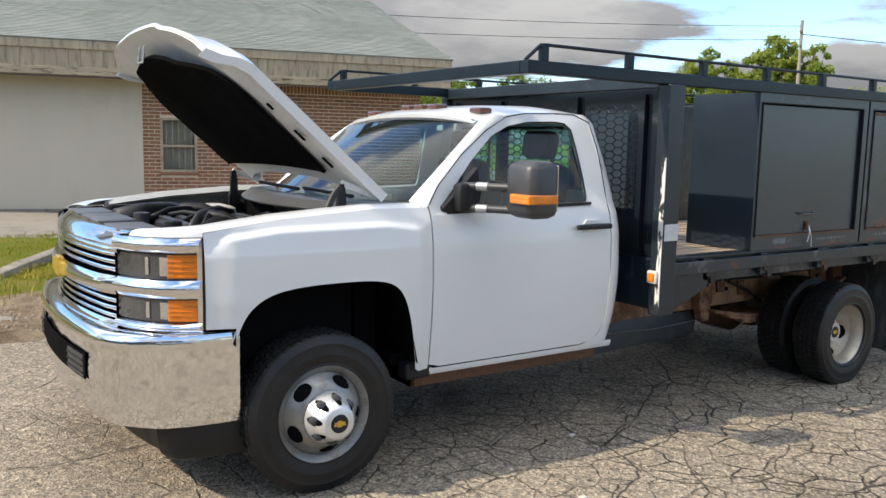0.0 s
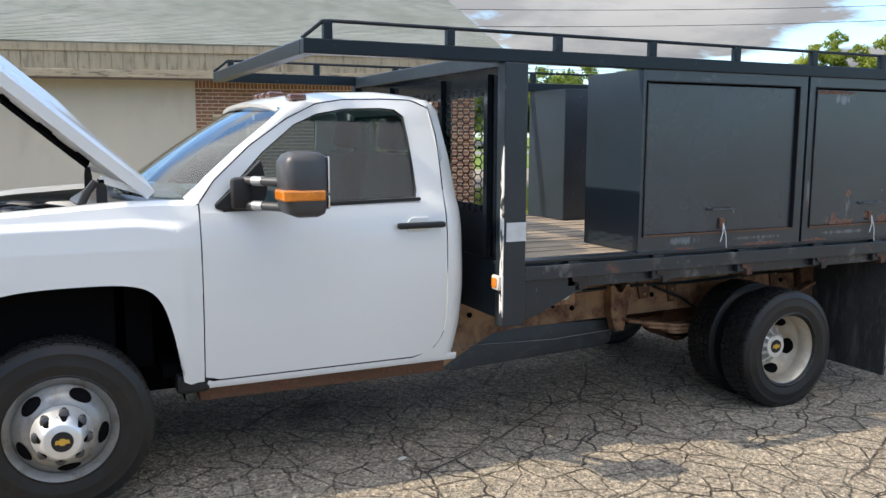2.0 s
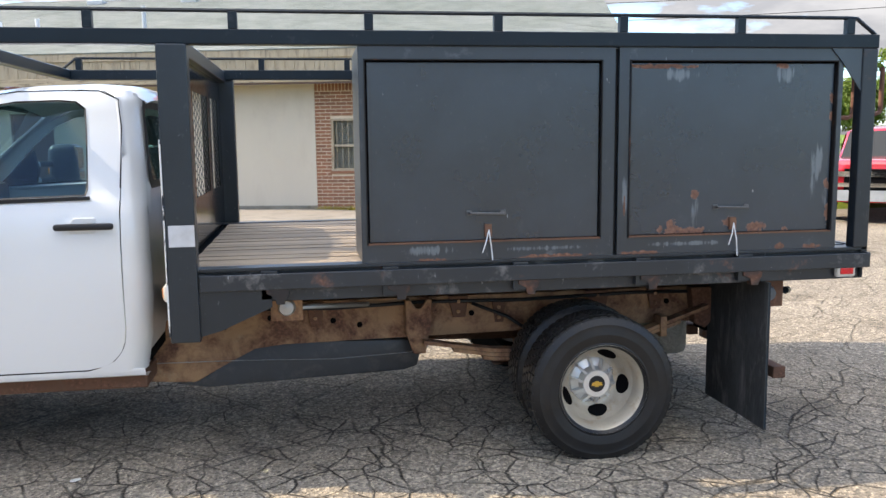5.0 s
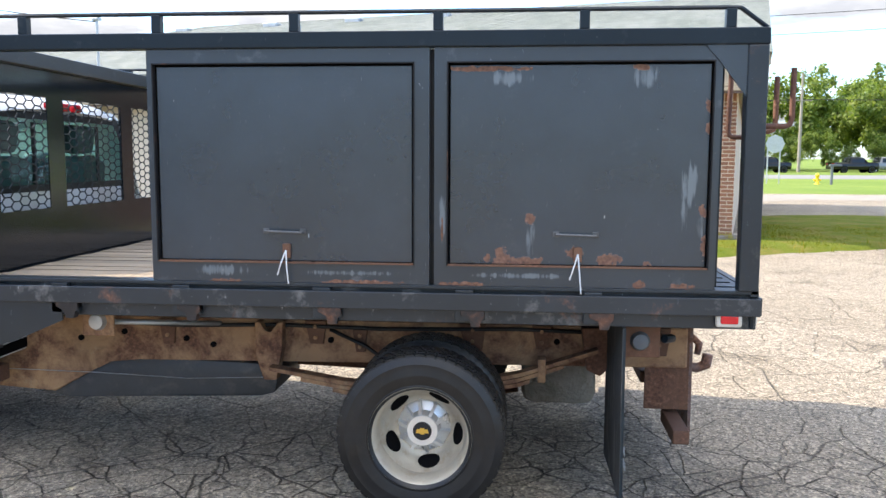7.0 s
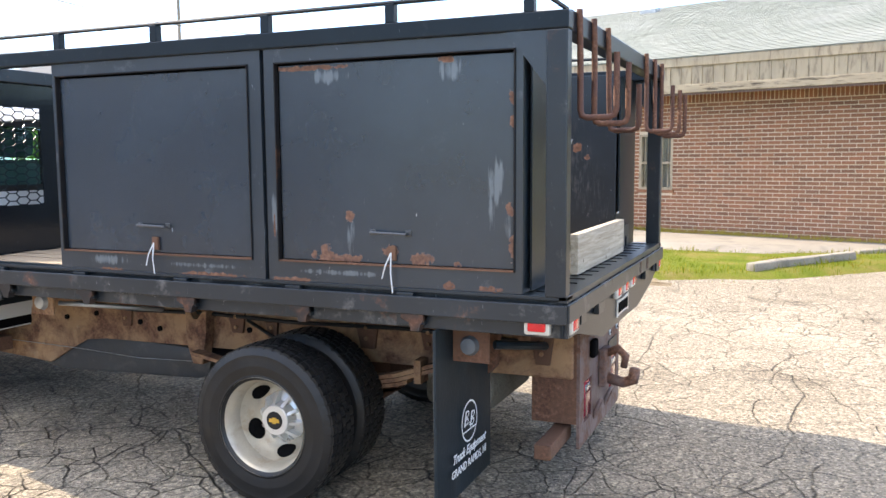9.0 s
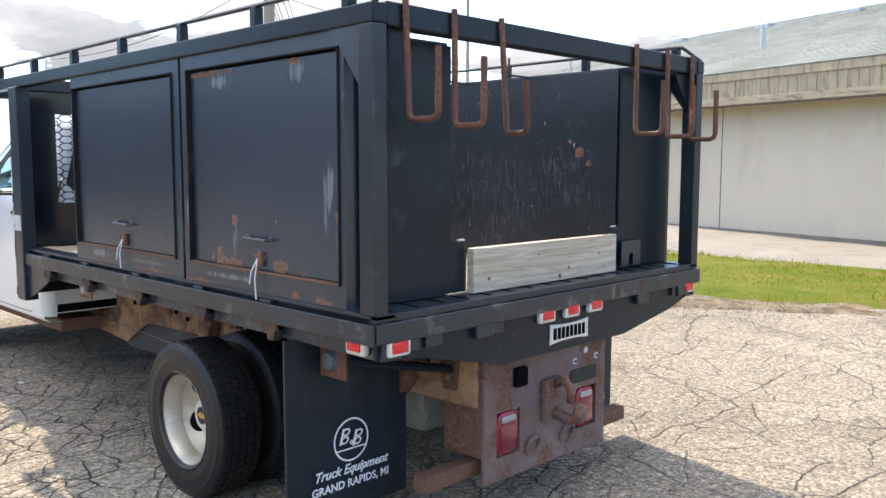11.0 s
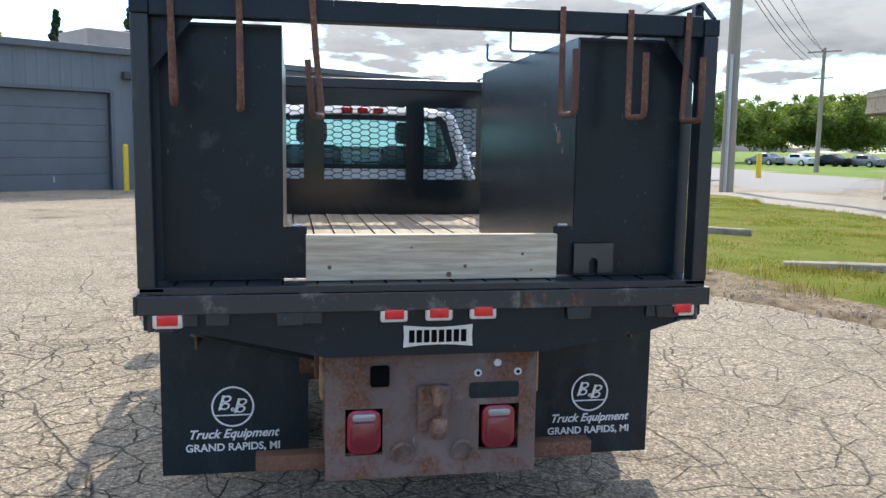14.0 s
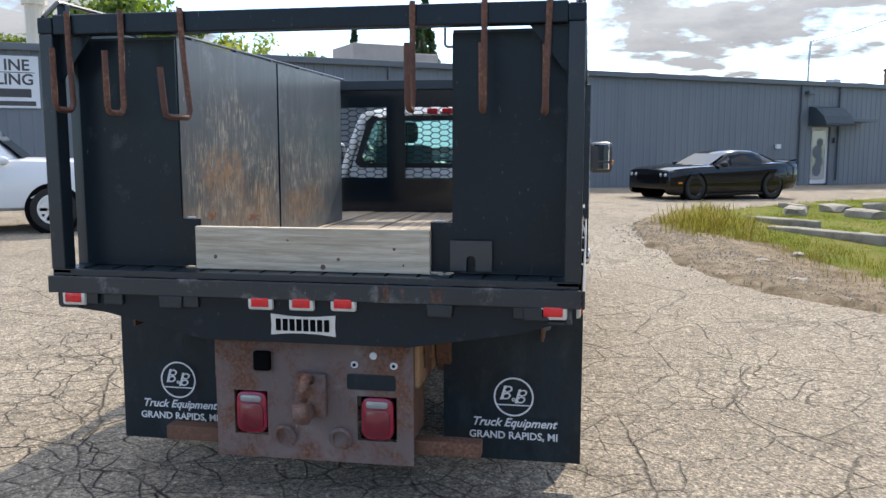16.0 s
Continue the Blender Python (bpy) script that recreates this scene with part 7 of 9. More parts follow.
rows = [[(x + o + 0.16 * smooth01(1.0, 0.8, abs(y)), y * w, z) for x, y in bumper_plan(0.0)] for o, w, z in ((0.03, 0.975, 0.53), (0.04, 0.97, 0.42), (0.06, 0.955, 0.31), (0.09, 0.94, 0.275))]
tpart("air_dam", sheet(rows, 0.01), M_PLASTIC, bumper, "black plastic air dam", True, 40)


# ---- wheels ----
def tyre_bm(c, w, r, s):
    """Tyre with grooved tread; s is the side facing out."""
    h = w / 2
    side = [(0.222, 0.80), (0.236, 0.90), (0.240, 0.955), (0.244, 0.955), (0.248, 0.94), (0.270, 0.985), (0.288, 1.0), (0.292, 1.008), (0.296, 1.0), (0.322, 0.992), (0.340, 0.970), (0.343, 0.978), (0.347, 0.962), (0.364, 0.90), (r - 0.012, 0.845)]
    prof = [(a, -h * b) for a, b in side]
    m0 = len(prof)
    ribs = [(-0.80, -0.52), (-0.46, -0.18), (-0.13, 0.13), (0.18, 0.46), (0.52, 0.80)]
    for a, b in ribs:
        rr = r - 0.008 * abs((a + b) / 2) ** 2
        prof += [(rr - 0.014, h * a - 0.001), (rr, h * a), (rr, h * b), (rr - 0.014, h * b + 0.001)]
    prof += [(a, h * b) for a, b in side[::-1]]
    n = len(prof)

    def wob(i, k):
        """Fine sipes across the ribs and short notches on the shoulders."""
        if m0 <= i < n - m0 and (i - m0) % 4 in (1, 2):
            rib = (i - m0) // 4
            if rib in (0, 4):
                return -0.007 if k % 6 == 0 else 0.0
            return -0.007 if (k + 2 * rib) % 6 == 0 else 0.0
        if i in (m0 - 1, n - m0):
            return -0.006 if k % 6 == 0 else 0.0
        return 0.0
    return lathe([(a, b * s) for a, b in prof], c, 300, wob)


def wheel_slots(c, s, y_fn, n, phase, r, length, width, wheel):
    """Near-black oval patches laid on the wheel disc, painting the shade of its openings."""
    for q in range(n):
        a0 = radians(phase + q * 360 / n)
        bm = bmesh.new()
        loops = []
        for k, d in ((1.0, 0.0015), (0.85, 0.002), (0.6, 0.0025), (0.35, 0.003), (0.12, 0.003), (0.0, 0.003)):
            ring = []
            for j in range(20):
                b = 6.283185 * j / 20
                rr = r + width * k * math.sin(b)
                aa = a0 + length * k * math.cos(b) / r
                ring.append(bm.verts.new((c[0] + rr * math.cos(aa), c[1] + s * (y_fn(rr) + d), c[2] + rr * math.sin(aa))))
            loops.append(ring)
        for p, o in zip(loops, loops[1:]):
            for j in range(20):
                bm.faces.new((p[j], p[(j + 1) % 20], o[(j + 1) % 20], o[j]))
        part("slot", bm, M_DARK, wheel)


def badge_cross(c, y, s, w):
    pts = [(-w, -0.3 * w), (-0.35 * w, -0.3 * w), (-0.35 * w, -0.5 * w), (0.35 * w, -0.5 * w), (0.35 * w, -0.3 * w), (w, -0.3 * w), (0.85 * w, 0.3 * w), (0.35 * w, 0.3 * w), (0.35 * w, 0.5 * w), (-0.35 * w, 0.5 * w), (-0.35 * w, 0.3 * w), (-0.85 * w, 0.3 * w)]
    return prism([(c[0] + a, c[2] + b) for a, b in pts], "y", *sorted((y, y + s * 0.003)))


def front_wheel(s, spin):
    c = (0.0, s * 0.965, 0.425)
    wheel = tpart("wheel", lathe([(0.0, s * -0.02), (0.17, s * -0.02), (0.17, s * -0.08), (0.0, s * -0.08)], c, 24), M_RUST, None, "front steel wheel with black tyre")
    tpart("tyre", tyre_bm(c, 0.235, 0.392, s), M_RUBBER, wheel, "", True, 35)
    rim = lathe([(0.228, s * -0.09), (0.215, s * -0.05), (0.205, s * 0.02), (0.205, s * 0.07), (0.222, s * 0.085), (0.238, s * 0.105), (0.236, s * 0.112), (0.218, s * 0.100), (0.203, s * 0.085)], c, 64)
    tpart("rim", rim, M_RIM, wheel, "", True, 40)
    yf = lambda r: interp(r, [0.08, 0.13, 0.16, 0.185, 0.205], [0.150, 0.145, 0.130, 0.095, 0.078])
    tpart("wheel_disc", lathe([(r, s * yf(r)) for r in frange(0.08, 0.205, 12)], c, 64), M_RIM, wheel, "silver wheel disc with oval slots", True, 40)
    wheel_slots(c, s, yf, 5, spin, 0.172, 0.050, 0.024, wheel)
    hub(c, s, 0.15, 0.265, wheel, spin)


def hub(c, s, y0, y1, wheel, spin, rear=False):
    bm = bmesh.new()
    rr = 0.126
    if rear:
        cone = [(rr, y0), (rr - 0.006, y0 + 0.012), (0.082, y0 + 0.030), (0.076, y1 - 0.030), (0.074, y1 - 0.004), (0.070, y1), (0.0, y1)]
    else:
        cone = [(rr, y0), (rr - 0.010, y0 + 0.03), (0.090, y1 - 0.02), (0.076, y1 - 0.003), (0.070, y1), (0.0, y1)]
    add_lathe(bm, [(q, s * y) for q, y in cone], c, 40)
    cap = tpart("hub_cap", bm, M_CAP, wheel, "bright silver hub cap with lug pockets", True, 35)
    if rear:
        for k in range(10):
            a = radians(spin + 36 * k)
            ca, sa = math.cos(a), math.sin(a)
            b = bmesh.new()
            add_prism(b, [(0.070, y1 - 0.012), (0.074, y1 - 0.010), (0.124, y0 + 0.040), (0.128, y0 + 0.002), (0.070, y0 + 0.02)], "z", -0.0075, 0.0075)
            for v in b.verts:
                q, y, w = v.co
                v.co = Vector((c[0] + q * ca - w * sa, c[1] + s * y, c[2] + q * sa + w * ca))
            part("hub_fin", b, M_CAP, wheel)
    else:
        yh = lambda q: interp(q, [0.076, 0.090, rr - 0.010, rr], [y1 - 0.003, y1 - 0.02, y0 + 0.03, y0])
        wheel_slots(c, s, yh, 8, spin + 22.5, 0.102, 0.017, 0.019, wheel)
    for k in range(0 if rear else 8):
        a = radians(spin + 22.5 + 45 * k)
        rad = rr - 0.027
        p = Vector((c[0] + rad * math.cos(a), c[1] + s * (y0 + 0.065), c[2] + rad * math.sin(a)))
        b = lathe([(0.0, s * 0.010), (0.010, s * 0.010), (0.022, s * 0.002), (0.023, s * -0.03)], p, 12)
        part("lug_nut", b, M_DARKGREY, wheel, "", True, 40)
    part("hub_disc", lathe([(0.044, s * -0.002), (0.044, s * 0.003), (0.0, s * 0.003)], (c[0], c[1] + s * y1, c[2]), 28), M_PLASTIC, wheel)
    part("badge", badge_cross(c, c[1] + s * (y1 + 0.003), s, 0.030), M_GOLD, wheel, "gold cross-shaped badge")


def rear_wheels(s, spin):
    c = (4.262, s * 1.065, 0.352)
    wheel = tpart("wheel", lathe([(0.0, s * -0.10), (0.19, s * -0.10), (0.19, s * -0.32), (0.0, s * -0.32)], c, 24), M_RUST, None, "dual rear steel wheels with black tyres")
    tpart("tyre", tyre_bm(c, 0.235, 0.388, s), M_RUBBER, wheel, "", True, 35)
    tpart("tyre", tyre_bm((c[0], s * 0.755, c[2]), 0.235, 0.388, s), M_RUBBER, wheel, "", True, 35)
    rim = lathe([(0.236, s * 0.112), (0.239, s * 0.104), (0.228, s * 0.092), (0.214, s * 0.075), (0.206, s * 0.03), (0.200, s * 0.0), (0.205, s * -0.05), (0.215, s * -0.09)], c, 64)
    tpart("rim", rim, M_DISH, wheel, "pale dished rear rim", True, 40)
    yf = lambda r: interp(r, [0.10, 0.135, 0.15, 0.185, 0.20], [-0.095, -0.09, -0.082, -0.035, 0.0])
    tpart("wheel_disc", lathe([(r, s * yf(r)) for r in frange(0.10, 0.20, 12)], c, 64), M_DISH, wheel, "", True, 40)
    wheel_slots(c, s, yf, 5, spin, 0.165, 0.054, 0.024, wheel)
    tpart("inner_rim", lathe([(0.226, s * -0.21), (0.205, s * -0.22), (0.20, s * -0.38), (0.0, s * -0.38)], c, 40), M_RIM, wheel, "", True, 40)
    hub(c, s, -0.095, 0.0, wheel, spin, True)


for s in (-1, 1):
    front_wheel(s, 61)
    rear_wheels(s, 63)


# ---- chassis ----
for s in (-1, 1):
    y0, y1 = sorted((s * 0.40, s * 0.48))
    tpart("frame_rail", prism([(0.55, 0.38), (1.6, 0.345), (2.13, 0.31), (2.46, 0.498), (2.62, 0.505), (5.57, 0.535), (5.57, 0.745), (2.30, 0.745), (2.10, 0.72), (1.85, 0.60), (0.55, 0.56)], "y", y0, y1, 0.01), M_RUST_TAN, None, "rusted tan chassis frame rail")
    yy = s * 0.49
    for x, z in ((2.30, 0.62), (2.55, 0.66), (2.9, 0.63), (3.05, 0.60), (3.7, 0.64), (4.9, 0.66), (5.2, 0.68), (5.45, 0.68), (5.4, 0.62)):
        part("bolt_hole", lathe([(0.0, s * 0.002), (0.016, s * 0.002), (0.016, s * -0.02)], (x, yy, z), 10), M_DARK, truck)
    tpart("hanger_bracket", prism([(3.305, 0.745), (3.335, 0.745), (3.365, 0.685), (3.40, 0.685), (3.43, 0.745), (3.46, 0.745), (3.45, 0.60), (3.42, 0.43), (3.35, 0.43), (3.31, 0.55)], "y", *sorted((s * 0.485, s * 0.56)), 0.008), M_RUST_TAN, None, "rusted spring hanger bracket")
    tpart("shackle_bracket", prism([(5.02, 0.75), (5.22, 0.75), (5.20, 0.58), (5.12, 0.50), (5.05, 0.53)], "y", *sorted((s * 0.485, s * 0.56)), 0.008), M_RUST, None, "rusted shackle bracket")
    for k in range(4):
        zz, a = 0.024 * k, 0.17 * k
        cx = [3.40 + a, 3.80, 4.26, 4.70, 5.10 - a]
        cz = [interp(x, [3.40, 3.80, 4.26, 4.70, 5.10], [0.50, 0.435, 0.415, 0.50, 0.635]) - zz for x in cx]
        tpart("spring_leaf", prism([(x, z) for x, z in zip(cx, cz)] + [(x, z + 0.02) for x, z in zip(cx[::-1], cz[::-1])], "y", *sorted((s * 0.555, s * 0.63))), M_RUST_TAN, None, "rusty leaf spring")
    tpart("spring_clip", box(4.80, 4.84, *sorted((s * 0.545, s * 0.64)), 0.48, 0.60, 0.004), M_RUST_TAN)
    tpart("mount_plate", box(2.58, 2.74, *sorted((s * 0.96, s * 0.972)), 0.745, 0.89, 0.003), M_RUST_TAN, None, "rusty square lamp mounting plate")
    part("marker_lamp", lathe([(0.0, s * 0.03), (0.035, s * 0.025), (0.045, s * 0.0)], (2.66, s * 0.972, 0.815), 16), M_GALV, truck)
    tpart("mount_plate", box(5.17, 5.34, *sorted((s * 1.0, s * 1.012)), 0.715, 0.88, 0.003), M_RUST, None, "rusty square lamp mounting plate")
    part("marker_lamp", lathe([(0.0, s * 0.03), (0.035, s * 0.025), (0.045, s * 0.0)], (5.25, s * 1.012, 0.79), 16), M_GREYTRIM, truck)
    tpart("air_line", tube([(2.70, s * 0.9, 0.80), (2.9, s * 0.7, 0.76), (3.1, s * 0.5, 0.72)], 0.014, 6), M_GALV, None, "", True)
tpart("support_rod", tube([(5.36, -1.0, 0.80), (5.40, -0.96, 0.795), (5.44, -0.47, 0.69)], 0.020, 8), M_BLACK_STEEL, None, "", True, 40)
for x in (2.3, 3.6, 4.26, 4.95, 5.5):
    tpart("cross_member", box(x - 0.05, x + 0.05, -0.40, 0.40, 0.55, 0.72, 0.01), M_RUST)
tpart("axle", tube([(4.26, -0.95, 0.352), (4.26, -0.25, 0.352), (4.26, -0.14, 0.352), (4.26, 0.14, 0.352), (4.26, 0.25, 0.352), (4.26, 0.95, 0.352)], [0.06, 0.06, 0.17, 0.17, 0.06, 0.06], 14), M_RUST, None, "rusted rear axle with differential", True, 40)
tpart("front_axle", tube([(0.0, -0.8, 0.40), (0.0, 0.8, 0.40)], 0.05, 10), M_RUST)
tpart("drive_shaft", tube([(1.2, 0, 0.50), (4.2, 0, 0.40)], 0.05, 12), M_RUST, None, "", True)
tpart("fuel_tank", prism([(2.02, 0.30), (2.20, 0.275), (3.30, 0.312), (3.38, 0.335), (3.40, 0.42), (3.36, 0.50), (2.60, 0.515), (2.45, 0.51)], "y", -0.462, 0.05, 0.012), M_TANK, None, "dark grey underslung tank", True, 25)
tpart("muffler", tube([(3.6, 0.5, 0.42), (4.9, 0.62, 0.40)], 0.05, 12), M_RUST, None, "", True)
tpart("rear_tank", box(4.72, 5.12, -0.36, 0.36, 0.28, 0.62, 0.06), M_KERB, None, "pale dusty tank behind the axle", True, 40)
tpart("brake_cable", tube([(1.7, -0.50, 0.44), (2.4, -0.502, 0.43), (2.9, -0.503, 0.412), (3.35, -0.50, 0.43)], 0.0022, 5), M_GALV)

# brackets, hoses and bolts along the driver's and passenger's frame rails
rng = random.Random(77)
for s in (-1, 1):
    for x, w, z0, z1 in ((2.80, 0.05, 0.60, 0.74), (3.62, 0.06, 0.62, 0.745), (3.86, 0.04, 0.58, 0.70), (4.46, 0.07, 0.60, 0.745), (4.82, 0.05, 0.62, 0.745), (5.42, 0.06, 0.60, 0.745)):
        bk = tpart("frame_bracket", prism([(x - w, z1), (x + w, z1), (x + w * 0.7, z0), (x - w * 0.5, z0)], "y", *sorted((s * 0.482, s * 0.50)), 0.004), M_RUST, None, "rusted frame bracket")
        for dz in (0.03, 0.09):
            tpart("bolt", lathe([(0.0, s * 0.012), (0.010, s * 0.012), (0.012, s * 0.0)], (x, s * 0.50, z1 - dz), 8), M_RUST_TAN, bk)
    tpart("brake_hose", tube([(3.70, s * 0.50, 0.70), (3.90, s * 0.53, 0.62), (4.05, s * 0.55, 0.52), (4.20, s * 0.50, 0.44)], 0.010, 7), M_PLASTIC, None, "black rubber brake hose", True)
    tpart("wiring_loom", tube([(2.40, s * 0.50, 0.72), (2.9, s * 0.505, 0.705), (3.4, s * 0.50, 0.72), (4.0, s * 0.505, 0.71), (4.7, s * 0.50, 0.725), (5.3, s * 0.50, 0.71)], 0.011, 6), M_PLASTIC, None, "", True)
    for dx in (-0.07, 0.07):
        tpart("u_bolt", tube([(4.26 + dx, s * 0.57, 0.30), (4.26 + dx, s * 0.57, 0.50), (4.26 + dx, s * 0.615, 0.50), (4.26 + dx, s * 0.615, 0.30)], 0.009, 6), M_RUST, None, "", True)
    tpart("bump_stop", tube([(4.26, s * 0.44, 0.52), (4.26, s * 0.44, 0.60)], [0.03, 0.04], 10), M_PLASTIC, None, "", True, 40)

# ---- flatbed ----
BX0, BX1, BW, DZ = 2.14, 5.72, 1.168, 1.05
deck = tpart("deck", box(BX0 + 0.05, BX1 - 0.18, -BW + 0.06, BW - 0.06, 0.985, 1.018), M_BLACK_STEEL, None, "worn plank deck of the flatbed")
np_ = 17
pw = (2 * BW - 0.14) / np_
for k in range(np_):
    y0 = -BW + 0.07 + k * pw
    tpart("plank", box(BX0 + 0.06, BX1 - 0.20, y0 + 0.006, y0 + pw - 0.006, 1.018, DZ - 0.002 * ((k * 5) % 3)), M_DECK, deck)
rear_sill = tpart("rear_deck_plate", box(BX1 - 0.20, BX1 - 0.035, -BW + 0.03, BW - 0.03, 1.02, DZ), M_BED_STEEL, None, "dark worn steel sill plate with slots")
for k in range(16):
    y = -1.05 + k * 0.14
    tpart("slot", box(BX1 - 0.16, BX1 - 0.06, y - 0.004, y + 0.004, DZ - 0.001, DZ + 0.003), M_DARK, rear_sill)
for s in (-1, 1):
    ch = tpart("side_rail", box(BX0, BX1, *sorted((s * (BW - 0.05), s * (BW - 0.025))), 0.88, 1.035, 0.004), M_RAIL, None, "worn black steel side rail with stake pockets")
    tpart("top_flange", box(BX0, BX1, *sorted((s * (BW - 0.09), s * (BW - 0.0))), 1.036, DZ + 0.002, 0.002), M_BED_STEEL, ch)
    tpart("lower_flange", box(BX0 + 0.12, BX1, *sorted((s * (BW - 0.12), s * (BW - 0.052))), 0.88, 0.89), M_BED_STEEL, ch)
    tpart("rub_rail", box(BX0 + 0.13, BX1 + 0.005, *sorted((s * (BW + 0.012), s * (BW + 0.026))), 0.945, 1.022, 0.004), M_RAIL, ch, "chipped rub rail")
    for x in (2.62, 3.20, 3.85, 4.49, 5.05):
        tpart("stake_pocket", box(x - 0.07, x + 0.01, *sorted((s * (BW - 0.025), s * (BW + 0.012))), 0.895, 1.035, 0.003), M_BED_STEEL, ch)
        tpart("pocket_lug", box(x + 0.015, x + 0.06, *sorted((s * (BW - 0.025), s * (BW + 0.010))), 0.90, 0.945, 0.003), M_BED_STEEL, ch)
        tpart("pocket_foot", prism([(x - 0.045, 0.955), (x + 0.060, 0.955), (x + 0.060, 0.915), (x + 0.045, 0.905), (x + 0.040, 0.872), (x + 0.000, 0.872), (x - 0.004, 0.912), (x - 0.045, 0.925)], "y", *sorted((s * (BW - 0.02), s * (BW + 0.022))), 0.003), M_FOOT, ch, "brown-stained stake pocket foot")
    tpart("side_marker", box(5.545, 5.655, *sorted((s * (BW - 0.024), s * (BW + 0.010))), 0.893, 0.968, 0.012), M_BEZEL, ch, "red side marker lamp in pale bezel", True, 40)
    tpart("marker_lens", box(5.562, 5.638, *sorted((s * (BW + 0.0), s * (BW + 0.018))), 0.908, 0.955, 0.008), M_RED, ch, "red lens", True, 40)
for k in range(8):
    x = 2.4 + k * 0.43
    tpart("cross_sill", box(x - 0.03, x + 0.03, -BW + 0.06, BW - 0.06, 0.895, 0.98), M_RUST)

apron = tpart("rear_apron", prism([(-1.16, 0.885), (-0.92, 0.86), (-0.46, 0.755), (0.46, 0.755), (0.92, 0.83), (1.16, 0.90), (1.16, 1.02), (-1.16, 1.02)], "x", BX1 - 0.03, BX1 - 0.015, 0.002), M_BLACK_STEEL, None, "black steel rear apron with marker lamps")
tpart("rub_rail", box(BX1 - 0.0, BX1 + 0.014, -BW - 0.01, BW + 0.01, 0.948, 1.024, 0.004), M_RAIL, apron, "chipped rear rub rail")
tpart("top_flange", box(BX1 - 0.034, BX1 + 0.0, -BW, BW, 1.026, DZ + 0.004, 0.002), M_BED_STEEL, apron)
for y in (-0.88, -0.52, 0.60, 0.95, -1.0):
    tpart("stake_pocket", box(BX1 - 0.015, BX1 + 0.0, y - 0.045, y + 0.045, 0.90, 1.03, 0.002), M_BED_STEEL, apron)
for y in (-0.60, 0.60, 1.0):
    tpart("pocket_foot", prism([(y - 0.055, 0.948), (y + 0.055, 0.948), (y + 0.050, 0.895), (y - 0.050, 0.895)], "x", BX1 - 0.014, BX1 + 0.012, 0.004), M_BED_STEEL, apron)
for y in (0.36, 0.585):
    tpart("rust_patch", box(BX1 + 0.0135, BX1 + 0.0165, y - 0.022, y + 0.026, 0.955, 1.020, 0.001), M_FOOT, apron, "brown rust stain on the rub rail")
for y, z in ((-1.067, 0.928), (1.067, 0.935), (-0.185, 0.935), (0.0, 0.937), (0.185, 0.94)):
    mk = tpart("marker_bezel", box(BX1 - 0.016, BX1 + 0.012, y - 0.057, y + 0.057, z - 0.036, z + 0.036, 0.012), M_BEZEL, apron, "pale marker lamp bezel", True, 40)
    tpart("marker_lens", box(BX1 + 0.008, BX1 + 0.0145, y - 0.040, y + 0.040, z - 0.022, z + 0.022, 0.005), M_RED, apron, "red marker lens", True, 40)
nm = tpart("name_plate", prism([(-0.145, 0.79), (-0.07, 0.798), (0.0, 0.80), (0.07, 0.798), (0.145, 0.79), (0.142, 0.835), (0.145, 0.882), (0.07, 0.875), (0.0, 0.872), (-0.07, 0.875), (-0.145, 0.882), (-0.142, 0.835)], "x", BX1 - 0.014, BX1 - 0.008), M_BEZEL, apron, "pale maker's plate with dark mark")
for k in range(8):
    y = -0.122 + k * 0.031
    tpart("plate_mark", box(BX1 - 0.009, BX1 - 0.006, y, y + 0.023, 0.810, 0.862), M_DARK, nm)

# rack: posts, rails, guard, headboard
HEX = [(-0.93, -0.49), (-0.33, 0.34), (0.49, 0.93)]
HZ0, HZ1 = 1.335, 1.925
ys = [-1.12] + [v for ab in HEX for v in ab] + [1.12]
bm = plate("x", 2.160, 0.006, ys, [DZ, HZ0, HZ1, 2.085], lambda y, z: HZ0 < z < HZ1 and any(a < y < b for a, b in HEX))
headboard = tpart("headboard", bm, M_HEADBOARD, None, "black steel headboard with hexagon mesh windows")


tpart("skirt", box(2.150, 2.158, -1.12, 1.12, 0.74, DZ), M_BLACK_STEEL, headboard, "black lower skirt of the headboard")


def hex_mesh(a, b):
    bm = bmesh.new()
    w, pz = 0.099, 0.047
    px = w * 0.75
    cols = int((b - a) / px) + 2
    rows_ = int((HZ1 - HZ0) / pz) + 2
    cx0, cz0 = (a + b) / 2 - (cols - 1) * px / 2, (HZ0 + HZ1) / 2 - (rows_ - 1) * pz / 2
    for i in range(cols):
        for j in range(rows_):
            y, z = cx0 + i * px, cz0 + j * pz + (pz / 2 if i % 2 else 0) - pz / 4
            if y < a - 0.04 or y > b + 0.04 or z < HZ0 - 0.04 or z > HZ1 + 0.04:
                continue
            cell = ((0.5, 0), (0.25, 0.5), (-0.25, 0.5), (-0.5, 0), (-0.25, -0.5), (0.25, -0.5))
            o = [(2.1575, y + w * p, z + pz * q) for p, q in cell]
            n = [(2.1575, y + (w - 0.010) * p, z + (pz - 0.007) * q) for p, q in cell]
            add_ring(bm, o, n)
    bmesh.ops.remove_doubles(bm, verts=bm.verts[:], dist=0.001)
    bmesh.ops.recalc_face_normals(bm, faces=bm.faces[:])
    bmesh.ops.solidify(bm, geom=bm.faces[:], thickness=0.003)
    return bm


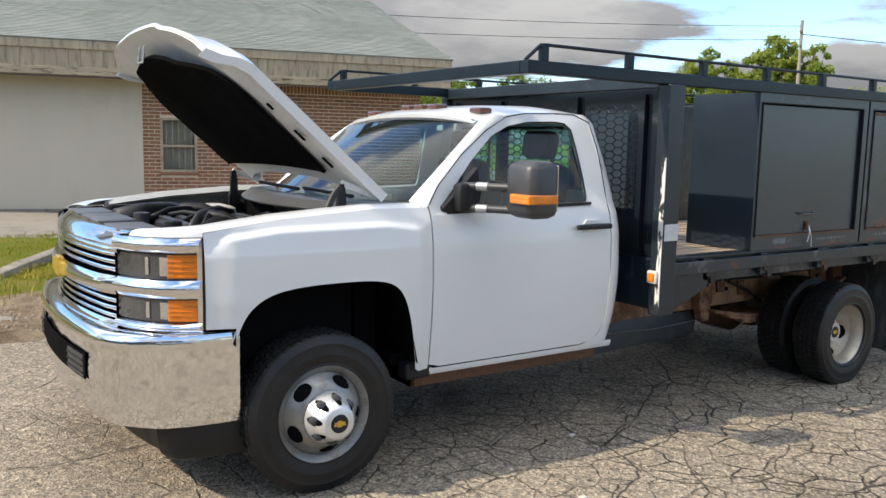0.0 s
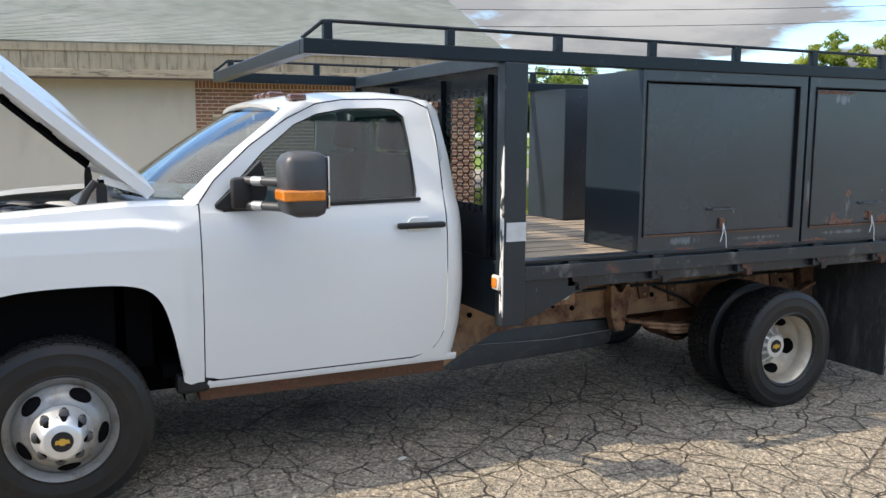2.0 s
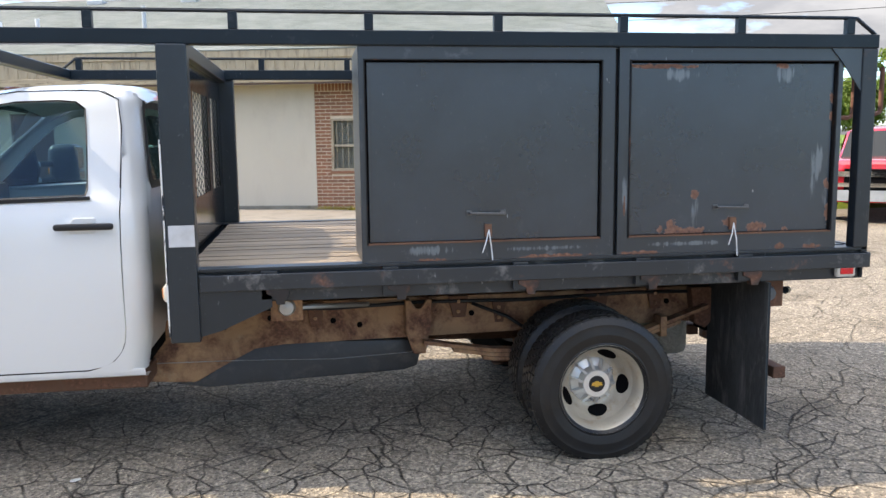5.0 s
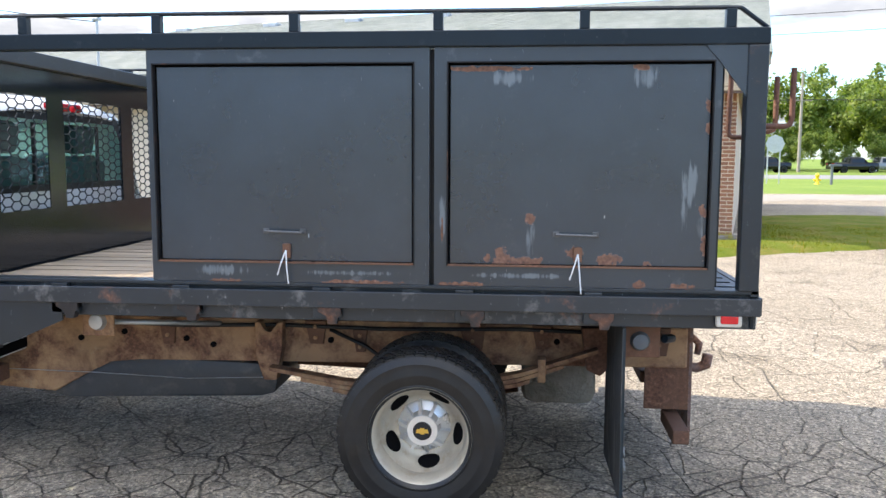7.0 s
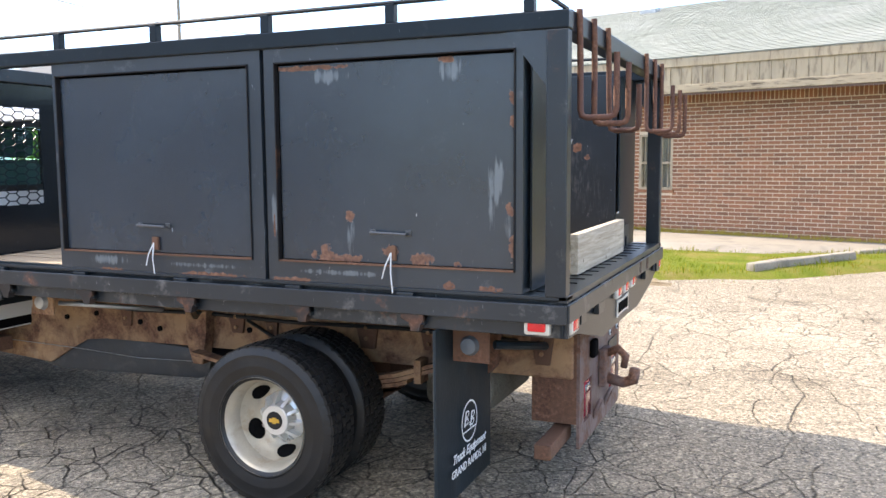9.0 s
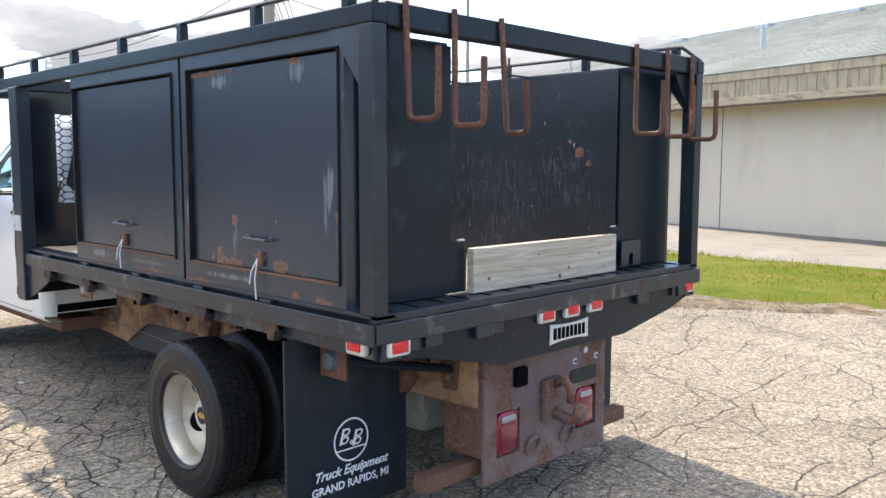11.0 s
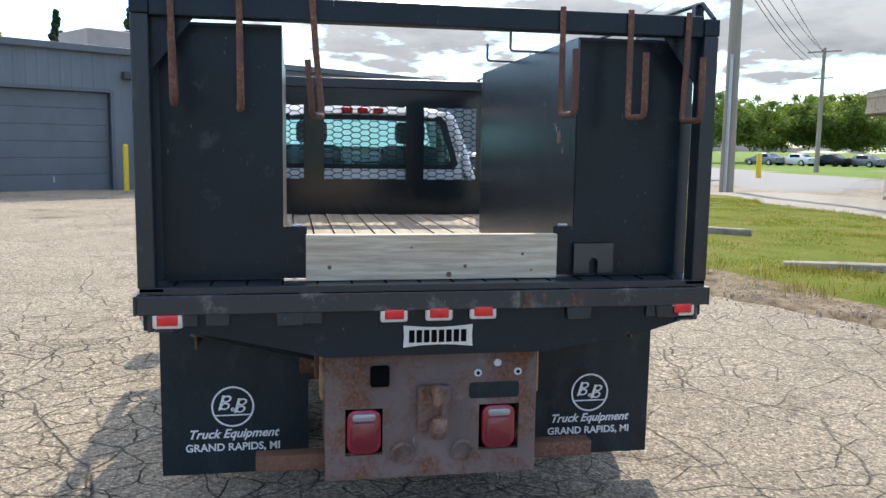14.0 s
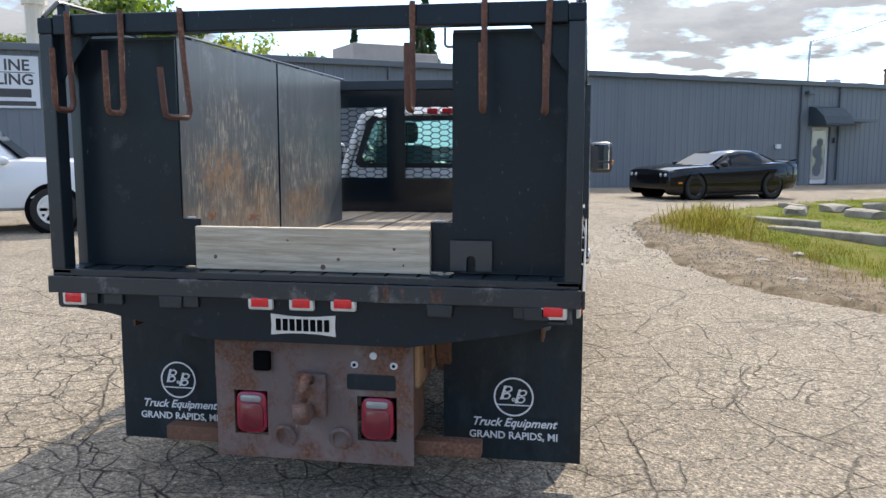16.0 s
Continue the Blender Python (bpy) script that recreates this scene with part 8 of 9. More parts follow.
for a, b in HEX:
    tpart("hex_mesh", hex_mesh(a, b), M_BLACK_STEEL, headboard, "hexagon-punched steel mesh")
tpart("top_beam", box(2.13, 2.21, -1.13, 1.13, 2.068, 2.145, 0.005), M_BED_STEEL, headboard, "scuffed square steel beam")
for y in (-0.41, 0.41, -1.0, 1.0):
    tpart("stiffener", box(2.125, 2.155, y - 0.02, y + 0.02, 1.06, 2.035), M_HEADBOARD, headboard)
RZ0, RZ1 = 2.085, 2.155
for s in (-1, 1):
    post = tpart("front_post", box(2.13, 2.265, *sorted((s * 1.12, s * 1.205)), 0.71, RZ0, 0.006), M_BED_STEEL, None, "black steel rack post with chipped edge")
    tpart("chipped_edge", box(2.124, 2.131, *sorted((s * 1.175, s * 1.208)), 0.74, 1.66, 0.002), M_WHITEWORN, post, "worn white-chipped post edge")
    tpart("gusset", prism([(2.265, 0.73), (2.36, 0.755), (2.60, 0.86), (2.60, 0.985), (2.265, 1.03)], "y", *sorted((s * 1.17, s * 1.18))), M_BED_STEEL, post)
    if s < 0:
        tpart("amber_marker", box(2.105, 2.13, -1.197, -1.117, 0.905, 0.985, 0.012), M_BEZEL, post, "amber marker lamp in pale bezel", True, 40)
        tpart("amber_lens", box(2.098, 2.108, -1.182, -1.132, 0.92, 0.97, 0.008), M_AMBER, post, "amber lens", True, 40)
        tpart("tape_patch", box(2.145, 2.262, -1.209, -1.2065, 1.165, 1.265), M_TAPE, post, "silver tape patch")
    rail = tpart("top_rail", box(1.09, BX1, *sorted((s * 1.108, s * 1.178)), RZ0, RZ1, 0.006), M_BLACK_STEEL, None, "black steel rack rail with upper bar")
    for x in (1.21, 1.84, 2.47, 3.09, 3.71, 4.34, 4.96, 5.56):
        tpart("stub", box(x - 0.021, x + 0.021, *sorted((s * 1.133, s * 1.173)), RZ1, 2.232, 0.003), M_BLACK_STEEL, rail)
    tpart("upper_bar", tube([(1.09, s * 1.153, RZ1), (1.19, s * 1.153, 2.236), (1.22, s * 1.153, 2.238), (3.4, s * 1.153, 2.238), (5.56, s * 1.153, 2.238), (5.60, s * 1.153, 2.236), (BX1 - 0.01, s * 1.153, RZ1)], 0.010, 6), M_BLACK_STEEL, rail)
    rp = tpart("rear_post", box(BX1 - 0.088, BX1 - 0.003, *sorted((s * 1.110, s * 1.176)), DZ, RZ0, 0.006), M_POST, None, "black steel rear corner post with rust streaks")
    tpart("corner_gusset", prism([(BX1 - 0.088, 2.085), (BX1 - 0.26, 2.085), (BX1 - 0.20, 2.02), (BX1 - 0.088, 1.87)], "y", *sorted((s * 1.16, s * 1.168))), M_BOX, rp)
    tpart("corner_gusset", prism([(s * 1.110, 2.085), (s * 0.95, 2.085), (s * 1.110, 1.88)], "x", BX1 - 0.06, BX1 - 0.05), M_BLACK_STEEL, rp)
tpart("guard_bar", box(1.09, 1.16, -1.108, 1.108, RZ0, RZ1, 0.006), M_BLACK_STEEL, None, "black cab guard front bar")
tpart("rear_beam", box(BX1 - 0.085, BX1 - 0.005, -1.108, 1.108, RZ0 - 0.005, RZ1 + 0.01, 0.006), M_BLACK_STEEL, None, "black steel rear header beam")

# hanging hooks on the rear header
for y, dz, tilt, swing in ((-1.03, 0.36, -2, 0.0), (-0.78, 0.375, 0, 0.0), (-0.51, 0.395, -5, -0.05), (0.49, 0.37, 0, 0.0), (0.78, 0.375, 0, 0.0), (1.035, 0.385, 2, 0.0)):
    zt = RZ1 + 0.02
    x0 = BX1 + 0.004
    out = 0.145
    zb = RZ0 + 0.03 - dz
    d = math.tan(radians(tilt)) * dz
    pts = [(x0, y, zt), (x0 + 0.004, y - d * 0.4, zt - 0.2), (x0 + 0.004, y - d, zb + 0.03), (x0 + 0.012, y - d - 0.003, zb + 0.008), (x0 + 0.03, y - d, zb), (x0 + out - 0.03, y - d + 0.008 + swing * 0.8, zb), (x0 + out - 0.008, y - d + 0.01 + swing, zb + 0.008), (x0 + out, y - d + 0.01 + swing, zb + 0.03), (x0 + out, y - d + 0.008 + swing * 1.25, zb + 0.25 - abs(swing))]
    tpart("rod_hook", tube(pts, 0.0125, 10), M_HOOK, None, "red-brown rusted steel rod hook", True, 60)

# mud flaps with their stencils
FM = Matrix(((0, 0, 1, 5.185), (1, 0, 0, 0), (0, 1, 0, 0), (0, 0, 0, 1)))
for s in (-1, 1):
    y0, y1 = sorted((s * 0.52, s * 1.185))
    rows = []
    for k in range(9):
        z = 0.08 + (0.88 - 0.08) * k / 8
        rows.append([(5.165 + 0.006 * (1 - k / 8) ** 2 * math.sin(4 * y + s), y, z) for y in frange(y0, y1, 8)])
    fl_ = tpart("mud_flap", sheet(rows, 0.012), M_FLAP, None, "black rubber mud flap with white stencil", True, 40)
    tpart("road_film", sheet([[(x - 0.011, y, z) for x, y, z in r] for r in rows], 0.003), M_ROADFILM, fl_, "dried grey road film on the wheel side", True, 40)
    yc = s * 0.865
    bm = bmesh.new()
    ang = [radians(a) for a in range(0, 361, 10)]
    add_grid(bm, [[(5.190, yc + r * math.cos(a), 0.405 + r * math.sin(a)) for a in ang] for r in (0.088, 0.0965)])
    add_box(bm, 5.1895, 5.1905, yc - 0.08, yc + 0.08, 0.362, 0.368)
    for o, zo in ((-0.036, 0.012), (0.034, -0.004)):
        add_prism(bm, [(yc + o - 0.030, 0.378 + zo), (yc + o - 0.018, 0.378 + zo), (yc + o + 0.002, 0.448 + zo), (yc + o - 0.010, 0.448 + zo)], "x", 5.1895, 5.1905)
        for q in range(2):
            cz, cy = 0.396 + zo + q * 0.034, yc + o + 0.001 + q * 0.008
            add_grid(bm, [[(5.190, cy + r * math.cos(a) * 1.25 + 0.3 * r * math.sin(a), cz + r * math.sin(a)) for a in ang] for r in (0.010, 0.017)])
    add_grid(bm, [[(5.1902, yc + r * math.cos(a), 0.392 + r * math.sin(a)) for a in ang] for r in (0.004, 0.009)])
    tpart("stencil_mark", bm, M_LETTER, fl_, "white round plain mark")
    add_text("lettering", "Truck Equipment", 0.058, FM @ Matrix.Translation((yc, 0.276, 0.006)), M_LETTER, fl_, "white script lettering", 0.35)
    add_text("lettering", "GRAND RAPIDS, MI", 0.050, FM @ Matrix.Translation((yc, 0.212, 0.006)), M_LETTER, fl_, "white block lettering", 0.0)

# hitch plate with tail lamps and pintle hook
HX = 5.60


def round_panel(x0, x1, y0, y1, z0, z1, r, bev):
    """Upright panel across x with rounded corners."""
    pts = []
    for cy, cz, a0 in ((y1 - r, z1 - r, 0), (y0 + r, z1 - r, 90), (y0 + r, z0 + r, 180), (y1 - r, z0 + r, 270)):
        pts += [(cy + r * math.cos(radians(a0 + q)), cz + r * math.sin(radians(a0 + q))) for q in (0, 22, 45, 68, 90)]
    return prism(pts, "x", x0, x1, bev)


hp = plate("x", HX - 0.015, 0.015, [-0.46, -0.375, -0.215, 0.205, 0.385, 0.46], [0.19, 0.295, 0.50, 0.755], lambda y, z: 0.295 < z < 0.50 and (-0.375 < y < -0.215 or 0.205 < y < 0.385))
hitch = tpart("hitch_plate", hp, M_HITCH, None, "rusted steel hitch plate with recessed tail lamps")
for s in (-1, 1):
    tpart("side_plate", box(5.36, HX - 0.016, *sorted((s * 0.44, s * 0.46)), 0.31, 0.755), M_RUST, hitch)
    tpart("lower_tube", box(5.46, 5.54, *sorted((s * 0.38, s * 0.75)), 0.220, 0.290, 0.006), M_RUST, hitch)
    yc = s * 0.295
    tpart("lamp_box", box(HX - 0.10, HX - 0.05, yc - 0.085, yc + 0.085, 0.29, 0.505), M_DARK, hitch)
    tpart("tail_lamp_rim", round_panel(HX - 0.05, HX - 0.002, yc - 0.074, yc + 0.074, 0.300, 0.494, 0.040, 0.010), M_TAILRIM, hitch, "red tail lamp", True, 40)
    tpart("tail_lens", round_panel(HX - 0.02, HX + 0.004, yc - 0.058, yc + 0.058, 0.315, 0.44, 0.026, 0.004), M_DARKRED, hitch, "dark red lens", True, 40)
    tpart("reverse_lens", round_panel(HX - 0.02, HX + 0.006, yc - 0.050, yc + 0.050, 0.447, 0.478, 0.013, 0.003), M_LAMP_CLEAR, hitch, "clear reversing lens", True, 40)
    tpart("chain_ring", tube([(HX + 0.01 + 0.02 * math.sin(radians(a)), s * 0.13 + 0.045 * math.cos(radians(a)), 0.30 + 0.05 * math.sin(radians(a))) for a in range(0, 361, 30)], 0.010, 8), M_HITCH, hitch)
for y, z in ((0.196, 0.643), (0.374, 0.644)):
    tpart("bright_bolt", round_panel(HX, HX + 0.008, y - 0.017, y + 0.017, z - 0.016, z + 0.016, 0.015, 0.003), M_SIGN, hitch)
tpart("bright_bolt", round_panel(HX, HX + 0.008, 0.265, 0.299, 0.669, 0.703, 0.0165, 0.003), M_SIGN, hitch)
for y, z in ((0.196, 0.643), (0.374, 0.644)):
    tpart("bolt_hole", round_panel(HX + 0.008, HX + 0.011, y - 0.008, y + 0.008, z - 0.008, z + 0.008, 0.0075, 0.001), M_DARK, hitch)
tpart("bolted_pad", round_panel(HX, HX + 0.006, 0.16, 0.38, 0.53, 0.60, 0.012, 0.002), M_FLAP, hitch, "dark bolted pad")
tpart("socket", box(HX, HX + 0.03, -0.27, -0.19, 0.60, 0.69, 0.01), M_DARK, hitch, "black trailer socket")
tpart("pintle_body", box(HX, HX + 0.04, -0.07, 0.07, 0.40, 0.60, 0.01), M_HITCH, hitch)
tpart("pintle_hook", tube([(HX + 0.02, 0.0, 0.44), (HX + 0.12, 0.0, 0.42), (HX + 0.17, 0.0, 0.44), (HX + 0.18, 0.0, 0.50)], [0.03, 0.028, 0.032, 0.03], 10), M_HITCH, hitch, "rusted pintle hook", True)
tpart("pintle_latch", tube([(HX + 0.03, 0.0, 0.57), (HX + 0.09, 0.0, 0.60), (HX + 0.13, 0.0, 0.56), (HX + 0.12, 0.0, 0.50)], [0.022, 0.024, 0.022, 0.018], 10), M_HITCH, hitch, "", True)


# ---- tool boxes on the bed ----
def toolbox(x0, x1, s, seed, m0, m1):
    t = thing("toolbox", ((x0 + x1) / 2, s * 0.9, DZ), "dark slate steel truck toolbox with hinged door", "toolbox", "side toolboxes on the flatbed")
    z0, z1 = DZ + 0.003, 2.0845
    yo, yi = s * 1.160, s * 0.625
    a, b = x0 + m0, x1 - m1           # door opening
    c, d = 1.140, 2.024
    bm = plate("y", yo, -s * 0.012, [x0, a, b, x1], [z0, c, d, z1], lambda x, z: a < x < b and c < z < d)
    part("face_frame", bm, M_BOX_WORN, t, "chipped steel face frame with rust along the foot")
    part("end_panel", box(x0, x0 + 0.006, *sorted((yi, s * 1.148)), z0, z1), M_BOX, t, "dark slate end panel")
    part("end_panel", box(x1 - 0.006, x1, *sorted((yi, s * 1.148)), z0, z1), M_BOX, t, "dark slate end panel")
    part("lid", box(x0 + 0.006, x1 - 0.006, *sorted((yi, s * 1.148)), z1 - 0.006, z1), M_BOX, t, "dark slate top panel")
    part("floor_panel", box(x0 + 0.006, x1 - 0.006, *sorted((yi, s * 1.148)), z0, z0 + 0.006), M_BOX, t)
    xm = 4.25 if s < 0 else (x0 + x1) / 2
    # paler sheet paints the sunlit driver's side, darker one the shaded passenger's
    part("inner_panel", box(x0 + 0.006, x1 - 0.006, *sorted((yi, yi + s * 0.006)), z0 + 0.006, z1 - 0.006), M_INNER_SUNLIT if s < 0 else M_INNER_SHADED, t, "scuffed inner side panel")
    # the door sits back in its opening, with a dark gap round it
    dy0, dy1 = s * 1.138, s * 1.146
    door = part("door", box(a + 0.014, b - 0.012, *sorted((dy0, dy1)), c + 0.010, d - 0.014, 0.002), M_DOOR, t, "flat slate door with rust spots and pale runs")
    # added near-black sheet that paints the shade inside the door gap
    part("door_backing", box(a - 0.01, b + 0.01, *sorted((s * 1.128, s * 1.135)), c - 0.01, d + 0.01), M_DARK, t)
    for p, q, r, w in ((a, a + 0.005, c, d), (b - 0.005, b, c, d), (a, b, d - 0.005, d)):
        part("opening_lip", box(p, q, *sorted((s * 1.138, s * 1.168)), r, w), M_LIP, t, "brown-stained opening edge")
    part("opening_lip", box(a, b, *sorted((s * 1.138, s * 1.168)), c, c + 0.007), M_RUST, t, "rusty lower lip")
    xm = (a + b) / 2 - 0.0
    yq = s * 1.176
    part("handle", tube([(xm - 0.085, dy1, 1.285), (xm - 0.085, yq, 1.285), (xm + 0.085, yq, 1.280), (xm + 0.085, dy1, 1.280)], 0.006, 6), M_HANDLE, door, "thin dark steel pull handle")
    for dx in (-0.085, 0.085):
        part("handle_foot", box(xm + dx - 0.014, xm + dx + 0.014, *sorted((dy1, dy1 + s * 0.006)), 1.272, 1.296, 0.003), M_HANDLE, door)
    part("hasp", box(xm - 0.008, xm + 0.028, *sorted((dy1, s * 1.162)), 1.165, 1.228, 0.003), M_RUST, door, "rusty hasp with white cable ties")
    for dx, ln in ((-0.035, 0.11), (0.015, 0.15 + 0.02 * seed)):
        part("cable_tie", tube([(xm + 0.01, s * 1.168, 1.20), (xm + 0.01 + dx * 0.5, s * 1.188, 1.20 - ln * 0.5), (xm + 0.01 + dx, s * 1.187, 1.20 - ln)], 0.0032, 5), M_SIGN, door)
    return t


for s in (-1, 1):
    if s < 0:
        toolbox(3.035, 4.303, s, 0, 0.026, 0.066)
        toolbox(4.324, 5.535, s, 1, 0.055, 0.030)
    else:
        toolbox(3.69, 5.535, s, 0, 0.045, 0.045)
    y0, y1 = sorted((s * 0.625, s * 1.10))
    bx = tpart("rear_panel", prism([(s * 1.10, DZ + 0.01), (s * 0.53, DZ + 0.01), (s * 0.53, 1.275), (s * 0.625, 1.275), (s * 0.625, 2.07), (s * 1.10, 2.07)], "x", 5.548, 5.556), M_BLACK_STEEL, None, "black steel rear closing panel")
    tpart("pin", tube([(5.56, s * 0.55, 1.28), (5.56, s * 0.59, 1.28)], 0.006, 6), M_GALV, bx)
tpart("joint_strip", box(4.3035, 4.3235, -1.135, -1.115, DZ + 0.004, 2.08), M_LIP, None, "dark strip closing the joint between toolboxes")
for x in (4.42, 4.92):
    tpart("rod_hook", tube([(x, 0.66, 2.088), (x, 0.50, 2.088), (x, 0.49, 2.092), (x, 0.485, 2.10), (x, 0.485, 2.18)], 0.007, 7), M_HANDLE, None, "thin bent steel rod hook", True, 60)
tpart("slot_bracket", prism([(0.62, DZ + 0.02), (0.69, DZ + 0.02), (0.69, DZ + 0.07), (0.70, DZ + 0.085), (0.72, DZ + 0.085), (0.73, DZ + 0.07), (0.73, DZ + 0.02), (0.80, DZ + 0.02), (0.80, 1.20), (0.62, 1.20)], "x", 5.575, 5.583), M_BOX, None, "notched dark steel bracket plate")
board = part("pine_board", box(5.565, 5.605, -0.535, 0.535, DZ + 0.004, 1.245, 0.004), M_BOARD)
tagged(board, "pale knotty pine board standing across the flatbed's open rear", "board")
for y, z, r in ((-0.44, 1.11, 0.009), (0.13, 1.11, 0.008), (0.06, 1.075, 0.012), (0.38, 1.16, 0.007), (-0.1, 1.19, 0.005), (0.42, 1.09, 0.005)):
    bmk = lathe([(0.0, 0.0), (r, 0.0)], (0, 0, 0), 12)
    bmesh.ops.transform(bmk, matrix=Matrix.Translation((5.6065, y, z)) @ Matrix.Rotation(radians(90), 4, "Z"), verts=bmk.verts[:])
    part("knot", bmk, M_BROWN, board)


# ---- trees ----
def crown_mesh(name, seed, rx, rz, clumps, leaves, size, material, conifer=False):
    rng = random.Random(seed)
    vs, fs = [], []
    centres = []
    for _ in range(clumps):
        if conifer:
            h = rng.random() ** 0.8
            r = (1 - h) * rx * rng.uniform(0.3, 1.0)
            a = rng.uniform(0, 6.283)
            centres.append((Vector((r * math.cos(a), r * math.sin(a), h * rz * 2 - rz)), 0.22 * rx * (1.3 - h)))
        else:
            a, u = rng.uniform(0, 6.283), rng.uniform(-0.75, 1)
            k = rng.uniform(0.45, 1.0) * (0.8 + 0.35 * noise.noise(Vector((math.cos(a) * 1.5, math.sin(a) * 1.5, u * 1.5 + seed))))
            w = math.sqrt(max(0, 1 - u * u))
            centres.append((Vector((rx * w * math.cos(a) * k, rx * w * math.sin(a) * k, rz * u * k)), rx * rng.uniform(0.16, 0.30)))
    for c, r in centres:
        for _ in range(leaves):
            d = Vector((rng.gauss(0, 1), rng.gauss(0, 1), rng.gauss(0, 0.8)))
            d = d.normalized() * r * rng.random() ** 0.5
            p = c + d
            n = (d.normalized() + Vector((rng.uniform(-1, 1), rng.uniform(-1, 1), rng.uniform(-0.3, 1)))).normalized()
            s = n.orthogonal().normalized()
            t = n.cross(s)
            ang = rng.uniform(0, 6.283)
            s, t = s * math.cos(ang) + t * math.sin(ang), t * math.cos(ang) - s * math.sin(ang)
            z = size * rng.uniform(0.6, 1.3)
            i = len(vs)
            vs += [tuple(p - s * z), tuple(p + t * z * 0.55), tuple(p + s * z), tuple(p - t * z * 0.55)]
            fs.append((i, i + 1, i + 2, i + 3))
    me = bpy.data.meshes.new(name)
    me.from_pydata(vs, [], fs)
    me.materials.append(material)
    return me, centres


def make_tree(name, at, h, crown, rel, label, seed, group="trees"):
    """rel: crown radius and half height used for its mesh."""
    me, centres = crown
    rng = random.Random(seed)
    z = ground_z(*at)
    t = thing(name, (*at, z), label, "tree", group)
    bm = bmesh.new()
    k = h / (rel[1] * 2.5)
    mid = h - rel[1] * k
    add_tube(bm, [(at[0], at[1], z - 0.2), (at[0] + rng.uniform(-0.1, 0.1), at[1], z + mid * 0.6), (at[0], at[1], z + mid), (at[0], at[1], z + h * 0.85)], [h * 0.026, h * 0.02, h * 0.014, h * 0.004], 9)
    for c, r in rng.sample(centres, min(9, len(centres))):
        e = Vector((at[0], at[1], z + mid)) + c * k * 0.85
        b = Vector((at[0], at[1], z + mid * rng.uniform(0.55, 0.95)))
        add_tube(bm, [b, b.lerp(e, 0.5) + Vector((0, 0, 0.2)), e], [h * 0.009, h * 0.006, h * 0.002], 5)
    part("trunk", bm, M_BARK, t, "", True)
    cr = new("crown", me)
    cr.parent = t
    cr.matrix_basis = Matrix.Translation((0, 0, mid)) @ Matrix.Rotation(rng.uniform(0, 6.28), 4, "Z") @ Matrix.Diagonal((k, k, k, 1))
    return t


R1, R2, R3 = (3.2, 3.4), (3.4, 3.0), (2.2, 5.0)
CROWN_A = crown_mesh("broad_crown", 1, *R1, 80, 120, 0.15, M_LEAF)
CROWN_B = crown_mesh("light_crown", 2, *R1, 70, 110, 0.15, M_LEAF2)
CROWN_C = crown_mesh("round_crown", 3, *R2, 80, 120, 0.15, M_LEAF)
R4 = (1.4, 3.4)
CROWN_E = crown_mesh("slender_crown", 6, *R4, 75, 85, 0.10, M_LEAF2)
CROWN_F = crown_mesh("slender_crown", 8, *R4, 62, 85, 0.10, M_LEAF2)
CROWN_D = crown_mesh("conifer_crown", 4, *R3, 90, 60, 0.20, M_NEEDLE, True)
for i, (x, y, h, c, r) in enumerate([
        (55.3, 44.2, 10.2, CROWN_E, R4), (56.6, 42.7, 11.2, CROWN_F, R4), (57.8, 41.1, 10.0, CROWN_E, R4), (59.3, 39.1, 12.3, CROWN_E, R4), (60.2, 37.9, 12.0, CROWN_F, R4), (61.3, 36.3, 11.4, CROWN_F, R4), (63.1, 33.2, 7.3, CROWN_B, R1), (57.2, 41.9, 7.5, CROWN_B, R1), (60.0, 38.6, 7.5, CROWN_B, R1),
        (-50.8, -35.2, 13.6, CROWN_A, R1), (-53, -31.5, 12.2, CROWN_A, R1), (-55.5, -26.8, 10.6, CROWN_B, R2), (-67, -26, 10.6, CROWN_A, R1), (-47, -40.7, 10.0, CROWN_A, R1), (-58, -38, 14.5, CROWN_C, R2)]):
    make_tree("broadleaf_tree", (x, y), h, c, r, "leafy green broadleaf tree with an uneven crown" if c in (CROWN_A, CROWN_C) else "yellow-green broadleaf tree with a loose crown", 20 + i)
for i, (x, y, h) in enumerate([(-60.5, -12.4, 13.6), (-49.5, -15.4, 9.6), (-51, -11.0, 10.8)]):
    make_tree("conifer", (x, y), h, CROWN_D, R3, "dark green conifer standing behind the metal building", 40 + i, "conifers")


def woods(name, spots, label):
    """A far belt of trees as one mass of leaves and trunks."""
    rng = random.Random(len(spots))
    vs, fs = [], []
    src = [CROWN_A[0], CROWN_C[0]]
    for x, y, h in spots:
        me = rng.choice(src)
        n = len(me.vertices)
        co = np.empty(n * 3)
        me.vertices.foreach_get("co", co)
        co = co.reshape(-1, 3)
        k = h / 7.2
        a = rng.uniform(0, 6.28)
        rot = np.array([[math.cos(a), -math.sin(a), 0], [math.sin(a), math.cos(a), 0], [0, 0, 1]])
        q = co[: n // 8 * 4] @ rot.T * k + np.array([x, y, h * 0.52])
        base = len(vs)
        vs += q.tolist()
        fs += [(base + i, base + i + 1, base + i + 2, base + i + 3) for i in range(0, len(q), 4)]
    me = bpy.data.meshes.new(name)
    me.from_pydata(vs, [], fs)
    me.materials.append(M_LEAF)
    return tagged(new(name, me), label, "woods", kind="stuff")


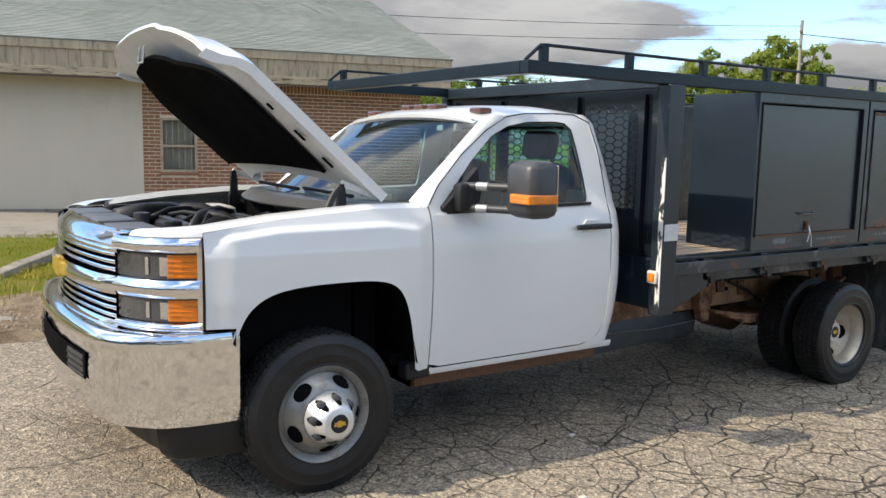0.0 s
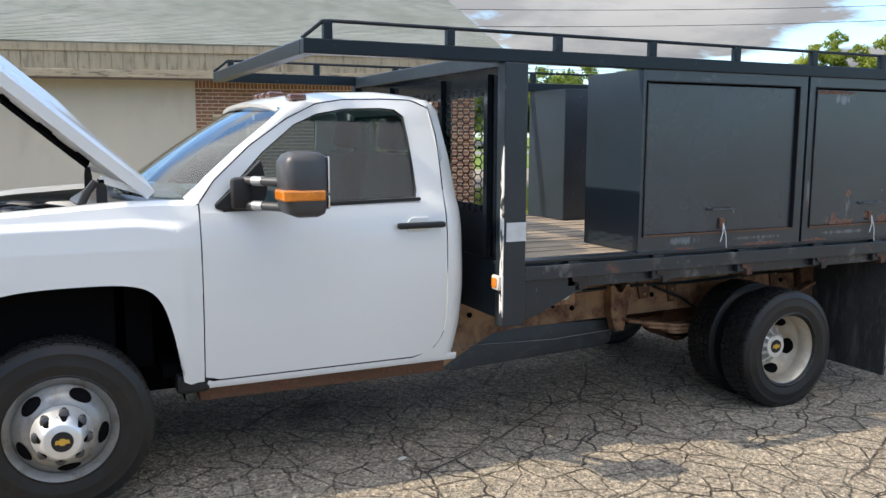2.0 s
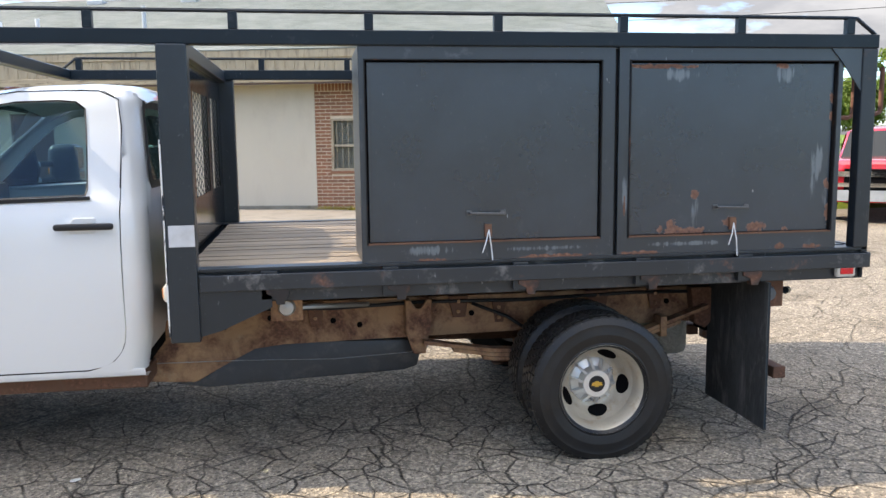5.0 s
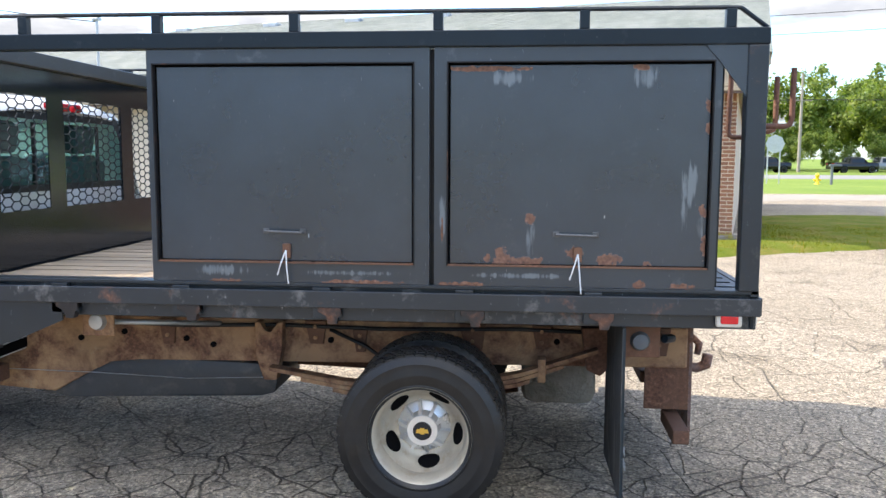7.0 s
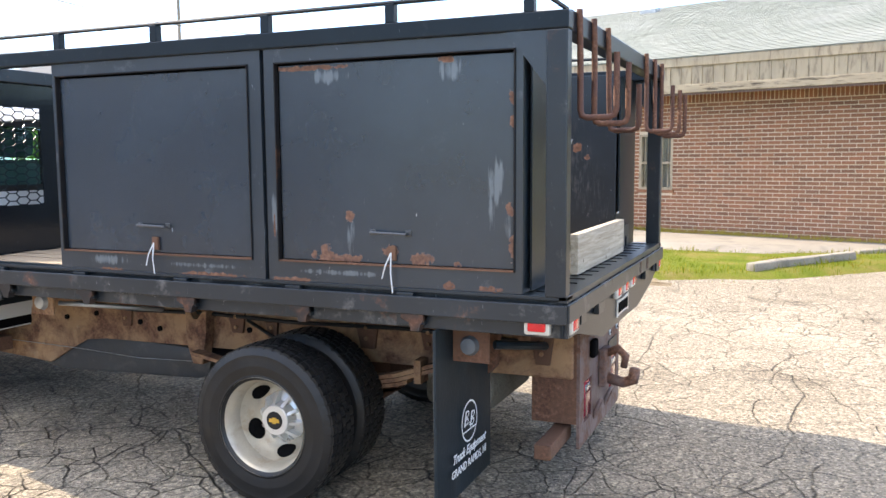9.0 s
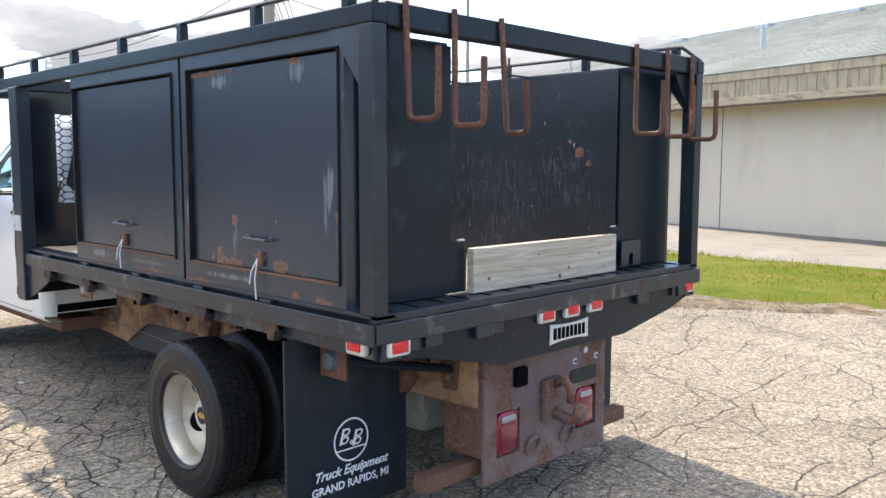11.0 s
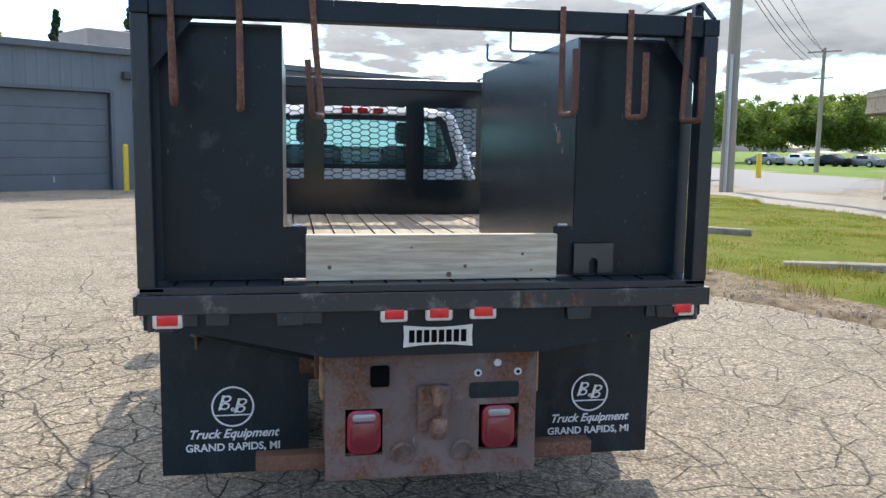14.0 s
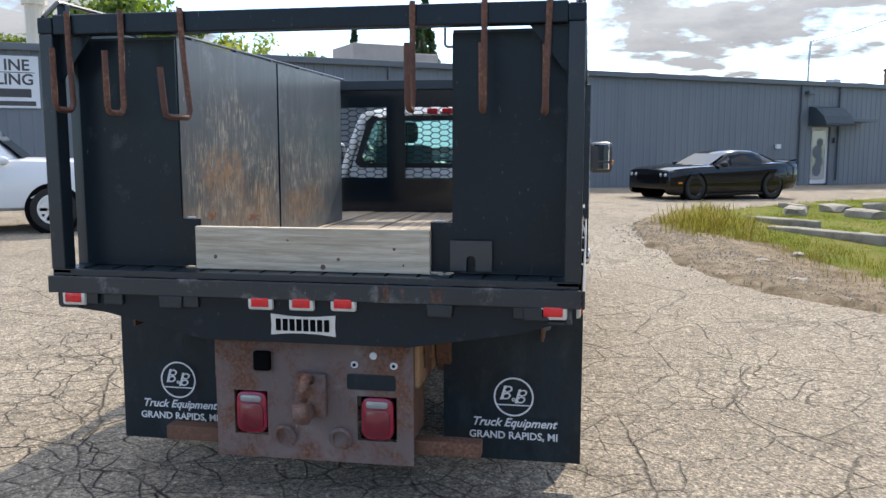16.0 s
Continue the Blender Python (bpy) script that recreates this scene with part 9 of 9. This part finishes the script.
rng = random.Random(77)
woods("far_woods", [(rng.uniform(20, 95), 118 + rng.uniform(-6, 16), rng.uniform(10, 16)) for _ in range(46)] + [(rng.uniform(26, 60), 108 + rng.uniform(-3, 3), rng.uniform(3, 6)) for _ in range(18)], "dense belt of green trees along the street")
woods("far_woods", [(-104 + rng.uniform(-8, 14), 60 + rng.uniform(-6, 42), rng.uniform(8, 11.5)) for _ in range(40)], "belt of green trees beyond the side street")


# ---- more poles, wires, street things ----
pole((56.6, 34.4), 11.5, 0.16, "distant utility pole among trees", arms=((10.6, 2.4, 30), (9.6, 2.0, 30)))
pole((38.1, 100.0), 11.8, 0.2, "distant wooden utility pole by the street", arms=((8.6, 2.6, 10),))
pole((-52.9, 41.8), 10.0, 0.2, "distant utility pole with a transformer", arms=((9.7, 2.6, 40), (7.6, 1.6, 40)))
pole((-19.8, 26.5), 10.5, 0.10, "slim grey pole behind the brick building")
wire("overhead_wire", (56.6, 34.4, 11.0), (-20.6, 60, 11.2), 1.2, 0.02)
wire("overhead_wire", (56.6, 34.4, 10.0), (-20.6, 60, 10.0), 1.2, 0.02)
wire("overhead_wire", (56.6, 34.4, 10.4), (120, 10, 11.0), 1.0, 0.03)
wire("overhead_wire", (38.1, 100, 8.6), (140, 84, 10.5), 1.0, 0.04)
wire("overhead_wire", (38.1, 100, 8.6), (-40, 100, 10.5), 1.0, 0.04)
wire("overhead_wire", (38.1, 100, 11.4), (140, 84, 13.0), 1.0, 0.04)
for dz, sg in ((10.9, 0.5), (9.8, 0.5), (8.9, 0.6), (8.5, 0.7), (8.2, 0.8)):
    wire("overhead_wire", (P1[0], P1[1], dz), (-52.9, 41.8, min(dz, 9.6)), sg, 0.018)
wire("overhead_wire", (P1[0], P1[1], 8.4), on_wall(-9.55, 0.09, 5.05), 0.5, 0.014)
wire("overhead_wire", (P1[0], P1[1], 10.9), (14, 34, 12.5), 1.2, 0.018)
wire("overhead_wire", (P1[0], P1[1], 9.6), (14, 34, 11.0), 1.6, 0.018)
wire("overhead_wire", (P1[0], P1[1], 9.0), GREY_M @ Vector((12.95, -0.3, GTOP + 1.7)), 0.7, 0.014)

hyd = thing("fire_hydrant", (24.1, 52.2, ground_z(24, 52)), "yellow fire hydrant on the far verge", "hydrant")
part("body", lathe_up([(0.17, 0), (0.17, 0.06), (0.11, 0.08), (0.11, 0.52), (0.15, 0.55), (0.14, 0.62), (0.08, 0.72), (0.0, 0.76)], (24.1, 52.2, ground_z(24, 52)), 14), M_YELLOW, hyd, "", True)
part("nozzle", tube([(23.86, 52.2, 0.2), (24.34, 52.2, 0.2)], 0.07, 10), M_YELLOW, hyd)
sgp = thing("street_sign", (21.5, 53.2, ground_z(21, 53)), "grey back of a round street sign on two posts", "street sign")
for dx in (-0.35, 0.45):
    part("post", tube([(21.5 + dx, 53.2, -0.2), (21.5 + dx, 53.2, 3.0)], 0.04, 8), M_GALV, sgp)
part("panel", lathe([(0.0, 0.01), (0.62, 0.01), (0.62, -0.01), (0.0, -0.01)], (21.6, 53.15, 2.55), 8), M_GALV, sgp)
box_post = thing("marker_post", (24.9, 51.9, -0.1), "green utility marker post on the far verge", "post")
part("post", tube([(24.9, 51.9, -0.2), (24.9, 51.9, 1.15)], 0.09, 8), M_GDOOR, box_post)
part("cap", box(24.75, 25.5, 51.8, 52.0, 1.1, 1.22, 0.01), M_GDOOR, box_post)
for i, (x, y, yaw) in enumerate(((-18.3, 12.3, 8), (-18.6, 13.0, 10))):
    z = ground_z(x, y)
    sk = thing("marker_stake", (x, y, z), "leaning yellow guy-wire guard by the lawn", "marker", "yellow stakes")
    part("rod", tube([(x, y, z - 0.1), (x + 0.1, y + 0.25, z + 1.2), (x + 0.2, y + 0.5, z + 2.4)], 0.025, 8), M_YELLOW, sk)
p = (-38.2, 27.8)
z = ground_z(*p)
bb = thing("bollard", (*p, z), "thick yellow bollard by the side street", "bollard", "yellow bollards")
part("post", tube([(*p, z - 0.1), (*p, z + 1.5)], 0.16, 14), M_YELLOW, bb, "", True, 40)


# ---- parked vehicles ----
def loft(sections):
    bm = bmesh.new()
    vs = add_grid(bm, sections)
    bm.faces.new(vs[0])
    bm.faces.new(vs[-1][::-1])
    return bm


def vehicle(name, at, heading, L, W, prof, cabin, paint, label, category, wheel_r=0.36, axles=(0.19, 0.80), group="parked vehicles", bed=False):
    """prof: stations along the body (fraction, sill z, belt z, half-width share); cabin: (fraction, roof z, share)."""
    h = Vector((math.cos(radians(heading)), math.sin(radians(heading)), 0))
    r = Vector((h.y, -h.x, 0))
    z0 = ground_z(*at)
    base = Vector((at[0], at[1], z0))
    t = thing(name, base, label, category, group)

    def P(f, y, z):
        return base + h * (L / 2 - f * L) + r * (y * W / 2) + Vector((0, 0, z))
    secs = []
    for f, zs, zb, k in prof:
        ring = []
        for y, z in ((0.86, zs), (0.97, zs + 0.06), (1.0, zs + 0.22), (0.995, zb - 0.14), (0.94, zb - 0.02), (0.80, zb + 0.015), (0.4, zb + 0.035), (0, zb + 0.04)):
            ring.append((y * k, z))
        ring += [(-y, z) for y, z in ring[-2::-1]]
        secs.append([P(f, y, z) for y, z in ring])
    part("body", loft(secs), paint, t, "", True, 45)
    secs = []
    for f, zt, zb, k in cabin:
        ring = [(k * 0.98, zb), (k * 0.95, zb + (zt - zb) * 0.35), (k * 0.84, zt - 0.07), (k * 0.72, zt - 0.015), (0, zt)]
        ring += [(-y, z) for y, z in ring[-2::-1]]
        secs.append([P(f, y, z) for y, z in ring])
    part("cabin", loft(secs), paint, t, "", True, 50)
    n = len(cabin)
    for s in (1, -1):
        rows = []
        for f, zt, zb, k in cabin[1:-1]:
            rows.append([P(f, s * (k * 0.985 + 0.012), zb + 0.05 + 0.0), P(f, s * (k * 0.955 + 0.012), zb + (zt - zb) * 0.35), P(f, s * (k * 0.86 + 0.012), zt - 0.10)])
        if len(rows) > 1:
            part("side_window", sheet(rows), M_CARGLASS, t, "dark side glass", True)
    for i0, i1 in ((0, 1), (n - 2, n - 1)):
        lo, hi = (0, 1) if i0 == 0 else (1, 0)
        a, b = (cabin[i0], cabin[i1]) if lo == 0 else (cabin[i1], cabin[i0])
        off = h * (0.02 if i0 == 0 else -0.02) + Vector((0, 0, 0.02))
        rows = [[P(a[0], y * a[3] * 0.9, a[2] + 0.05) + off for y in (-1, -0.5, 0, 0.5, 1)], [P(a[0] * 0.12 + b[0] * 0.88, y * b[3] * 0.76, b[1] - 0.06) + off for y in (-1, -0.5, 0, 0.5, 1)]]
        part("windscreen" if i0 == 0 else "rear_window", sheet(rows), M_CARGLASS, t, "dark glass", True)
    for f in axles:
        for s in (1, -1):
            c = P(f, s * 0.90, wheel_r)
            ang = math.atan2(h.y, h.x)
            m = Matrix.Translation(c) @ Matrix.Rotation(ang, 4, "Z")
            q = -s
            b = lathe([(0.60 * wheel_r, q * 0.09), (0.72 * wheel_r, q * 0.115), (0.93 * wheel_r, q * 0.105), (wheel_r, q * 0.07), (wheel_r, q * -0.09), (0.6 * wheel_r, q * -0.1)], (0, 0, 0), 32)
            bmesh.ops.transform(b, matrix=m, verts=b.verts[:])
            w = part("wheel", b, M_RUBBER, t, "", True, 40)
            b = lathe([(0.60 * wheel_r, q * 0.07), (0.58 * wheel_r, q * 0.03), (0.0, q * 0.03)], (0, 0, 0), 32)
            bmesh.ops.transform(b, matrix=m, verts=b.verts[:])
            part("brake_drum", b, M_DARK, w, "", True, 40)
            b = lathe([(0.66 * wheel_r, q * 0.105), (0.62 * wheel_r, q * 0.108), (0.56 * wheel_r, q * 0.085), (0.55 * wheel_r, q * 0.05)], (0, 0, 0), 32)
            add_lathe(b, [(0.16 * wheel_r, q * 0.05), (0.16 * wheel_r, q * 0.085), (0.12 * wheel_r, q * 0.095), (0.0, q * 0.097)], (0, 0, 0), 16)
            for k in range(6):
                for o in (-0.055, 0.055):
                    add_box(b, 0.13 * wheel_r, 0.585 * wheel_r, *sorted((q * 0.055, q * 0.088)), (o - 0.026) * wheel_r / 0.4, (o + 0.026) * wheel_r / 0.4, 0, Matrix.Rotation(k * math.pi / 3, 4, "Y"))
            bmesh.ops.transform(b, matrix=m, verts=b.verts[:])
            part("rim", b, M_BLACKCAR if paint is M_BLACKCAR else M_CAP, w, "", True, 40)
            # near-black ring over the uncut body paints the shaded wheel opening
            b = lathe([(wheel_r * 0.90, q * 0.100), (wheel_r * 1.13, q * 0.104), (wheel_r * 1.15, q * 0.08), (wheel_r * 1.15, q * -0.12), (0.0, q * -0.12)], (0, 0, 0), 32)
            bmesh.ops.transform(b, matrix=m, verts=b.verts[:])
            part("wheel_arch", b, M_DARK, t)
    for s in (1, -1):
        f0 = prof[0]
        b = bmesh.new()
        add_grid(b, [[P(0.004 + d, s * y, z) + h * 0.012 for d, y in ((0.0, 0.56), (0.002, 0.70), (0.03, 0.90))] for z in (f0[2] - 0.16, f0[2] - 0.04)])
        part("headlamp", b, M_LAMP_CLEAR, t, "clear headlamp")
        b = bmesh.new()
        add_grid(b, [[P(0.998, s * y, z) - h * 0.02 for y in (0.5, 0.86)] for z in (prof[-1][2] - 0.2, prof[-1][2] - 0.06)])
        part("tail_lamp", b, M_DARKRED, t, "red tail lamp")
        mr = Vector(P(cabin[0][0] + 0.05, s * 1.06, cabin[0][2] + 0.08))
        b = bmesh.new()
        bmesh.ops.create_icosphere(b, subdivisions=2, radius=0.1)
        for v in b.verts:
            v.co = Vector((v.co.x * 0.6, v.co.y * 1.1, v.co.z * 0.8)) + mr
        part("door_mirror", b, paint, t, "", True)
    b = bmesh.new()
    add_grid(b, [[P(0.0, y, z) + h * 0.016 for y in (-0.5, 0, 0.5)] for z in (prof[0][1] + 0.22, prof[0][2] - 0.05)])
    part("grille", b, M_DARK, t, "dark grille")
    return t, P, h


WALL_HEAD = math.degrees(math.atan2(-GD.y, -GD.x))
coupe = [(0.0, 0.34, 0.78, 0.86), (0.008, 0.20, 0.86, 0.93), (0.05, 0.16, 0.92, 0.975), (0.10, 0.16, 0.945, 1.0), (0.18, 0.16, 0.97, 1.02), (0.27, 0.16, 0.985, 0.985), (0.33, 0.15, 0.99, 0.975), (0.60, 0.15, 1.01, 0.975), (0.69, 0.16, 1.04, 0.99), (0.78, 0.18, 1.065, 1.025), (0.88, 0.20, 1.06, 1.0), (0.97, 0.24, 1.05, 0.95), (1.0, 0.36, 1.02, 0.90)]
coupe_cab = [(0.33, 1.0, 0.95, 0.82), (0.475, 1.37, 0.95, 0.84), (0.56, 1.44, 0.96, 0.85), (0.66, 1.43, 0.97, 0.85), (0.72, 1.36, 0.98, 0.84), (0.86, 1.08, 1.0, 0.80)]
car, CP, ch_ = vehicle("black_coupe", (-17.2, 4.95), WALL_HEAD, 5.05, 1.93, coupe, coupe_cab, M_BLACKCAR, "glossy black muscle coupe parked beside the metal building", "car", 0.385, (0.18, 0.775))
b = bmesh.new()
add_grid(b, [[CP(f, y, z) for y in (-0.82, -0.4, 0, 0.4, 0.82)] for f, z in ((0.925, 1.085), (0.965, 1.135), (1.005, 1.15), (1.005, 1.12), (0.965, 1.09))])
part("spoiler", b, M_BLACKCAR, car, "black rear spoiler lip", True, 40)
for s in (1, -1):
    for yy in (0.56, 0.76):
        b = bmesh.new()
        bmesh.ops.create_uvsphere(b, u_segments=12, v_segments=8, radius=0.055)
        bmesh.ops.transform(b, matrix=Matrix.Translation(CP(0.002, s * yy, 0.735)), verts=b.verts[:])
        part("headlamp", b, M_LAMP_CLEAR, car, "round clear headlamp", True)
    b = bmesh.new()
    add_grid(b, [[CP(f, s * 1.005, z) for f in (0.055, 0.085)] for z in (0.50, 0.54)])
    part("side_marker", b, M_AMBER, car, "amber side marker")
    b = bmesh.new()
    add_grid(b, [[CP(f, s * y, z) for y in (0.20, 0.30, 0.40)] for f, z in ((0.14, 1.00), (0.20, 1.045), (0.27, 1.03))])
    part("hood_scoop", b, M_BLACKCAR, car, "raised hood scoop", True)
    b = bmesh.new()
    add_grid(b, [[CP(f, s * y, z) for f in frange(0.26, 0.70, 10)] for y, z in ((0.93, 0.155), (1.0, 0.12), (1.0, 0.20))])
    part("side_skirt", b, M_PLASTIC, car, "", True)

pk = [(0.0, 0.42, 1.12, 0.88), (0.015, 0.38, 1.19, 0.95), (0.06, 0.38, 1.22, 0.99), (0.24, 0.38, 1.25, 1.0), (0.50, 0.36, 1.20, 1.0), (0.60, 0.40, 1.20, 1.0), (0.98, 0.42, 1.20, 1.0), (1.0, 0.46, 1.18, 0.97)]
pk_cab = [(0.235, 1.20, 1.16, 0.84), (0.35, 1.84, 1.17, 0.88), (0.45, 1.90, 1.17, 0.89), (0.60, 1.88, 1.17, 0.88), (0.66, 1.24, 1.17, 0.86)]
heading = math.degrees(math.atan2(0.86, -0.50))
wp, WP, wh = vehicle("white_pickup", (-3.77, -10.17), heading, 6.1, 2.06, pk, pk_cab, M_WHITE, "white crew-cab pickup parked in the lot", "pickup", 0.40, (0.165, 0.78))
b = bmesh.new()
add_grid(b, [[WP(f, y, z) + wh * (0.05 + o) for f, y in ((0.075, -1.02), (0.02, -1.02), (0.0, -0.85), (0.0, 0.0), (0.0, 0.85), (0.02, 1.02), (0.075, 1.02))] for z, o in ((0.44, 0.0), (0.50, 0.03), (0.66, 0.03), (0.72, 0.0))])
for s in (1, -1):
    lb = bmesh.new()
    add_grid(lb, [[WP(f, s * y, z) + wh * 0.012 for f, y in ((0.0, 0.58), (0.002, 0.90), (0.02, 0.975), (0.055, 1.012))] for z in (0.80, 0.90, 1.02)])
    hl = part("headlamp", lb, M_LAMP_CLEAR, wp, "clear wraparound headlamp", True)
    lb = bmesh.new()
    add_grid(lb, [[WP(f, s * (y + 0.006), z) + wh * 0.014 for f, y in ((0.035, 0.985), (0.046, 1.002))] for z in (0.83, 0.90, 0.98)])
    part("turn_lens", lb, M_AMBER, hl, "amber turn lens")
part("bumper", b, M_CHROME, wp, "chrome bumper")
for s in (1, -1):
    for zz in (0.92, 0.97):
        b = bmesh.new()
        add_grid(b, [[WP(f, s * 1.006, z) for f in (0.30, 0.45, 0.60)] for z in (zz, zz + 0.02)])
        part("stripe", b, M_GALV, wp)
    b = bmesh.new()
    add_grid(b, [[WP(f, s * 1.03, z) for f in (0.40, 0.44)] for z in (1.02, 1.06)])
    part("door_handle", b, M_CHROME, wp)

rp_, RPf, rh = vehicle("red_pickup", (15.3, 11.4), 228, 5.6, 2.0, pk, pk_cab, M_REDCAR, "bright red pickup with a chrome grille parked facing the lot", "pickup", 0.40, (0.165, 0.78))
for z0_, z1_, mm in ((0.92, 1.02, M_CHROME), (0.72, 0.80, M_CHROME), (0.45, 0.66, M_GALV)):
    b = bmesh.new()
    add_grid(b, [[RPf(f, y, z) + rh * 0.05 for f, y in ((0.02, -0.98), (0.0, -0.7), (0.0, 0.7), (0.02, 0.98))] for z in (z0_, z1_)])
    part("chrome_bar", b, mm, rp_)

for i, (x, y, hd, paint, nm) in enumerate([(44.0, 99.0, 10, M_BLACKCAR, "black"), (49.5, 104.0, 10, M_GREYCAR, "grey"), (33.5, 97.5, 10, M_BLACKCAR, "black"), (58, 102, 10, M_GREYCAR, "grey")]):
    vehicle(nm + "_pickup", (x, y), hd, 5.6, 2.0, pk, pk_cab, paint, nm + " pickup on the far street", "pickup", 0.40, (0.165, 0.78), "far vehicles")
sd = [(0.0, 0.3, 0.68, 0.85), (0.03, 0.22, 0.76, 0.95), (0.25, 0.2, 0.92, 1.0), (0.7, 0.2, 0.98, 1.0), (0.97, 0.25, 0.98, 0.95), (1.0, 0.3, 0.9, 0.88)]
sd_cab = [(0.28, 0.94, 0.9, 0.82), (0.42, 1.42, 0.92, 0.85), (0.62, 1.45, 0.93, 0.85), (0.72, 1.38, 0.94, 0.84), (0.88, 1.0, 0.96, 0.8)]
first = None
for i in range(9):
    x, y = -84.0 + i * 2.1, 56.0 + i * 2.9
    if i < 3:
        made = vehicle("parked_car", (x, y), 200, 4.6, 1.85, sd, sd_cab, (M_GREYCAR, M_WHITE, M_BLACKCAR)[i], ("grey", "white", "black")[i] + " car in the distant car park", "car", 0.33, (0.19, 0.80), "distant parked cars")[0]
        first = (first or []) + [made]
    else:
        copy_thing(first[i % 3], Matrix.Translation((x, y, ground_z(x, y))))


# ---- bricks of the wall, last ----
def brick_layout():
    out = []
    ch, bl, j = 0.0790, 0.232, 0.013
    top = SOFFIT - 0.21
    k, z = 0, 0.03
    while z + 0.0635 <= top + 0.001:
        u = 0.004 - (0.1225 if k % 2 else 0.0)
        while u < U1 - 0.01:
            a, b = max(u, 0.004), min(u + bl, U1 - 0.002)
            if b - a > 0.04:
                if z + 0.0635 > WIN[2] - 0.075 and z < WIN[3]:
                    for p, q in ((a, min(b, WIN[0] - 0.004)), (max(a, WIN[1] + 0.004), b)):
                        if q - p > 0.03:
                            out.append((p, q, z, z + 0.0635))
                else:
                    out.append((a, b, z, z + 0.0635))
            u += bl + j
        z += ch
        k += 1
    u = 0.004
    while u < U1 - 0.06:
        out.append((u, u + 0.0635, top + 0.010, SOFFIT - 0.004))
        u += 0.079
    return out


def brick_mesh(w, h):
    bm = box(0, w, -0.03, 0.0045, 0, h)
    me = bpy.data.meshes.new("brick")
    bm.to_mesh(me)
    bm.free()
    me.materials.append(M_BRICK)
    return me


rest = []
brick_cache = {}
rng = random.Random(13)
count = 0
for a, b, c, d in brick_layout():
    if 2.0 < a < 4.9 and c < SOFFIT - 0.25 and count < 300 and 0.6 < c < 2.7:
        key = (round(b - a, 3), round(d - c, 3))
        if key not in brick_cache:
            brick_cache[key] = brick_mesh(*key)
        ob = new("brick", brick_cache[key])
        ob.parent = brick_wall
        ob.matrix_basis = WALL_M @ Matrix.Translation((a, rng.uniform(-0.002, 0.002), c))
        count += 1
    else:
        rest.append((a, b, c, d))


def joined_bricks(items, m, name, parent):
    vs, fs = [], []
    for a, b, c, d in items:
        o = rng.uniform(-0.002, 0.002)
        i = len(vs)
        vs += [(x, y + o, z) for x in (a, b) for y in (-0.03, 0.0045) for z in (c, d)]
        fs += [(i + 2, i + 3, i + 7, i + 6), (i, i + 1, i + 3, i + 2), (i + 4, i + 6, i + 7, i + 5), (i + 1, i + 5, i + 7, i + 3), (i, i + 2, i + 6, i + 4)]
    me = bpy.data.meshes.new(name)
    me.from_pydata([tuple(m @ Vector(v)) for v in vs], [], fs)
    me.materials.append(M_BRICK)
    ob = new(name, me)
    ob.parent = parent
    return tagged(ob, "", "", "", "stuff")


joined_bricks(rest, WALL_M, "bricks", brick_wall)
side = []
for k in range(36):
    z = 0.03 + k * 0.079
    u = 0.0 - (0.1225 if k % 2 else 0)
    while u < 6.0:
        side.append((max(u, 0.0), u + 0.232, z, z + 0.0635))
        u += 0.245
joined_bricks(side, WALL_M @ Matrix.Translation((U1 - 0.012, 0, 0)) @ Matrix(((0, 1, 0, 0), (-1, 0, 0, 0), (0, 0, 1, 0), (0, 0, 0, 1))), "bricks", brick_wall)
